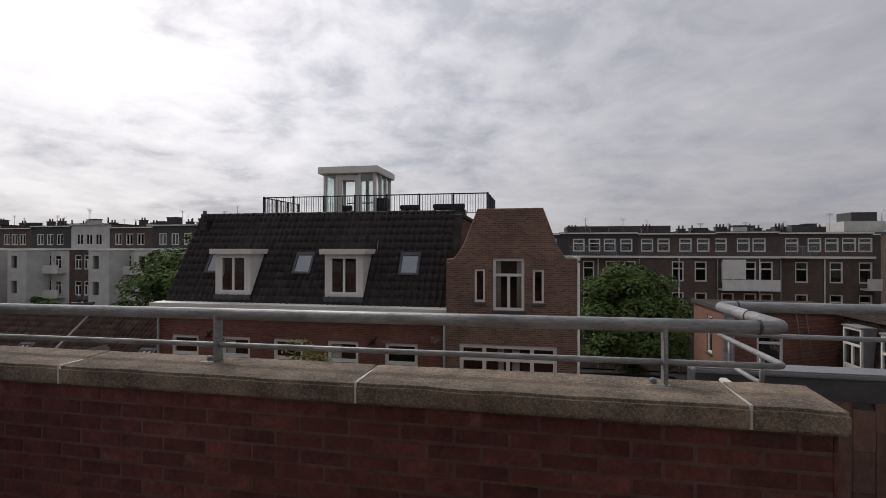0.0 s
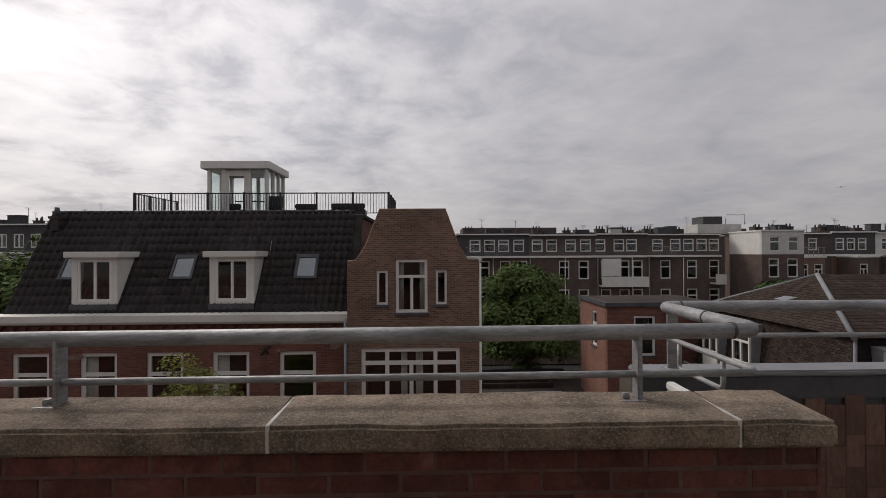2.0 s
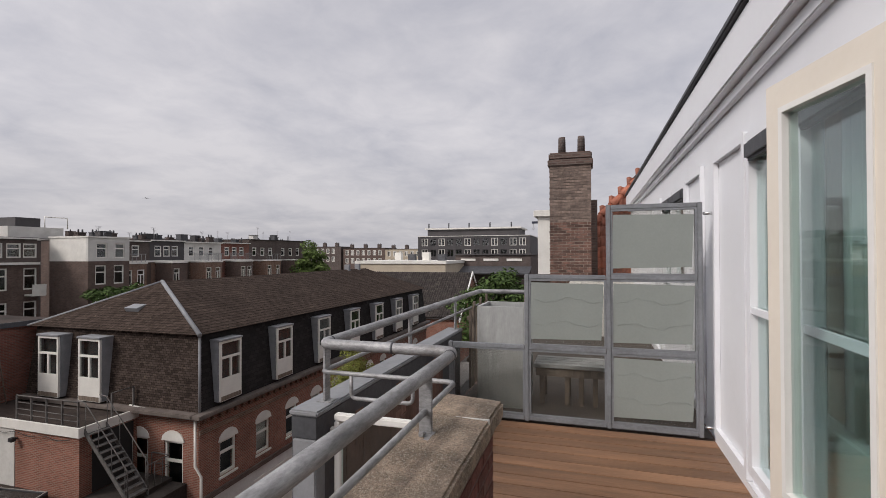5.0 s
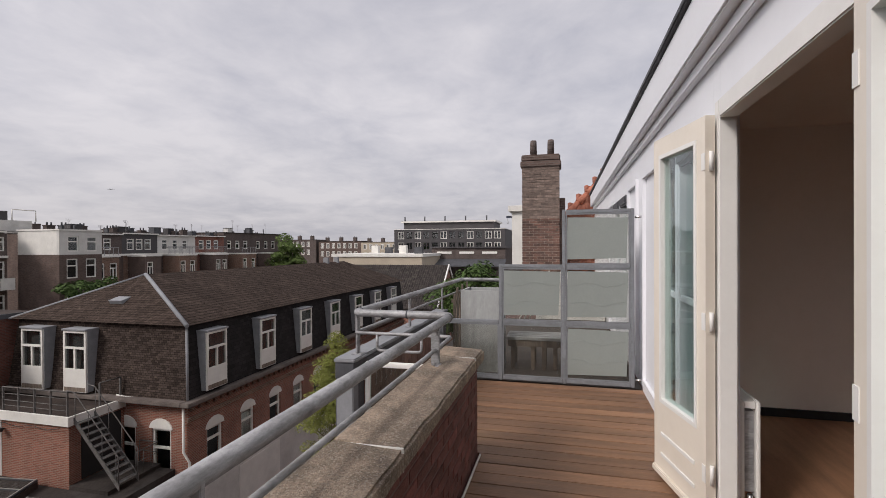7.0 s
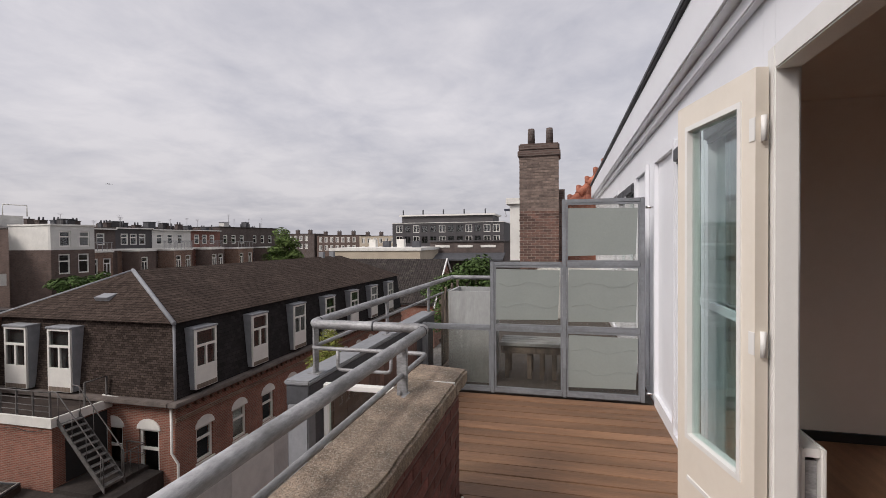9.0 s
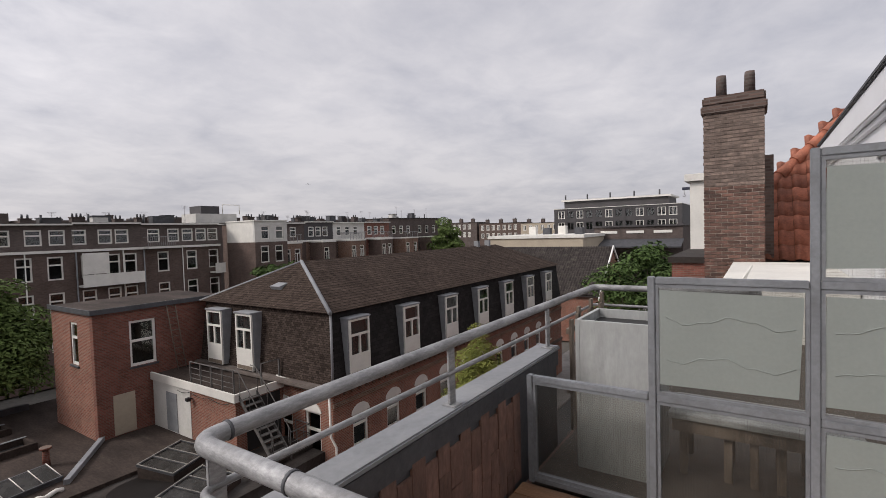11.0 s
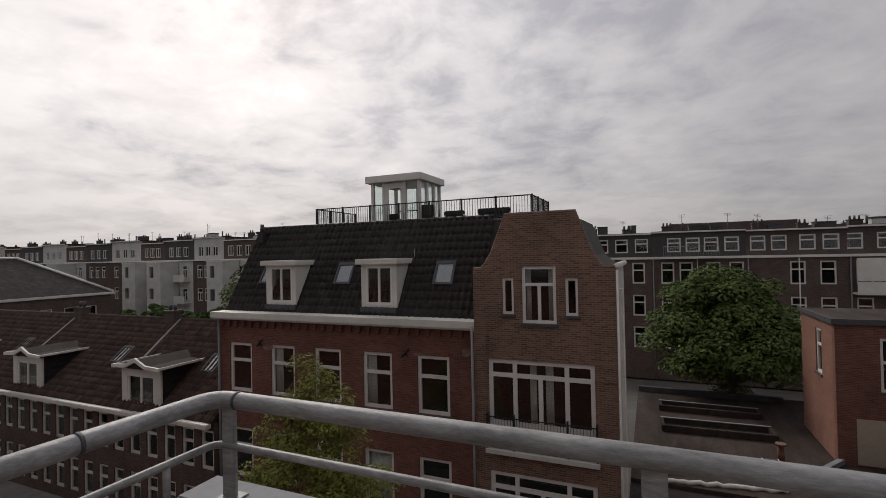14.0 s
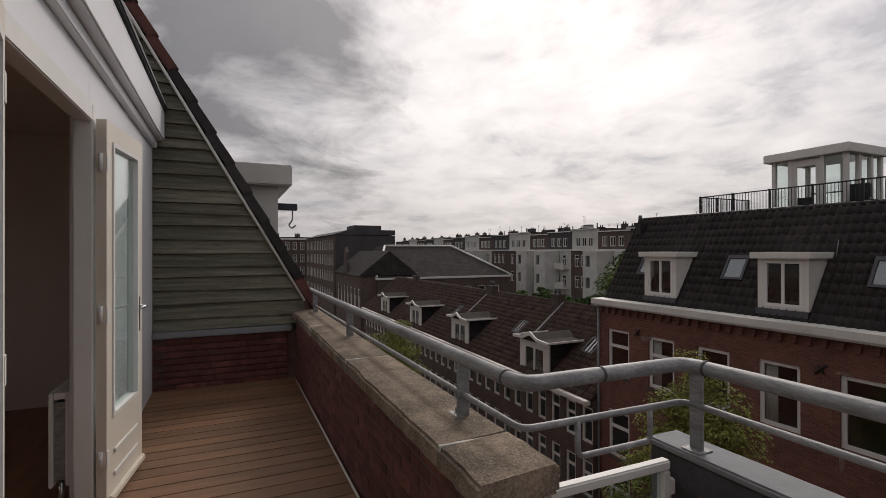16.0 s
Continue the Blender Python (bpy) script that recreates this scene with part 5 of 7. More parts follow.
part("string_course", box(bmesh.new(), -0.06, MW, -0.1, -0.003, 2.92, 3.12), BRICK_BROWN, mb)
part("string_course", box(bmesh.new(), -0.06, MW, -0.08, -0.003, 5.55, 5.72), BRICK_TAN, mb)
den = mesh_of(box(bmesh.new(), 0, 0.16, -0.1, -0.003, 0, 0.22), BRICK_TAN, "dentil")
for i in range(60):
    hang("dentil", den, mb, pose(0.1 + i * 0.436, 0, 5.95))
part("gutter", box(box(bmesh.new(), -0.4, MW + 0.3, -0.4, 0.02, 6.25, 6.42, 0.03), -0.4, -0.002, 0.025, MD, 6.25, 6.42, 0.03), GUTTER, mb, "brown gutter boards")
z0, z1, z2, i1 = 6.43, 9.38, 11.25, 0.28
lowb = [(0, 0, z0), (MW, 0, z0), (MW, MD, z0), (0, MD, z0), (i1, i1, z1), (MW - i1, i1, z1), (MW - i1, MD - i1, z1), (i1, MD - i1, z1)]
part("mansard", solid(bmesh.new(), lowb, [(3, 2, 1, 0), (0, 1, 5, 4), (1, 2, 6, 5), (2, 3, 7, 6), (3, 0, 4, 7), (4, 5, 6, 7)]), DARKSLATE, mb, "dark steep lower roof")
hipx, hy = 2.65, MD / 2
e = 0.02
part("roof", solid(bmesh.new(), [(e, e, z1 + 0.004), (MW - e, e, z1 + 0.004), (MW - e, MD - e, z1 + 0.004), (e, MD - e, z1 + 0.004), (hipx, hy, z2), (MW - hipx, hy, z2)],
                   [(3, 2, 1, 0), (0, 1, 5, 4), (1, 2, 5), (2, 3, 4, 5), (3, 0, 4)]), SHINGLE, mb, "brown mossy shingle roof")
part("end_cladding", solid(bmesh.new(), [(-0.03, 0.02, z0), (-0.03, MD - 0.02, z0), (i1 - 0.03, MD - i1, z1 - 0.02), (i1 - 0.03, i1, z1 - 0.02), (0.02, 0.02, z0), (0.02, MD - 0.02, z0), (i1 + 0.02, MD - i1, z1 - 0.02), (i1 + 0.02, i1, z1 - 0.02)],
                           [(0, 1, 2, 3), (4, 7, 6, 5), (0, 3, 7, 4), (1, 5, 6, 2), (0, 4, 5, 1), (3, 2, 6, 7)]), ENDSHINGLE, mb)
for a, b, r in (((e, e, z1), (hipx, hy, z2), 0.09), ((e, MD - e, z1), (hipx, hy, z2), 0.05), ((0, 0, z0), (i1 - 0.02, i1 - 0.02, z1), 0.06)):
    part("hip_cap", tube(bmesh.new(), [a, b], r, 6), ZINC, mb, "zinc hip capping")
part("vent_hood", prism(bmesh.new(), [(0, 0), (0.5, 0.2), (0.5, 0.42), (-0.15, 0.25)], "y", 4.2, 4.9), ZINC, mb, "", pose(1.0, 0, 9.95))
for x in (20.2, 22.0):
    part("vent", box(bmesh.new(), x, x + 0.3, 4.5, 4.9, 11.1, 11.65), ZINC, mb)


def tall_dormer(parent, m, w=1.42, h=2.35, cells=LOWPANEL, name="dormer"):
    """Narrow dormer with casements over a white panel, zinc cheeks and a flat top."""
    b = 0.09
    holes = []
    for a, c, d, f in cells:
        holes.append((a * w + b * (1 if a == 0 else 0.5), c * w - b * (1 if c == 1 else 0.5), d * h + b * 0.5, f * h - b * (1 if f == 1 else 0.5)))
    o = part(name, sheet(bmesh.new(), 0, w, 0, h, holes, 0.08), FARWHITE, parent, "white dormer with zinc cheeks", m)
    for q in holes:
        part("pane", box(bmesh.new(), q[0], q[1], 0.04, 0.05, q[2], q[3]), GLASS, o)
    for a in (-0.03, w - 0.03):
        part("cheek", prism(bmesh.new(), [(0.082, 0.0), (0.082, h), (0.75, h), (0.3, 0.0)], "x", a, a + 0.06), ZINC, o)
    part("roof_slab", box(bmesh.new(), -0.05, w + 0.05, -0.05, 0.9, h + 0.003, h + 0.08, 0.015), ZINC, o)
    part("stained_foot", box(bmesh.new(), 0.04, w - 0.04, -0.012, -0.003, 0.02, 0.2, 0.003), OLDWOOD, o, "rotten stained foot board")
    part("backing", box(bmesh.new(), 0.04, w - 0.04, 0.22, 0.24, 0, h - 0.01), DARKROOM, o)
    return o


for i in range(7):
    tall_dormer(mb, pose(0.80 + i * 3.62, -0.25, 6.6), 1.2, 2.4)
for y in (23.55, 21.20):
    tall_dormer(mb, pose(-0.35, y - 15.3, 6.5, 0, 0, -90), 1.2, 2.55, LOWPANEL, "dormer_door")
part("downpipe", tube(bmesh.new(), [(-0.12, 0.1, 6.3), (-0.12, 0.1, 4.4), (-0.05, -0.12, 4.0), (-0.05, -0.12, 0.3)], 0.05, 8), FARWHITE, mb)

# ---- red brick block behind, flat annex, iron stair ----
rb = thing("red_brick_block", "orange-red brick block with a flat felt roof", "building", m=pose(9.7, 25.0, G))
part("wall", sheet(bmesh.new(), 0, 6.0, 0, 9.4, [hole(1.42, 6.75, 1.15, 2.1)], 0.3), BRICK_RED, rb)
part("side_wall", sheet(bmesh.new(), 0, 4.297, 0, 9.4, [hole(2.15, 6.95, 0.8, 1.95)], 0.3), BRICK_ORANGE, rb, "", pose(0, 4.6, 0, 0, 0, -90))
part("wall", box(bmesh.new(), 5.7, 6.0, 0.302, 4.6, 0, 9.4), BRICK_RED, rb)
part("wall", box(bmesh.new(), 0.31, 5.69, 4.3, 4.6, 0, 9.4), BRICK_RED, rb)
part("roof", box(bmesh.new(), -0.08, 6.08, -0.08, 4.7, 9.403, 9.52, 0.015), FELT, rb)
part("roof_edge", box(box(bmesh.new(), -0.13, 6.1, -0.13, -0.083, 9.36, 9.58), -0.13, -0.083, -0.08, 4.7, 9.36, 9.58), LEAD, rb)
part("dark_backing", box(bmesh.new(), 0.32, 5.6, 2.2, 2.3, 0, 9.3), DARKROOM, rb)
window(rb, 1.42, 6.75, 1.15, 2.1, ((0, 1, 0.55, 1), (0, 1, 0, 0.55)), 0.11)
fr, panes, sl = window_meshes(0.8, 1.95, SASH, 0.1, WHITE, 0.08)
o = hang("window", fr, rb, pose(0.05, 2.45, 6.95, 0, 0, -90))
for me in panes + [sl]:
    hang("pane" if me is not sl else "sill", me, o)
part("door", box(bmesh.new(), 0.62, 1.52, -0.04, -0.003, 3.85, 5.65, 0.01), BEIGE, rb, "pale boarded panel door")
lad = part("ladder", tube(bmesh.new(), [(3.35, -0.35, 6.2), (3.05, -0.06, 9.6)], 0.025, 6), OLDWOOD, rb, "leaning wooden ladder")
part("stile", tube(bmesh.new(), [(3.75, -0.35, 6.2), (3.45, -0.06, 9.6)], 0.025, 6), OLDWOOD, lad)
rung = mesh_of(tube(bmesh.new(), [(0, 0, 0), (0.4, 0, 0)], 0.015, 5), OLDWOOD, "rung")
for i in range(11):
    s = (i + 0.5) / 11.5
    hang("rung", rung, lad, pose(3.35 - 0.3 * s, -0.35 + 0.29 * s, 6.2 + 3.4 * s))

ax = thing("flat_annex", "low brick annex with a white roof edge and walkway", "building", m=pose(12.0, 18.4, G))
part("wall", box(bmesh.new(), 0, 0.25, 0.0, 6.58, 0, 6.1), BRICK_ORANGE, ax)
part("wall", box(bmesh.new(), 0.252, 2.28, 0.0, 0.25, 0, 6.1), BRICK_ORANGE, ax)
part("plaster_face", box(bmesh.new(), -0.02, -0.003, 3.3, 6.5, 3.8, 6.0), PLASTER, ax, "grey plaster with a painted patch")
part("door", box(bmesh.new(), -0.045, -0.022, 4.4, 5.3, 3.85, 5.6), ZINC, ax)
# no recess here: a flat black panel paints the shade of the opening
part("doorway", box(bmesh.new(), 0.45, 2.1, -0.04, -0.004, 3.82, 5.9, 0.01), RUBBER, ax, "flat near-black panel for the shade inside a doorway")
part("roof", box(bmesh.new(), 0.0, 2.28, 0.0, 6.58, 6.103, 6.2), FELT, ax)
part("fascia", box(box(bmesh.new(), -0.09, -0.003, -0.09, 6.58, 5.98, 6.32), 0.0, 2.28, -0.09, -0.003, 5.98, 6.32), FARWHITE, ax, "white roof edge board")
wr = part("railing", tube(bmesh.new(), [(0.05, 3.3, 7.2), (0.05, 0.1, 7.2)], 0.025, 6), IRON, ax, "grey metal walkway railing")
for z in (6.95, 6.7, 6.5):
    part("rail", tube(bmesh.new(), [(0.05, 3.3, z), (0.05, 0.1, z)], 0.016, 5), IRON, wr)
for i in range(5):
    part("post", box(bmesh.new(), 0.02, 0.08, 0.1 + i * 0.79, 0.15 + i * 0.79, 6.2, 7.22), IRON, wr)
rail2 = part("railing", tube(bmesh.new(), [(1.3, 0.1, 7.2), (2.2, 0.1, 7.2)], 0.025, 6), IRON, ax)
for x in (1.3, 2.2):
    part("post", box(bmesh.new(), x - 0.03, x + 0.03, 0.07, 0.13, 6.2, 7.2), IRON, rail2)

sta = thing("iron_fire_stair", "grey iron fire stair with open treads", "stair", m=pose(12.1, 18.3, -4.75))
for x in (0, 0.8):
    part("stringer", prism(bmesh.new(), [(0, 0), (0, -0.2), (-2.05, -2.45), (-2.05, -2.22)], "x", x, x + 0.04), IRON, sta)
    part("handrail", tube(bmesh.new(), rounded([(x + 0.02, 0.35, 0.98), (x + 0.02, 0, 0.95), (x + 0.02, -2.02, -1.25), (x + 0.02, -2.02, -2.3)], 0.06, 4), 0.02, 6), IRON, sta)
    for i in range(4):
        y = -0.05 - i * 0.62
        part("baluster", tube(bmesh.new(), [(x + 0.02, y, y * 1.1 - 0.1), (x + 0.02, y, y * 1.09 + 0.94)], 0.013, 5), IRON, sta)
tread = mesh_of(box(bmesh.new(), 0.042, 0.798, -0.1, 0.1, -0.018, 0.018), IRON, "tread")
for i in range(11):
    hang("tread", tread, sta, pose(0, -0.14 - i * 0.18, -0.2 - i * 0.2))
lrail = thing("landing_railing", "low iron railing round the foot of the fire stair", "railing", m=pose(13.2, 16.65, -7.2))
part("rail", tube(bmesh.new(), rounded([(0, 0, 0.02), (0, 0, 0.9), (1.0, 0, 0.9), (1.0, 0.9, 0.9), (1.0, 0.9, 0.02)], 0.05, 3), 0.022, 6), IRON, lrail)
part("rail", tube(bmesh.new(), [(0, 0, 0.5), (1.0, 0, 0.5), (1.0, 0.9, 0.5)], 0.014, 5), IRON, lrail)
for x in (0.33, 0.67):
    part("post", tube(bmesh.new(), [(x, 0, 0.0), (x, 0, 0.9)], 0.014, 5), IRON, lrail)
# pipes and cables along the annex and the mansard foot
part("service_pipe", tube(bmesh.new(), rounded([(2.2, 0.3, 6.45), (2.2, -0.2, 6.4), (2.25, -2.9, 6.3)], 0.1, 4), 0.035, 6), PLASTER, ax, "pale service pipe")
part("cable", tube(bmesh.new(), [(-0.1, 4.2 - 0.3 * q, 5.85 - 0.05 * math.sin(q * 1.3)) for q in range(14)], 0.012, 5), RUBBER, ax)
lmp = part("wall_lamp", box(bmesh.new(), -0.28, -0.1, 3.05, 3.25, 5.55, 5.7, 0.02), BLACKMETAL, ax, "black outdoor wall lamp")
part("bracket", box(bmesh.new(), -0.1, -0.022, 3.12, 3.18, 5.6, 5.66), BLACKMETAL, lmp)

# ---- courtyard flat roofs ----
single("flat_roof", box(bmesh.new(), 2.12, 11.98, 20.8, 34.0, G, -7.2), FELT, "grey felted flat roof with worn patches", "flat roof", kind="structure")
single("flat_roof", box(bmesh.new(), 2.12, 14.28, 15.9, 20.796, G, -7.35), DARKFELT, "dark felted flat roof with a wet patch", "flat roof", kind="structure")
single("flat_roof", box(bmesh.new(), 11.984, 14.28, 16.6, 18.38, -7.348, -7.2), DARKFELT, "dark felted landing roof", "flat roof", kind="structure")


def roof_bar(x0, y0, x1, y1, w, h, material, label, z=-7.2):
    d = Vector((x1 - x0, y1 - y0, 0))
    single("roof_kerb", box(bmesh.new(), 0, d.length, -w / 2, w / 2, 0, h, 0.01), material, label, "roof kerb", "roof kerbs", m=pose(x0, y0, z, 0, 0, math.degrees(math.atan2(d.y, d.x))))


roof_bar(7.5, 21.9, 10.1, 25.4, 0.2, 0.2, ZINC, "grey lead ridge between two flat roofs")
roof_bar(2.16, 33.3, 9.6, 33.2, 0.25, 0.3, LEAD, "dark raised edge at the far side of a flat roof")


def roof_tray(x, y, w, d, rz):
    """A sunken light well boxed in by a raised felt rim."""
    r = thing("roof_tray", "dark felt-rimmed light well on a flat roof", "light well", "light wells of the flat roof", m=pose(x, y, -7.2, 0, 0, rz))
    for a, b, c, e in ((0, w, 0, 0.16), (0, w, d - 0.16, d), (0, 0.16, 0.162, d - 0.162), (w - 0.16, w, 0.162, d - 0.162)):
        part("rim", box(bmesh.new(), a, b, c, e, 0, 0.3, 0.02), FELT, r)
    part("bed", box(bmesh.new(), 0.162, w - 0.162, 0.162, d - 0.162, 0.0, 0.05), RUBBER, r)
    part("flashing", box(bmesh.new(), 0.02, w - 0.02, d - 0.14, d - 0.02, 0.303, 0.33, 0.005), ZINC, r)


roof_tray(3.25, 29.6, 4.75, 1.0, 0.6)
roof_tray(3.32, 26.4, 4.75, 1.25, 2.5)
lr = thing("long_roof_light", "long low roof light with white glazing bars", "roof light", m=pose(3.08, 21.75, -7.2, 0, 0, 8.5))
part("kerb", prism(bmesh.new(), [(0, 0), (0, 0.14), (1.0, 0.42), (1.1, 0.42), (1.1, 0)], "x", 0, 4.5), LEAD, lr)
lf = part("frame", box(bmesh.new(), -0.03, 4.53, -0.05, 0.02, 0.13, 0.19), LEAD, lr)
for k in range(8):
    part("pane", solid(bmesh.new(), [(0.04 + k * 0.56, 0.02, 0.16), (0.54 + k * 0.56, 0.02, 0.16), (0.54 + k * 0.56, 0.98, 0.435), (0.04 + k * 0.56, 0.98, 0.435), (0.04 + k * 0.56, 0.02, 0.15), (0.54 + k * 0.56, 0.02, 0.15), (0.54 + k * 0.56, 0.98, 0.425), (0.04 + k * 0.56, 0.98, 0.425)],
                       [(0, 1, 2, 3), (7, 6, 5, 4), (0, 4, 5, 1), (1, 5, 6, 2), (2, 6, 7, 3), (3, 7, 4, 0)]), SKYPANE, lr)
for k in range(9):
    part("glazing_bar", tube(bmesh.new(), [(0.01 + k * 0.56, 0.0, 0.19), (0.01 + k * 0.56, 1.0, 0.46)], 0.017, 5), FARWHITE, lr, "white glazing bar")
fl = bmesh.new()
tube(fl, [(2.84 + 4.45 * q / 24, 20.85 + 0.68 * q / 24 + 0.05 * math.sin(q * 1.7), -7.14 + 0.03 * math.sin(q * 2.3)) for q in range(25)], 0.085, 7)
single("roof_flashing", fl, FARWHITE, "wrinkled white flashing strip along a flat roof step", "flashing")
vp = thing("vent_pipe", "dark red clay vent pipe on a flat roof", "vent pipe", m=pose(7.65, 24.3, -7.2))
part("pipe", tube(bmesh.new(), [(0, 0, 0), (0, 0, 0.7)], 0.14, 10, 0.11), BRICK_RED, vp)
part("cap", tube(bmesh.new(), [(0, 0, 0.7), (0, 0, 0.78)], 0.2, 10), BRICK_RED, vp)
rim = [(9.0 + (1.05 + 0.12 * math.sin(3 * a)) * math.cos(a), 19.2 + (1.5 + 0.2 * math.cos(2 * a)) * math.sin(a)) for a in [2 * math.pi * i / 28 for i in range(28)]]
single("water_patch", prism(bmesh.new(), rim, "z", -7.348, -7.338), WET, "dark standing water on a flat roof", "puddle", kind="structure")


OLDBAR = surface("peeling_bar_paint", (0.30, 0.285, 0.26), 0.85, var=0.35, scale=6, fine=30, bump=0.2, stain=(0.10, 0.085, 0.075), stain_amt=0.7, gap=0.48)


def roof_light(x, y, rz, w, d):
    r = thing("roof_light", "low glazed roof light with peeling pale bars and dirty panes", "roof light", "courtyard roof lights", m=pose(x, y, -7.35, 0, 0, rz))
    part("kerb", prism(bmesh.new(), [(0, 0), (0, 0.22), (d, 0.42), (d, 0)], "x", 0, w), FELT, r)
    tilt = math.degrees(math.atan2(0.2, d))
    fr = part("frame", sheet(bmesh.new(), 0, w, 0, d * 1.05, [(0.07 + i * (w - 0.07) / 3, (i + 1) * (w - 0.07) / 3, 0.08, d * 1.05 - 0.08) for i in range(3)], 0.08), LEAD, r, "", pose(0, 0.0, 0.31, tilt - 90, 0, 0))
    for i in range(3):
        part("pane", box(bmesh.new(), 0.07 + i * (w - 0.07) / 3, (i + 1) * (w - 0.07) / 3, 0.03, 0.05, 0.08, d * 1.05 - 0.08), SKYPANE, fr)
    for i in range(4):
        part("glazing_bar", box(bmesh.new(), 0.018 + i * (w - 0.07) / 3, 0.052 + i * (w - 0.07) / 3, -0.022, -0.003, 0.03, d * 1.05 - 0.03, 0.004), OLDBAR, fr, "peeling pale glazing bar")
    for z in (0.02, d * 1.05 - 0.07):
        part("edge_strip", box(bmesh.new(), 0.0, w, -0.04, -0.024, z, z + 0.04, 0.004), OLDBAR, fr)


roof_light(9.75, 18.9, 20, 2.2, 1.6)
roof_light(8.98, 15.95, 21, 2.2, 1.55)

# ---- buildings past the mansard ----
gb = thing("tiled_barn", "brick building with a grey tiled gable roof and white verge", "building", m=pose(52, 15.3, G))
part("wall", box(bmesh.new(), 0, 12, 0.3, 21, 0, 5.3), BRICK_ORANGE, gb)
part("gable", prism(bmesh.new(), [(0, 0), (0, 5.3), (6.1, 10.0), (12, 5.3), (12, 0)], "y", 0, 0.298), BRICK_ORANGE, gb)
part("roof", prism(bmesh.new(), [(-0.3, 5.2), (6.1, 10.16), (12.3, 5.2), (12.3, 5.02), (6.1, 9.98), (-0.3, 5.02)], "y", -0.1, 21), PANTILE2, gb)
part("verge", prism(bmesh.new(), [(-0.35, 5.0), (6.1, 10.3), (12.35, 5.0), (12.35, 4.75), (6.1, 10.0), (-0.35, 4.75)], "y", -0.24, -0.102), WHITE, gb, "white verge boards")
tile_slope(gb, (-0.35, 21, 5.25), (0, -1, 0), Vector((6.4, 0, 4.96)), 21, 8.1, 0.3, 0.42, PANTILE2, PANTILE2)
bb = thing("beige_hall", "low beige rendered hall with a white roof edge", "building", m=pose(69, 22.0, G))
part("wall", box(bmesh.new(), 0, 12, 0, 15, 0, 11.0), BEIGE, bb)
part("roof_edge", box(bmesh.new(), -0.2, 12.2, -0.2, 15.2, 11.003, 11.45), FARWHITE, bb)
for i in range(4):
    part("roof_unit", box(bmesh.new(), 3 + i * 2.0, 4 + i * 2.0, 1 + i * 3.3, 2.2 + i * 3.3, 11.453, 12.5 + 0.3 * (i % 2)), (LEAD, FARWHITE)[i % 2], bb)
kb = thing("dark_hall", "dark brick hall with small roof windows", "building", m=pose(80, 10.5, G))
part("wall", box(bmesh.new(), 0, 16, 0, 13, 0, 12.3), BRICK_DARK, kb)
part("roof_edge", box(bmesh.new(), -0.3, 16.2, -0.3, 13.2, 12.303, 12.55), SLATE, kb)
for i in range(3):
    part("roof_window", box(bmesh.new(), -0.1, -0.003, 1.4 + i * 4, 4.0 + i * 4, 11.3, 11.7), FARWHITE, kb)
part("lean_to_roof", prism(bmesh.new(), [(-4, 9.4), (-0.31, 10.4), (-0.31, 10.2), (-4, 9.2)], "y", -0.2, 13), LEAD, kb)
ob_ = thing("office_block", "dark office block with bands of windows", "building", m=pose(117, 44, G, 0, 0, -90))
ow = [(1.0 + i * 2.3, z) for z in (8.6, 11.8, 14.6) for i in range(12)]
shell(ob_, 29, 18, 17.0, SLATE, [hole(u, z, 1.7, 1.9) for u, z in ow], roof_mat=FARWHITE)
for u, z in ow:
    window(ob_, u, z, 1.7, 1.9, PAIR, 0.14, FARWHITE if (u * 7) % 3 < 1.2 else SLATE, sill=False)
part("roof_storey", box(bmesh.new(), 2, 26, 2, 14, 17.15, 18.9), SLATE, ob_)
part("roof_slab", box(bmesh.new(), 1.4, 26.6, 1.4, 14.5, 18.903, 19.3), FARWHITE, ob_)
for i in range(5):
    part("flue", tube(bmesh.new(), [(2 + i * 5.5, 3, 19.3), (2 + i * 5.5, 3, 20.6)], 0.2, 6), LEAD, ob_)
for k, (x, y, w, h, mt) in enumerate(((141, 26, 14, 12.7, PLASTER), (150, 84, 16, 14.6, BRICK_BROWN), (150, 68, 15, 14.2, BEIGE), (150, 100, 15, 15.2, BRICK_DARK))):
    b = thing("distant_row", "distant house row with white windows", "building", "distant house rows", m=pose(x, y, G, 0, 0, -90))
    ws = [(0.8 + i * 2.1, z) for z in (h - 5.2, h - 2.4) for i in range(int((w - 1) / 2.1))]
    shell(b, w, 10, h, mt, [hole(u, z, 1.2, 1.8) for u, z in ws])
    for u, z in ws:
        window(b, u, z, 1.2, 1.8, PAIR, 0.2, FARWHITE, sill=False)
    for j in range(3):
        chimney(b, 1 + j * w / 3, 3, h + 0.14, 1.2, 0.9, 1.2, BRICK_DARK, 2)

# ---- trees ----
tree("chestnut_tree", "broad dark green chestnut tree in the courtyard", (7.35, 34.2), -9.5, (7.25, 34.2, -3.5), (4.3, 3.3, 3.9), 52000, 0.15, LEAF_DARK, 11, 110, 0.3, puff=0.95)
tree("street_birch", "slender light green birch in the street", (-5.0, 11.2), G, (-5.1, 11.2, -4.9), (3.7, 2.5, 4.5), 44000, 0.055, LEAF_LIGHT, 21, 180, 0.12, 0.3, 0.52, 0.55)
tree("street_birch", "slender light green birch in the street", (17.5, 10.4), G, (17.5, 10.4, -4.9), (2.1, 2.0, 3.5), 26000, 0.055, LEAF_LIGHT, 22, 110, 0.12, 0.3, 0.58, 0.45)
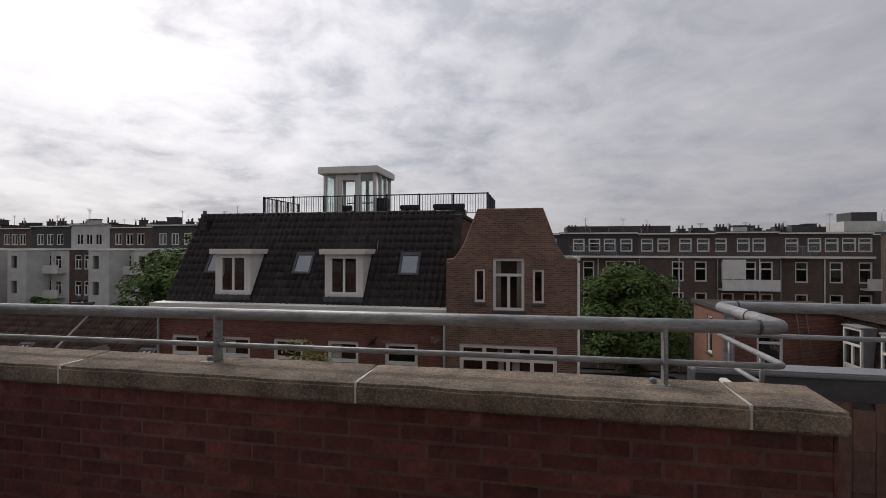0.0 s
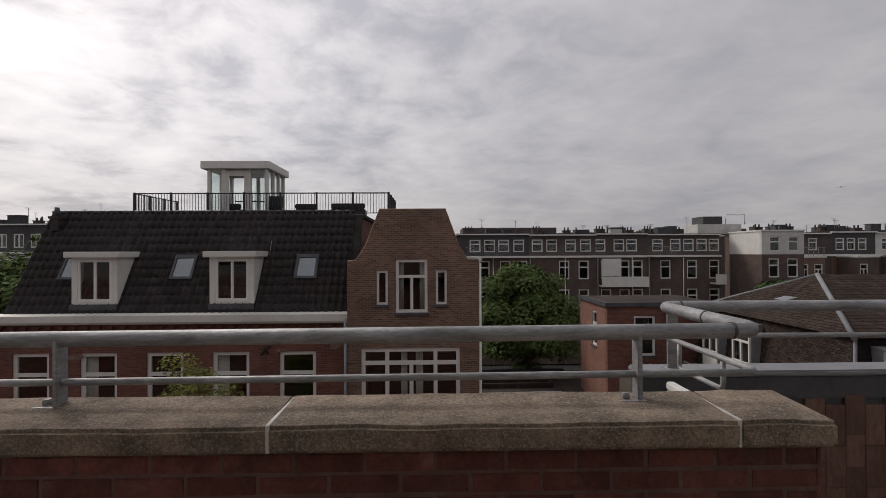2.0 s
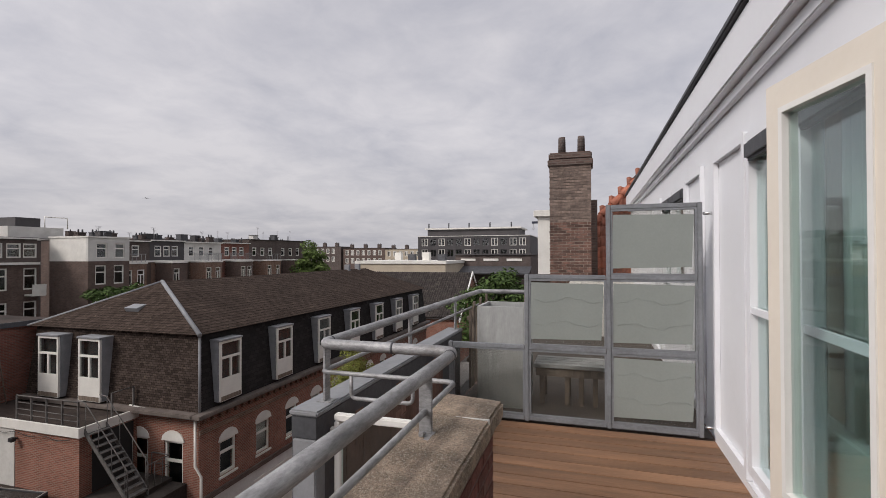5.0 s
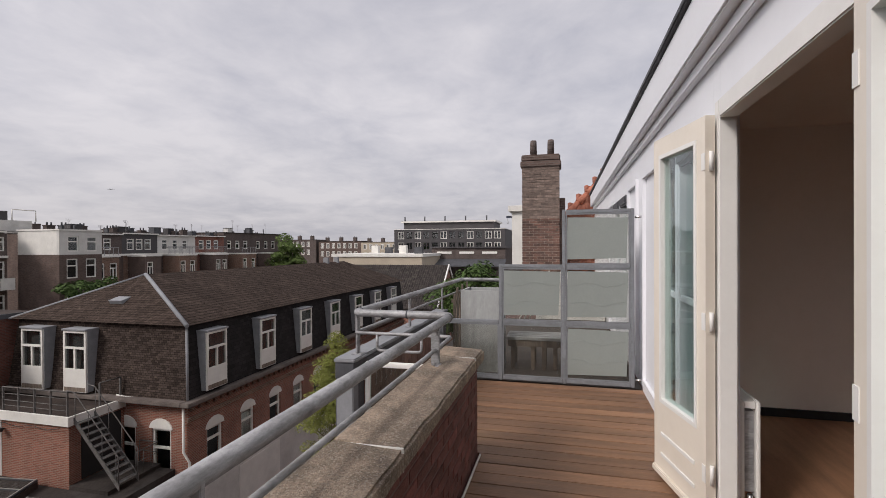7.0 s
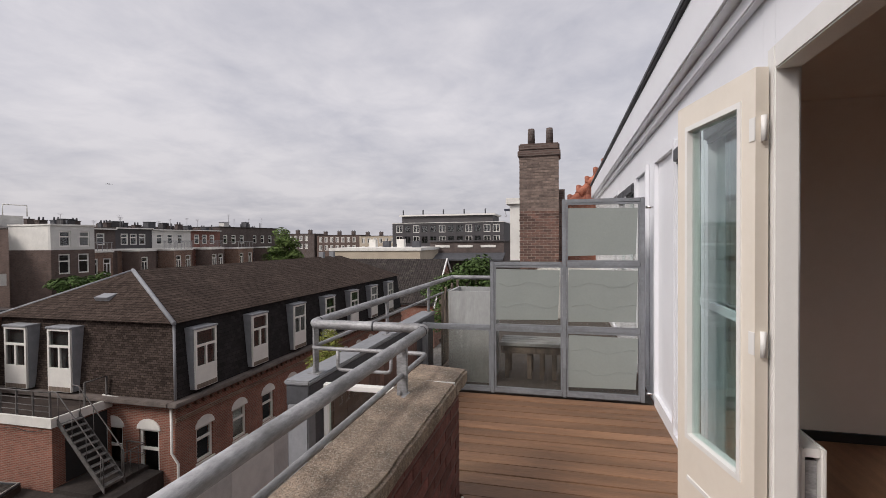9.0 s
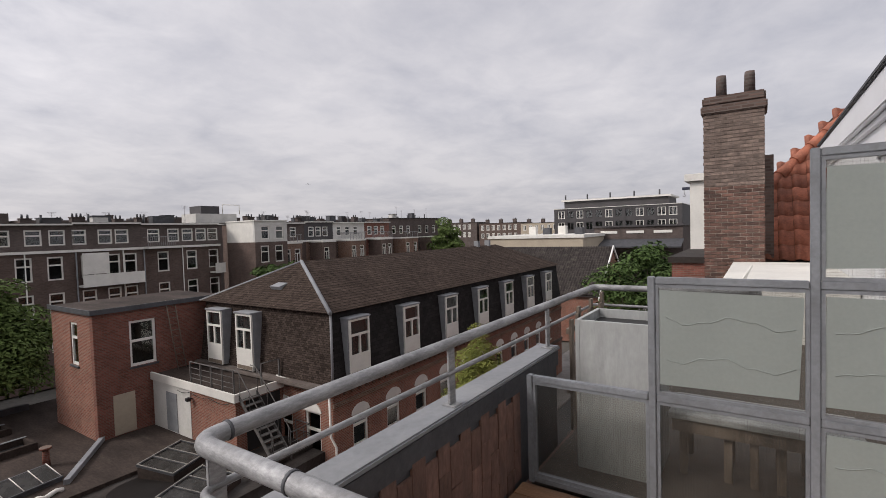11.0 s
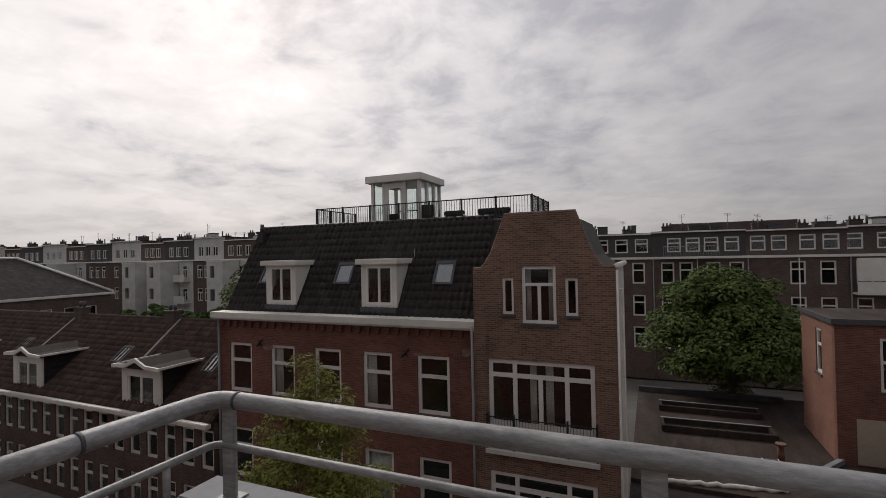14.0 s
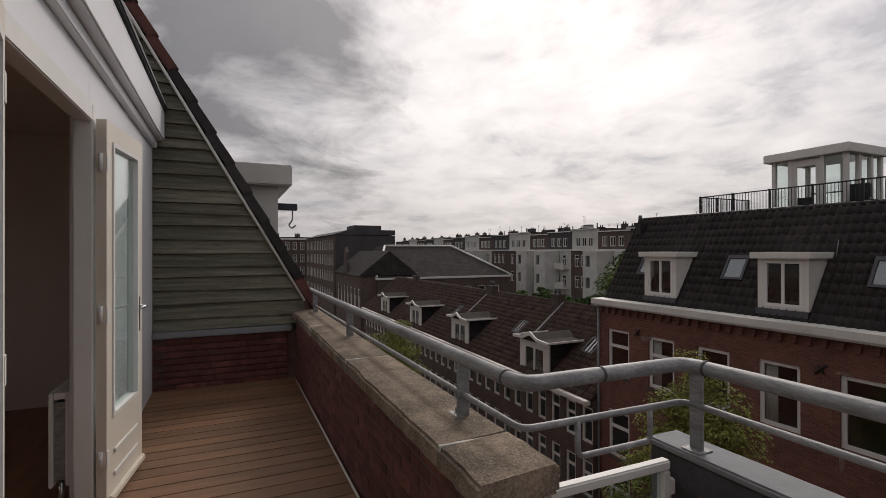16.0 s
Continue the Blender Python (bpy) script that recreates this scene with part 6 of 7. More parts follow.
tree("street_birch", "slender light green birch in the street", (-30.0, 11.6), G, (-30, 11.6, -6.6), (2.6, 2.4, 3.4), 14000, 0.08, LEAF_LIGHT, 23, 80, 0.16, 0.3, 0.6)
tree("garden_tree", "tall green tree behind the terraced houses", (-29.5, 36.0), G, (-29.5, 36, -1.6), (5.0, 4.0, 4.2), 7000, 0.26, LEAF_DARK, 24, 50, 0.3)
tree("garden_tree", "round green garden tree between the rows", (72.0, 47.5), G, (72, 47.5, -0.6), (3.2, 3.2, 4.4), 5000, 0.3, LEAF_DARK, 25, 40, 0.3)
tree("garden_tree", "leafy tree behind the roof terrace", (43.0, 8.2), G, (43, 8.2, -2.6), (4.2, 4.0, 3.2), 5000, 0.22, LEAF_MID, 26, 40, 0.3)
tree("garden_tree", "leafy tree behind the roof terrace", (37.0, 9.6), G, (37, 9.6, -3.4), (2.6, 2.6, 2.8), 3500, 0.2, LEAF_MID, 27, 34, 0.25)
tree("garden_shrub", "low green growth behind the house row", (-34.0, 29.0), G, (-34, 29, -3.2), (7, 2.5, 1.4), 3500, 0.24, LEAF_MID, 28, 30, 0.15)
tree("garden_shrub", "green garden growth below the back row", (34.0, 44.0), G, (34, 44, -3.0), (4, 2, 2.0), 3000, 0.24, LEAF_MID, 29, 30, 0.15)

# houses of the own row further on
nh = thing("next_row_house", "dark flat-roofed house in the same row", "house", m=pose(19.5, -8.0, G))
part("wall", box(bmesh.new(), 0, 16, 0, 11.6, 0, 11.2), BRICK_RED, nh)
part("roof", box(bmesh.new(), -0.1, 16.1, -0.1, 11.7, 11.203, 11.4), DARKFELT, nh)

# ---- own building: mass, facade, room ----
single("wall_street", box(bmesh.new(), -40, 40, 0.4, 1.60, G, -0.32), BRICK_RED, "red brick street wall below the roof terrace", "wall", kind="structure")
single("wall_body", box(bmesh.new(), -40, 40, -9.0, 0.398, G, -0.32), BRICK_RED, "brick body of the building below the terrace", "wall", kind="structure")
single("terrace_slab", box(bmesh.new(), -2.63, 12.0, 0.0, 2.24, -0.318, -0.03), MORTAR, "dark slab under the terrace deck", "floor slab", kind="structure")

fac = thing("facade_wall", "white panelled top-floor facade along the terrace", "wall", kind="structure")
TH2 = 0.09
bm = box(bmesh.new(), -2.63, -0.20, -TH2, 0, -0.03, 2.55)
box(bm, -0.198, 1.238, -TH2, 0, 2.24, 2.55)
box(bm, 1.24, 1.36, -TH2, 0, -0.03, 2.55)
box(bm, 1.362, 2.848, -TH2, 0, 2.2, 2.55)
box(bm, 1.362, 2.848, -TH2, 0, -0.03, 0.12)
box(bm, 2.85, 4.85, -TH2, 0, -0.03, 2.55)
box(bm, 4.852, 6.498, -TH2, 0, -0.03, 0.6)
box(bm, 4.852, 6.498, -TH2, 0, 2.2, 2.55)
box(bm, 6.5, 12.0, -TH2, 0, -0.03, 2.55)
part("wall_panel", bm, FACADE, fac)
part("fascia", box(bmesh.new(), -2.62, 12.0, 0.0, 0.11, 2.555, 2.86, 0.012), FACADE, fac, "white fascia board under the flat roof")
part("soffit_trim", box(bmesh.new(), -2.62, 12.0, 0.0, 0.045, 2.48, 2.552, 0.006), FACADE, fac)
part("roof_trim", box(bmesh.new(), -2.62, 12.02, 0.0, 0.14, 2.863, 2.91, 0.01), LEAD, fac, "dark metal roof edge trim")
for x0, x1 in ((2.86, 3.66), (4.08, 4.80), (6.6, 7.5)):
    t = part("panel_frame", sheet(bmesh.new(), x0, x1, 0.06, 2.22, [(x0 + 0.05, x1 - 0.05, 0.12, 2.16)], 0.035, 0.002), FACADE, fac, "white panel frame")
for x0, x1, z0 in ((1.37, 2.09, 0.12), (2.11, 2.84, 0.12), (4.86, 5.66, 0.6), (5.7, 6.48, 0.6)):
    wf = part("window", sheet(bmesh.new(), x0, x1, z0, 2.2, [(x0 + 0.06, x1 - 0.06, z0 + 0.06, 2.14)], 0.09, -0.06), FACADE, fac)
    part("pane", box(bmesh.new(), x0 + 0.06, x1 - 0.06, -0.02, -0.012, z0 + 0.06, 2.14), DOORGLASS, wf)
    part("blind_box", box(bmesh.new(), x0 + 0.06, x1 - 0.06, -0.005, 0.06, 2.02, 2.14, 0.02), LEAD, wf, "dark roller blind cassette")
    part("rail", box(bmesh.new(), x0 + 0.06, x1 - 0.06, 0.0, 0.025, 1.1, 1.14), FACADE, wf)
part("base_trim", box(bmesh.new(), 1.30, 3.66, 0.0, 0.03, 0.0, 0.055), FACADE, fac)

single("flat_roof_own", box(bmesh.new(), -2.6, 12.0, -4.65, -0.003, 2.70, 2.862), DARKFELT, "dark felt roof over the top floor", "roof", kind="structure")
single("floor", box(bmesh.new(), -2.5, 3.15, -4.5, -0.092, -0.12, 0.0), ROOMFLOOR, "reddish-brown wooden floor of the empty room", "floor", kind="structure")
single("ceiling", box(bmesh.new(), -2.5, 3.15, -4.5, -0.092, 2.5, 2.6), ROOMWALL, "plain ceiling of the empty room", "ceiling", kind="structure")
single("wall_east", box(bmesh.new(), 3.153, 3.3, -4.5, -0.092, -0.12, 2.6), ROOMWALL, "plain painted wall of the empty room", "wall", kind="structure")
single("wall_west", box(bmesh.new(), -2.6, -2.503, -4.5, -0.092, -0.12, 2.6), ROOMWALL, "plain painted wall of the empty room", "wall", kind="structure")
# the opening is out of view, added to let sky light brighten the room
single("wall_back", sheet(bmesh.new(), -2.6, 3.3, -0.12, 2.6, [(-0.6, 1.9, 0.8, 2.3)], 0.097, -4.6), ROOMWALL, "plain painted back wall with an unseen opening added to light the room", "wall", kind="structure")
single("wall_gable", box(bmesh.new(), 11.9, 12.0, -4.65, -0.095, -0.32, 2.69), FACADE, "end wall of the top floor", "wall", kind="structure")
single("baseboard", box(bmesh.new(), 3.13, 3.15, -4.5, -0.092, 0.0, 0.07), BLACKMETAL, "dark baseboard along the room wall", "baseboard", kind="structure")

# door frame and the two open leaves
df = thing("door_frame", "white painted frame of the double terrace door", "door frame", kind="structure")
part("jamb", box(bmesh.new(), -0.196, -0.13, -0.06, 0.03, 0.0, 2.238, 0.006), WHITE, df)
part("jamb", box(bmesh.new(), 1.17, 1.236, -0.06, 0.03, 0.0, 2.238, 0.006), WHITE, df)
part("head", box(bmesh.new(), -0.128, 1.168, -0.06, 0.03, 2.14, 2.238, 0.006), WHITE, df)
part("threshold", box(bmesh.new(), -0.128, 1.168, -0.09, 0.02, -0.02, 0.03, 0.006), OLDWOOD, df)


def door_leaf(m, flip, label, handle):
    """Glazed leaf with a panelled foot. flip mirrors it: the leaf runs along -x from its hinges."""
    w, s = 0.64, (-1 if flip else 1)
    d = thing("french_door", label, "door", "double terrace door", m=m)

    def sx(a, b):
        return (min(s * a, s * b), max(s * a, s * b))
    x0, x1 = sx(0.0, w)
    g0, g1 = sx(0.10, w - 0.10)
    part("frame", sheet(bmesh.new(), x0, x1, 0.04, 2.16, [(g0, g1, 0.50, 2.04)], 0.05, -0.025), CREAM, d)
    bead = part("glazing_bead", sheet(bmesh.new(), g0 - 0.012, g1 + 0.012, 0.488, 2.052, [(g0 + 0.012, g1 - 0.012, 0.512, 2.028)], 0.064, -0.032), WHITE, d)
    part("pane", box(bmesh.new(), g0 + 0.012, g1 - 0.012, -0.005, 0.005, 0.512, 2.028), DOORGLASS, d)
    for z in (0.15, 0.28):
        part("moulding", box(bmesh.new(), g0 + 0.01, g1 - 0.01, -0.034, -0.0255, z, z + 0.025, 0.003), WHITE, d)
        part("moulding", box(bmesh.new(), g0 + 0.01, g1 - 0.01, 0.0255, 0.034, z, z + 0.025, 0.003), WHITE, d)
    for z in (0.28, 1.08, 1.92):
        h = part("hinge", tube(bmesh.new(), [(-s * 0.012, 0.0, z - 0.05), (-s * 0.012, 0.0, z + 0.05)], 0.011, 8), WHITE, d, "white painted hinge")
        part("leaf_plate", box(bmesh.new(), *sx(0.0, 0.035), 0.0255, 0.029, z - 0.045, z + 0.045), WHITE, h)
    if handle:
        hx = s * (w - 0.075)
        h = part("handle", tube(bmesh.new(), rounded([(hx, 0.03, 1.07), (hx, 0.075, 1.07), (hx - s * 0.15, 0.078, 1.07)], 0.02), 0.009, 8), CHROME, d, "chrome lever handle")
        part("plate", box(bmesh.new(), hx - 0.018, hx + 0.018, 0.0255, 0.031, 0.90, 1.13, 0.004), CHROME, h)
        part("lever", tube(bmesh.new(), rounded([(hx, -0.03, 1.07), (hx, -0.075, 1.07), (hx - s * 0.15, -0.078, 1.07)], 0.02), 0.009, 8), CHROME, h)
    part("weather_bar", box(bmesh.new(), *sx(0.02, w - 0.02), 0.0255, 0.05, 0.03, 0.07, 0.006), CREAM, d)
    return d


door_leaf(pose(1.185, 0.065, 0, 0, 0, 13), False, "open cream glazed terrace door leaf", False)
door_leaf(pose(-0.145, 0.065, 0, 0, 0, -7), True, "open cream glazed terrace door leaf with lever handle", True)


def radiator(x0, x1, y, label):
    r = thing("radiator", label, "radiator", m=pose(x0, y, 0))
    w = x1 - x0
    part("panel", box(bmesh.new(), 0, w, 0.0, 0.02, 0.14, 0.66, 0.006), WHITE, r)
    part("panel", box(bmesh.new(), 0, w, 0.075, 0.095, 0.14, 0.66, 0.006), WHITE, r)
    part("grille", box(bmesh.new(), 0.01, w - 0.01, 0.0225, 0.0725, 0.62, 0.655), WHITE, r)
    part("fins", box(bmesh.new(), 0.03, w - 0.03, 0.0225, 0.0725, 0.17, 0.6), STEEL, r)
    for x in (0.02, w - 0.06):
        part("valve", tube(bmesh.new(), rounded([(x, 0.045, 0.16), (x, 0.045, 0.06), (x, 0.045, 0.002)], 0.01), 0.015, 8), CHROME, r)


radiator(1.25, 2.4, -0.19, "white panel radiator under the window")
radiator(-1.5, -0.22, -0.19, "white panel radiator beside the terrace door")

cur = thing("window_curtain", "pale grey-green curtain drawn behind the terrace window", "curtain", m=pose(1.4, -0.128, 0))
for a, b in ((0.0, 0.62), (0.8, 1.4)):
    bm = bmesh.new()
    cols = []
    for i in range(41):
        cx = a + (b - a) * i / 40
        cy = 0.022 * math.sin(i * 1.25) + 0.008 * math.sin(i * 2.9)
        cols.append((bm.verts.new((cx, cy, 0.70)), bm.verts.new((cx, cy, 2.3))))
    for p, q in zip(cols, cols[1:]):
        bm.faces.new((p[0], q[0], q[1], p[1])).smooth = True
    c = part("drape", bm, CURTAIN, cur)
    c.modifiers.new("thick", "SOLIDIFY").thickness = 0.004
part("rod", tube(bmesh.new(), [(-0.05, 0, 2.31), (1.45, 0, 2.31)], 0.012, 8), CHROME, cur)

# ---- terrace railing ----
RZ, LZ = 0.992, 0.845
rail = thing("terrace_railing", "grey galvanised tube railing, worn and patched", "railing")
part("top_rail", tube(bmesh.new(), rounded([(-2.95, 1.578, RZ - 0.02), (1.70, 1.578, RZ), (1.71, 2.318, RZ), (5.52, 2.318, RZ - 0.005), (5.53, 1.0, RZ - 0.005)], 0.075, 6), 0.0275, 14), STEEL, rail)
part("lower_rail", tube(bmesh.new(), rounded([(-2.9, 1.578, LZ - 0.02), (1.70, 1.578, LZ), (1.71, 2.318, LZ), (5.52, 2.318, LZ - 0.02), (5.53, 1.2, LZ - 0.02)], 0.05, 5), 0.0125, 10), STEEL, rail)
for a, b in (((1.705, 1.90, RZ), (1.705, 1.91, RZ)), ((1.60, 1.578, RZ), (1.61, 1.578, RZ)), ((1.80, 2.318, RZ), (1.81, 2.318, RZ))):
    part("sleeve", tube(bmesh.new(), [a, b], 0.030, 14), LEAD, rail)
part("brace", tube(bmesh.new(), rounded([(1.708, 1.80, LZ), (1.708, 1.80, 0.72), (1.708, 2.14, 0.72), (1.708, 2.14, LZ)], 0.03, 4), 0.0105, 8), STEEL, rail, "bent thin steel rod")
post_m = mesh_of(box(box(box(bmesh.new(), -0.008, 0.008, -0.027, 0.027, 0, 0.225, 0.003), -0.075, 0.02, -0.035, 0.035, -0.008, 0.0, 0.002), -0.055, -0.031, -0.012, 0.012, 0.0, 0.02, 0.004), STEEL, "post")
for x in (-2.35, -0.722, 1.268):
    hang("post", post_m, rail, pose(x, 1.578, 0.758, 0, 0, 0))
post_l = mesh_of(box(box(bmesh.new(), -0.027, 0.027, -0.008, 0.008, 0, 0.30, 0.003), -0.04, 0.04, -0.04, 0.04, -0.006, 0.0, 0.002), STEEL, "post")
for x in (1.765, 3.02, 4.34):
    hang("post", post_l, rail, pose(x, 2.318, 0.681))

# ---- zinc-capped outer parapet of the bay ----
zp = thing("zinc_parapet", "zinc-capped outer parapet with terracotta cladding inside", "parapet", kind="structure")
part("core", box(bmesh.new(), 1.60, 4.42, 2.287, 2.42, -0.3, 0.62), LEAD, zp)
part("cap", box(bmesh.new(), 1.58, 4.44, 2.262, 2.43, 0.645, 0.675, 0.008), ZINC, zp, "grey zinc cap")
part("edge_band", box(bmesh.new(), 1.59, 4.43, 2.272, 2.42, 0.53, 0.643, 0.004), LEAD, zp, "dark lead edge band")
part("corner_post", box(bmesh.new(), 1.585, 1.68, 2.276, 2.41, -0.3, 0.528, 0.006), ZINC, zp, "zinc-clad corner")
wf = thing("white_window_frame", "white metal window frame below the railing corner", "window frame", m=pose(1.70, 1.67, 0))
part("head", box(bmesh.new(), -0.015, 0.025, 0.0, 0.56, 0.60, 0.637, 0.006), WHITE, wf)
part("stile", box(bmesh.new(), -0.015, 0.025, 0.525, 0.56, -0.3, 0.598, 0.006), WHITE, wf)
part("stile", box(bmesh.new(), -0.015, 0.025, 0.0, 0.035, -0.3, 0.598, 0.006), WHITE, wf)
part("pane", box(bmesh.new(), 0.002, 0.008, 0.036, 0.524, -0.3, 0.598), DOORGLASS, wf)
part("catch", box(bmesh.new(), -0.005, 0.02, 0.562, 0.59, 0.50, 0.56, 0.004), WHITE, wf)

# ---- privacy screen ----
SX = 3.675
scr = thing("privacy_screen", "stepped grey steel screen with wired and frosted panes", "privacy screen", m=pose(SX, 0, 0))
ys, zs = (0.125, 0.808, 1.483, 2.172), (0.045, 0.655, 1.268, 1.85)
for y0, top in zip(ys, (3, 3, 2, 1)):
    part("upright", box(bmesh.new(), -0.022, 0.022, y0 - 0.018, y0 + 0.018, 0.02, zs[top] + 0.02, 0.004), SCREENSTEEL, scr)
for k, z in enumerate(zs):
    last = ys[3] if k < 2 else (ys[2] if k == 2 else ys[1])
    for a, b in zip(ys, ys[1:]):
        if b <= last:
            part("crossbar", box(bmesh.new(), -0.02, 0.02, a + 0.02, b - 0.02, z - 0.018, z + 0.018, 0.004), SCREENSTEEL, scr)
rnd = random.Random(3)
for i in range(3):
    for k in range(3 - i):
        y0, y1, z0, z1 = ys[i] + 0.019, ys[i + 1] - 0.019, zs[k] + 0.019, zs[k + 1] - 0.019
        bead = part("glazing_bead", sheet(bmesh.new(), 0, y1 - y0, 0, z1 - z0, [(0.016, y1 - y0 - 0.016, 0.016, z1 - z0 - 0.016)], 0.03, -0.015), SCREENSTEEL, scr, "", pose(0, y0, z0, 0, 0, 90))
        part("pane", box(bmesh.new(), -0.004, 0.004, y0, y1, z0, z1), SCREENGLASS, scr)
        wires = bmesh.new()
        for q in range(1, int((y1 - y0) / 0.0125)):
            box(wires, 0.0045, 0.0052, y0 + q * 0.0125, y0 + q * 0.0125 + 0.0005, z0 + 0.016, z1 - 0.016)
        for q in range(2, int((z1 - z0) / 0.0125)):
            box(wires, 0.0053, 0.006, y0 + 0.016, y1 - 0.016, z0 + q * 0.0125, z0 + q * 0.0125 + 0.0005)
        tagged(part("wire_mesh", wires, IRON, scr, "fine wire grid in the pane"), kind="stuff")
        if i == 0 or (i == 1 and k == 1):
            top = z1 - (0.045 if k == 2 else 0.03)
            film = part("film", prism(bmesh.new(), [(y0 + 0.04, z0 + 0.07), (y1 - 0.01, z0 + 0.055), (y1 - 0.02, top), (y0 + 0.02, top - 0.01)], "x", -0.012, -0.006), FROST, scr, "grey-green frosted film")
            if k < 2:
                for j in range(2):
                    zz = z0 + (0.2 + 0.2 * j)
                    pts = [(0.0, y0 + 0.05 + (y1 - y0 - 0.1) * q / 14, zz + 0.022 * math.sin(q * 0.62 + i * 2 + j + k) + 0.008 * math.sin(q * 1.9 + k)) for q in range(15)]
                    part("crease", tube(bmesh.new(), [(-0.013, p[1], p[2]) for p in pts], 0.0022, 5), FROST, scr)
for z in (0.1, 1.78):
    part("bracket", tube(bmesh.new(), [(0, 0.1, z), (0.0, 0.0, z)], 0.012, 8), CHROME, scr)

# ---- neighbour's terrace behind the screen ----
single("neighbour_deck", box(bmesh.new(), 3.72, 8.4, 0.03, 2.2, -0.028, 0.0), DARKDECK, "grey-brown old deck of the next terrace", "floor", kind="structure")
pl = thing("planter", "tall pale grey planter box with dark soil", "planter", m=pose(4.02, 1.53, 0))
part("body", sheet(bmesh.new(), 0, 0.5, 0, 0.96, [], 0.025), PLANTER, pl)
part("body", sheet(bmesh.new(), 0, 0.5, 0, 0.96, [], 0.025, 0.45), PLANTER, pl)
part("body", box(bmesh.new(), 0.0, 0.025, 0.027, 0.448, 0, 0.96), PLANTER, pl)
part("body", box(bmesh.new(), 0.475, 0.5, 0.027, 0.448, 0, 0.96), PLANTER, pl)
part("soil", box(bmesh.new(), 0.027, 0.473, 0.027, 0.448, 0.7, 0.9), RUBBER, pl)
bn = thing("wooden_bench", "grey weathered low wooden bench behind the screen", "bench", m=pose(4.2, 0.55, 0))
for i in range(4):
    part("slat", box(bmesh.new(), i * 0.11, i * 0.11 + 0.095, 0, 0.94, 0.36, 0.395, 0.004), PLANTER, bn, "bleached grey slat")
part("apron", box(bmesh.new(), 0.02, 0.045, 0.02, 0.92, 0.28, 0.357), OLDWOOD, bn)
for y in (0.06, 0.21, 0.34, 0.47, 0.6, 0.84):
    for x in (0.05, 0.36):
        part("leg", box(bmesh.new(), x, x + 0.045, y, y + 0.045, 0, 0.357, 0.004), OLDWOOD, bn)
tr = thing("trellis_fence", "weathered wooden trellis slats on the outer edge", "trellis", m=pose(4.5, 2.2, 0))
for i in range(9):
    part("slat", box(bmesh.new(), i * 0.11, i * 0.11 + 0.06, -0.01, 0.01, 0.02, 0.86 + 0.03 * (i % 3)), OLDWOOD, tr, "", pose(0, 0, 0, 0, 3 * math.sin(i * 2.2), 0))
for z in (0.3, 0.75):
    part("batten", box(bmesh.new(), 0, 1.0, 0.012, 0.035, z, z + 0.04), OLDWOOD, tr)
lg = thing("zinc_ledge", "pale zinc-covered flat roof ledge by the chimney", "roof ledge", m=pose(8.4, 0.02, -0.3))
part("body", box(bmesh.new(), 0, 3.4, 0, 1.35, 0, 1.02), PLASTER, lg)
part("cap", box(bmesh.new(), -0.05, 3.42, -0.02, 1.42, 1.023, 1.09, 0.01), FARWHITE, lg)
rods = thing("folded_deck_chair", "folded pale tubular deck chair leaning by the ledge", "deck chair", m=pose(8.0, 1.35, 0))
for k in range(3):
    part("tube", tube(bmesh.new(), [(0.1 * k, 0.35 - 0.1 * k, 0.0), (0.35 + 0.1 * k, -0.25, 0.98)], 0.014, 6), FARWHITE, rods)
part("cloth", box(bmesh.new(), 0.2, 0.5, -0.2, 0.2, 0.55, 0.60, 0.01), PLANTER, rods)

# ---- chimney stack of the neighbouring house ----
ch = thing("chimney_stack", "weathered brown brick chimney stack with two clay pots", "chimney", m=pose(11.85, 0.92, -0.32))
CW, CD, CHH = 1.01, 0.75, 4.0
part("core", box(bmesh.new(), 0.012, CD, 0.012, CW - 0.012, 0, 2.6), PALEMORTAR, ch, "pale old mortar")
part("upper_core", box(bmesh.new(), 0.006, CD, 0.006, CW - 0.006, 2.602, CHH), CHIMMORTAR, ch, "flush brown pointing")
part("cap", box(box(bmesh.new(), -0.045, CD + 0.045, -0.045, CW + 0.045, CHH, CHH + 0.16, 0.02), -0.02, CD + 0.02, -0.02, CW + 0.02, CHH + 0.163, CHH + 0.34, 0.03), BRICK_BROWN, ch, "grey mortar cap")
for y in (0.24, 0.72):
    p = part("chimney_pot", tube(bmesh.new(), [(0.38, y, CHH + 0.34), (0.38, y, CHH + 0.72), (0.38, y, CHH + 0.80)], 0.10, 12, 0.085), BRICK_DARK, ch, "dark clay chimney pot")
part("side_flue", box(bmesh.new(), CD + 0.02, CD + 0.3, -0.15, 0.25, 0, 3.2), BRICK_BROWN, ch)

# red tiled roof slope beyond it and the dark slope at the other end
rs = thing("red_tiled_roof", "orange-red pantile roof slope of the next house", "roof", kind="structure")
UPS = Vector((0, -1, 1.735)).normalized()
UPX = Vector((0.58, 0, 0.815)).normalized()
part("roof_board", solid(bmesh.new(), [(12.65, 0.95, 0.72), (12.65, -4.0, 0.72), (15.6, -4.0, 4.86), (13.705, 0.95, 2.2), (14.9, -0.4, 3.878), (12.8, 0.95, 0.6), (12.8, -4.0, 0.6), (15.8, -4.0, 4.7)],
                         [(0, 1, 2, 4, 3), (0, 5, 6, 1), (1, 6, 7, 2)]), DARKFELT, rs)
tile_slope(rs, (12.62, 0.95, 0.78), (0, -1, 0), UPX, 4.0, 4.3, 0.26, 0.36, REDTILE, REDTILE, named=290, lift=0.06, skip=lambda u, v: v > 1.82 and u < (v - 1.82) * 0.655)
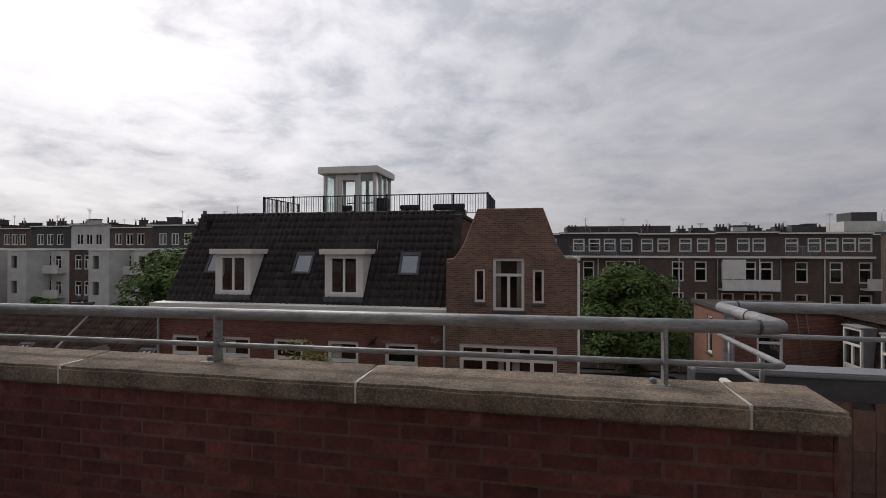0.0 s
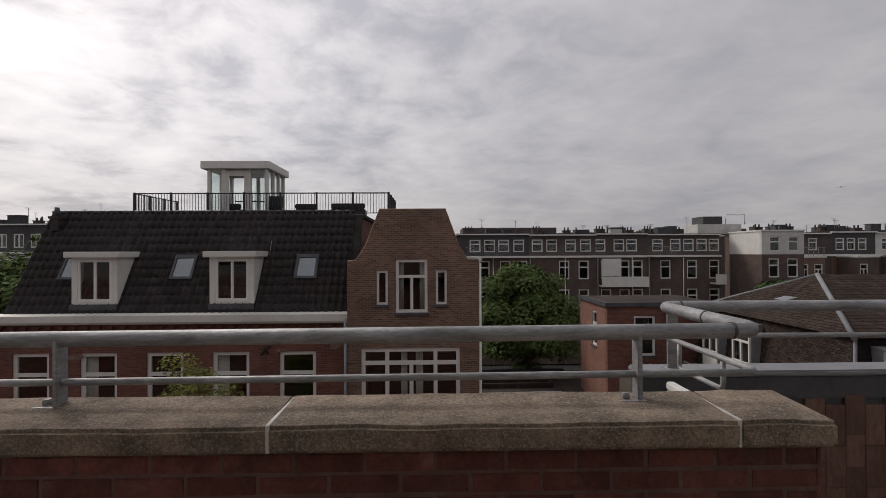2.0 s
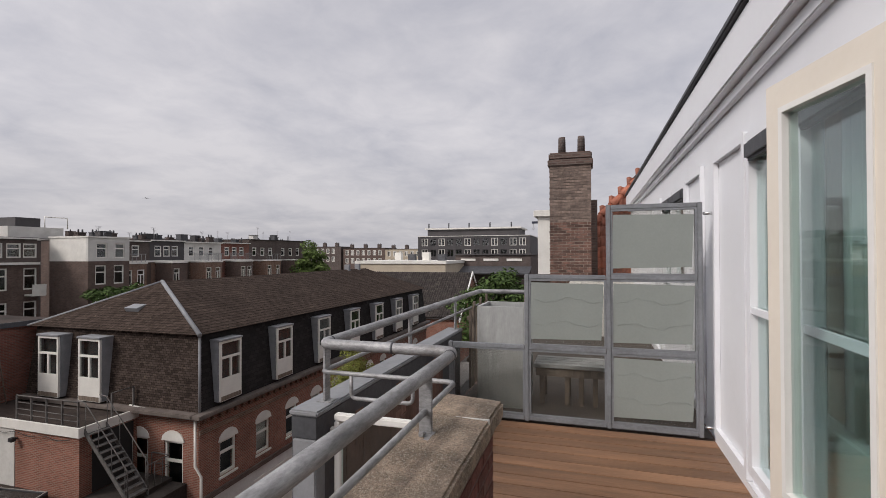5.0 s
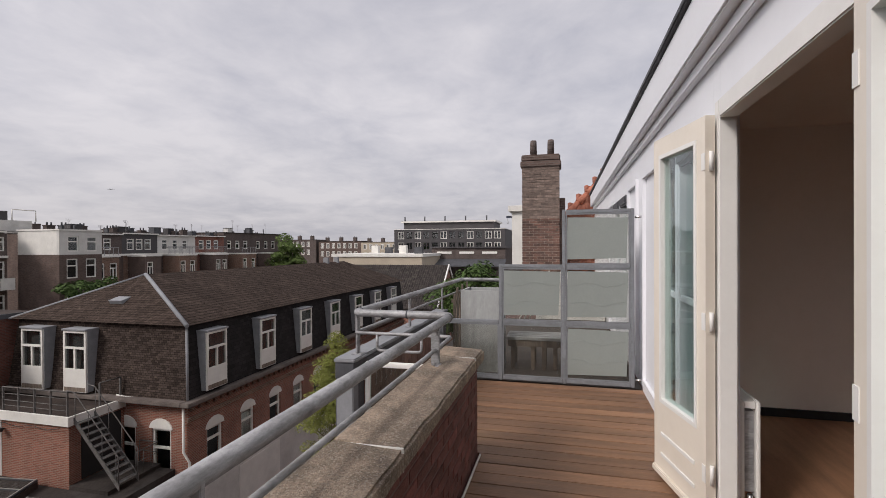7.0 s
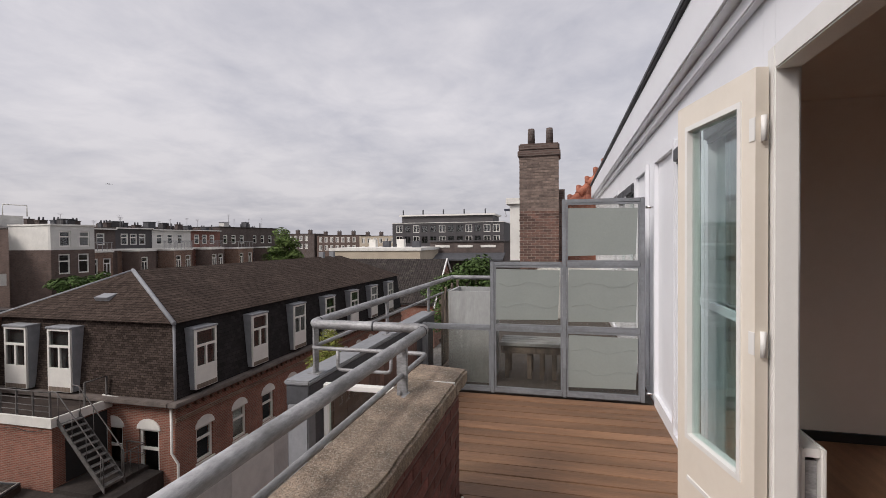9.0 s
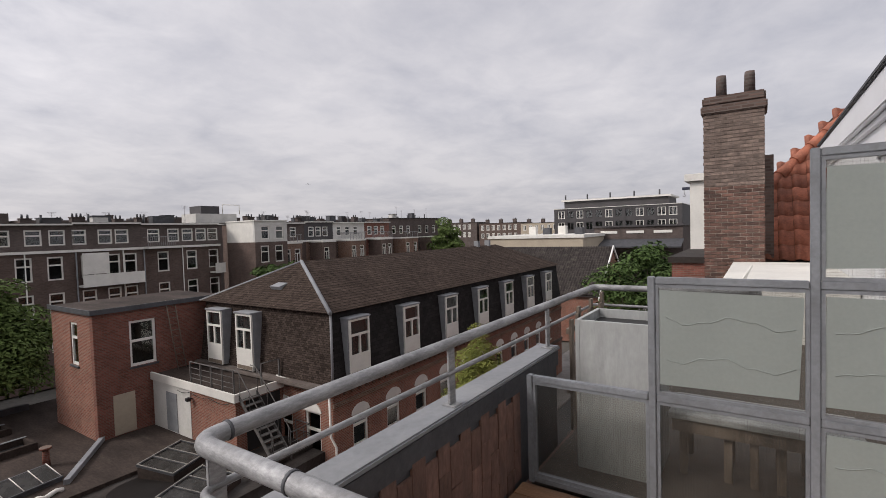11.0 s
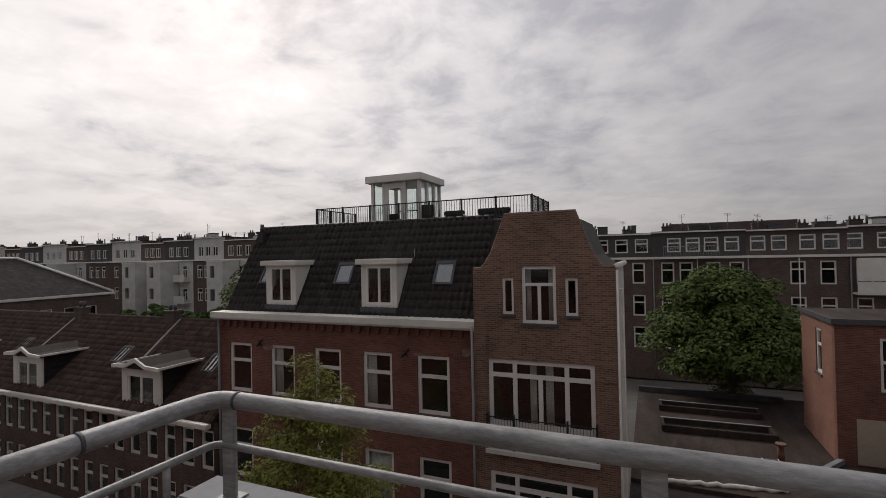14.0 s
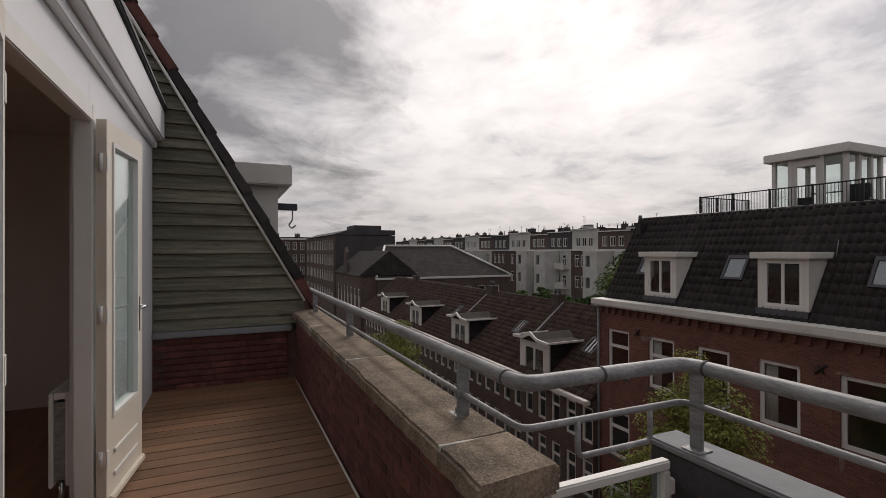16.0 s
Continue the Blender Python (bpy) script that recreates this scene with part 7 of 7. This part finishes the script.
for i in range(9):
    a = Vector((13.64, 0.93, 2.24)) + Vector((0.216, -0.285, 0.30)) * i
    part("hip_tile", tube(bmesh.new(), [a, a + Vector((0.24, -0.31, 0.33))], 0.13, 8, 0.10), REDTILE, rs)
part("abutment", box(bmesh.new(), 12.61, 18, 0.96, 1.2, -0.3, 0.85), PLASTER, rs)
ls = thing("dark_tiled_roof", "dark pantile roof slope of the next house", "roof", kind="structure")
part("roof_board", prism(bmesh.new(), [(1.62, 0.62), (-2.6, 7.94), (-2.8, 7.8), (1.4, 0.5)], "x", -16.0, -2.76), DARKFELT, ls)
tile_slope(ls, (-2.62, 1.66, 0.66), (-1, 0, 0), UPS, 13.0, 8.0, 0.26, 0.36, PANTILE, PANTILE2, lift=0.05)
verge_me = mesh_of(box(bmesh.new(), -0.03, 0.05, 0, 0.40, -0.03, 0.07, 0.01), PANTILE, "verge_tile")
OLDRED = surface("sooty_red_tile", (0.13, 0.045, 0.033), 0.7, var=0.3, scale=5, fine=30, bump=0.2)
verge_red = mesh_of(box(bmesh.new(), -0.03, 0.05, 0, 0.40, -0.03, 0.07, 0.01), OLDRED, "verge_tile")
basis = Matrix((Vector((-1, 0, 0)), UPS, Vector((-1, 0, 0)).cross(UPS))).transposed().to_4x4()
for i in range(20):
    a = Vector((-2.62, 1.62, 0.78)) + UPS * (0.36 * i)
    hang("verge_tile", verge_red if i in (0, 8, 9) else verge_me, ls, Matrix.Translation(a) @ basis @ pose(0, 0, 0, -3))
part("lead_strip", tube(bmesh.new(), [(-2.60, 1.50, 0.86), (-2.60, -0.35, 4.07)], 0.016, 6), FARWHITE, ls, "pale lead strip under the tiles")

# hoist dormers
def hoist_dormer(x, y0, y1, z0, z1, m_label):
    d = thing("hoist_dormer", m_label, "dormer", m=pose(x, 0, 0))
    part("body", box(bmesh.new(), -1.9, 0, y0, y1, z0, z1 - 0.33), FARWHITE, d)
    part("roof_slab", box(bmesh.new(), -2.1, 0.18, y0, y1 + 0.2, z1 - 0.327, z1, 0.02), FARWHITE, d)
    part("hoist_beam", box(bmesh.new(), -1.05, -0.93, y1 + 0.003, y1 + 0.42, z1 - 0.62, z1 - 0.50, 0.01), NAVY, d, "dark blue hoist beam")
    part("hook", tube(bmesh.new(), rounded([(-0.99, y1 + 0.34, z1 - 0.62), (-0.99, y1 + 0.34, z1 - 0.80), (-0.99, y1 + 0.27, z1 - 0.88), (-0.99, y1 + 0.33, z1 - 0.95), (-0.99, y1 + 0.40, z1 - 0.88)], 0.04, 4), 0.014, 6), STEEL, d, "steel hoist hook")
    return d


hoist_dormer(-5.0, -1.5, 1.43, 0.8, 2.78, "white box dormer with a hoist beam and hook")
hoist_dormer(27.0, 1.2, 3.6, 0.402, 3.75, "white box dormer with a hoist beam and hook")

# ---- boarded side wall ----
sw = thing("wall_side", "weathered board wall on a low brick base", "wall", kind="structure")
part("backing", prism(bmesh.new(), [(-0.1, -0.03), (1.62, -0.03), (1.62, 0.70), (-0.30, 4.0), (-0.5, 4.0)], "x", -2.75, -2.655), MORTAR, sw)
part("ledge", box(bmesh.new(), -2.654, -2.56, 0.0, 1.36, 0.535, 0.60, 0.012), ZINC, sw, "grey weathered ledge")
zb = 0.605
while zb < 3.75:
    hgt = 0.122 + 0.02 * math.sin(zb * 37)
    ya, yb = 1.50 - (zb - 0.86) / 1.735, 1.50 - (zb + hgt - 0.86) / 1.735
    ya, yb = min(ya, 1.52), min(yb, 1.52)
    lo = -0.02 if zb < 2.5 else 0.10
    lo = min(lo, yb - 0.06) if zb < 2.9 else -0.4
    pts = [(-2.618, lo, zb), (-2.618 - 0.006 * math.sin(zb * 19), ya, zb + 0.01 * math.sin(zb * 23)), (-2.647, yb, zb + hgt), (-2.647, lo, zb + hgt), (-2.652, lo, zb), (-2.652, ya, zb), (-2.652, yb, zb + hgt), (-2.652, lo, zb + hgt)]
    part("board", solid(bmesh.new(), pts, [(0, 1, 2, 3), (7, 6, 5, 4), (0, 4, 5, 1), (1, 5, 6, 2), (2, 6, 7, 3), (3, 7, 4, 0)]), BOARD, sw)
    zb += hgt + 0.008

# ---- stone-capped brick parapet ----
pp = thing("wall_parapet", "red brick parapet with stone coping", "wall", kind="structure")
part("core", box(bmesh.new(), -2.65, 1.765, 1.4095, 1.615, -0.31, 0.662), MORTAR, pp)
part("joint_strip", tube(bmesh.new(), [(-2.6, 1.385, 0.012), (1.75, 1.385, 0.012)], 0.008, 6), FARWHITE, pp, "pale sealant strip at the deck edge")
joints = (-2.66, -1.395, 0.052, 1.497, 1.80)
for a, b in zip(joints, joints[1:]):
    bm = prism(bmesh.new(), [(1.364, 0.665), (1.364, 0.747), (1.655, 0.763), (1.655, 0.665)], "x", a + 0.006, b - 0.006)
    bmesh.ops.subdivide_edges(bm, edges=[e for e in bm.edges if abs(e.verts[0].co.x - e.verts[1].co.x) > 0.2], cuts=14)
    for v in bm.verts:
        n1 = noise.noise(v.co * 9)
        if v.co.z > 0.7:
            v.co.z += 0.006 * n1
        if v.co.y < 1.4:
            v.co.y += 0.010 * noise.noise(v.co * 13)
    bmesh.ops.bevel(bm, geom=[e for e in bm.edges if abs(e.verts[0].co.x - e.verts[1].co.x) > 0.01 and e.calc_face_angle(0) > 0.5], offset=0.012, segments=2, affect="EDGES")
    part("coping_stone", bm, STONE, pp, "worn pebbly coping stone")
for j in joints[1:-1]:
    part("mortar_joint", box(bmesh.new(), j - 0.005, j + 0.005, 1.368, 1.65, 0.668, 0.753), FARWHITE, pp, "pale mortar joint")

# small pieces of the setting: bricks, deck planks, cladding tiles
bw, bh, jt = 0.2103, 0.058, 0.010
brick_me = mesh_of(box(bmesh.new(), 0, bw, 0, 0.02, 0, bh, 0.003), BRICK, "brick")
half_me = mesh_of(box(bmesh.new(), 0, bw / 2 - jt / 2, 0, 0.02, 0, bh, 0.004), BRICK, "brick")
rnd = random.Random(17)
for r in range(10):
    z = -0.02 + r * (bh + jt)
    x = -2.63 + (-(bw + jt) / 2 if r % 2 else 0)
    while x < 1.76:
        if x + bw > 1.775:
            if x + bw / 2 < 1.775:
                hang("brick", half_me, pp, pose(x, 1.4065 + rnd.uniform(-0.001, 0.001), z))
            break
        if x >= -2.64:
            hang("brick", brick_me, pp, pose(x, 1.4065 + rnd.uniform(-0.0015, 0.001), z, rnd.uniform(-0.3, 0.3)))
        x += bw + jt
    hang("brick", half_me, pp, pose(1.785, 1.412 if r % 2 else 1.50, z, 0, 0, 90))
    hang("brick", half_me, pp, pose(1.785, 1.515 if r % 2 else 1.41, z, 0, 0, 90))
for r in range(8):
    z = -0.01 + r * (bh + jt)
    y = 0.0 + (-(bw + jt) / 2 if r % 2 else 0)
    while y < 1.3:
        if y >= -0.01:
            hang("brick", brick_me if y + bw < 1.39 else half_me, sw, pose(-2.642, y + bw if y + bw < 1.39 else y + bw / 2, z, 0, 0, -90) @ pose(0, 0, 0))
        y += bw + jt
brick_c = mesh_of(box(bmesh.new(), 0, 0.193, 0, 0.02, 0, 0.058, 0.005), BRICK_CHIM, "brick")
half_c = mesh_of(box(bmesh.new(), 0, 0.092, 0, 0.02, 0, 0.058, 0.005), BRICK_CHIM, "brick")
brick_l = mesh_of(box(bmesh.new(), 0, 0.193, 0, 0.02, 0, 0.058, 0.005), BRICK_CHIMLOW, "brick")
half_l = mesh_of(box(bmesh.new(), 0, 0.092, 0, 0.02, 0, 0.058, 0.005), BRICK_CHIMLOW, "brick")
for r in range(56):
    z = 0.05 + r * 0.0705
    y = 0.0
    k = 0
    while y < CW - 0.05:
        first = r % 2 and k == 0
        wdt = 0.092 if first or y + 0.193 > CW else 0.193
        whole, half = (brick_l, half_l) if r < 36 else (brick_c, half_c)
        hang("brick", half if wdt < 0.1 else whole, ch, pose(rnd.uniform(-0.006, 0.004), y + wdt, z, 0, 0, -90))
        y += wdt + 0.011
        k += 1
    for k in range(3):
        hang("brick", brick_l if r < 36 else brick_c, ch, pose(0.02 + k * 0.205 + (0.1 if r % 2 else 0), CW + rnd.uniform(-0.004, 0.005) - 0.012, z, 0, 0, 0)) if r % 1 == 0 and r > 8 else None

dk = thing("floor_terrace", "oiled hardwood deck boards on the roof terrace", "floor", kind="structure")
plank_a = mesh_of(box(bmesh.new(), 0, 0.138, 0.002, 1.392, -0.026, 0.0, 0.003), DECK, "plank")
plank_b = mesh_of(box(bmesh.new(), 0, 0.138, 0.002, 2.235, -0.026, 0.0, 0.003), DECK, "plank")
x = -2.64
while x < 3.58:
    hang("plank", plank_a if x < 1.79 else plank_b, dk, pose(x, 0, rnd.uniform(-0.0015, 0.0015)))
    x += 0.1435
tile_me = mesh_of(box(bmesh.new(), 0, 0.1005, 0, 0.014, 0, 0.2045, 0.002), CLADTILE, "cladding_tile")
for i in range(19):
    for k in range(3):
        z = -0.02 + k * 0.206 - (0.1 if i % 2 else 0)
        hang("cladding_tile", tile_me, zp, pose(1.80 + i * 0.102, 2.272 + rnd.uniform(-0.003, 0.003), min(z, 0.345), 0, 0, 0))

pn = thing("aeroplane", "tiny distant aeroplane in the overcast sky", "aeroplane", m=pose(1640, 1885, 255, 0, 0, 35))
part("fuselage", tube(bmesh.new(), [(-16, 0, 0), (-13, 0, 0), (10, 0, 0), (16, 0, 0.8)], 1.9, 8, 0.6), SLATE, pn)
part("wing", prism(bmesh.new(), [(2, -15), (-3, 0), (2, 15), (4, 15), (3, 0), (4, -15)], "z", -0.4, 0), SLATE, pn)
part("tail_fin", prism(bmesh.new(), [(11, 0), (15, 5), (17, 5), (15, 0)], "y", -0.2, 0.2), SLATE, pn)
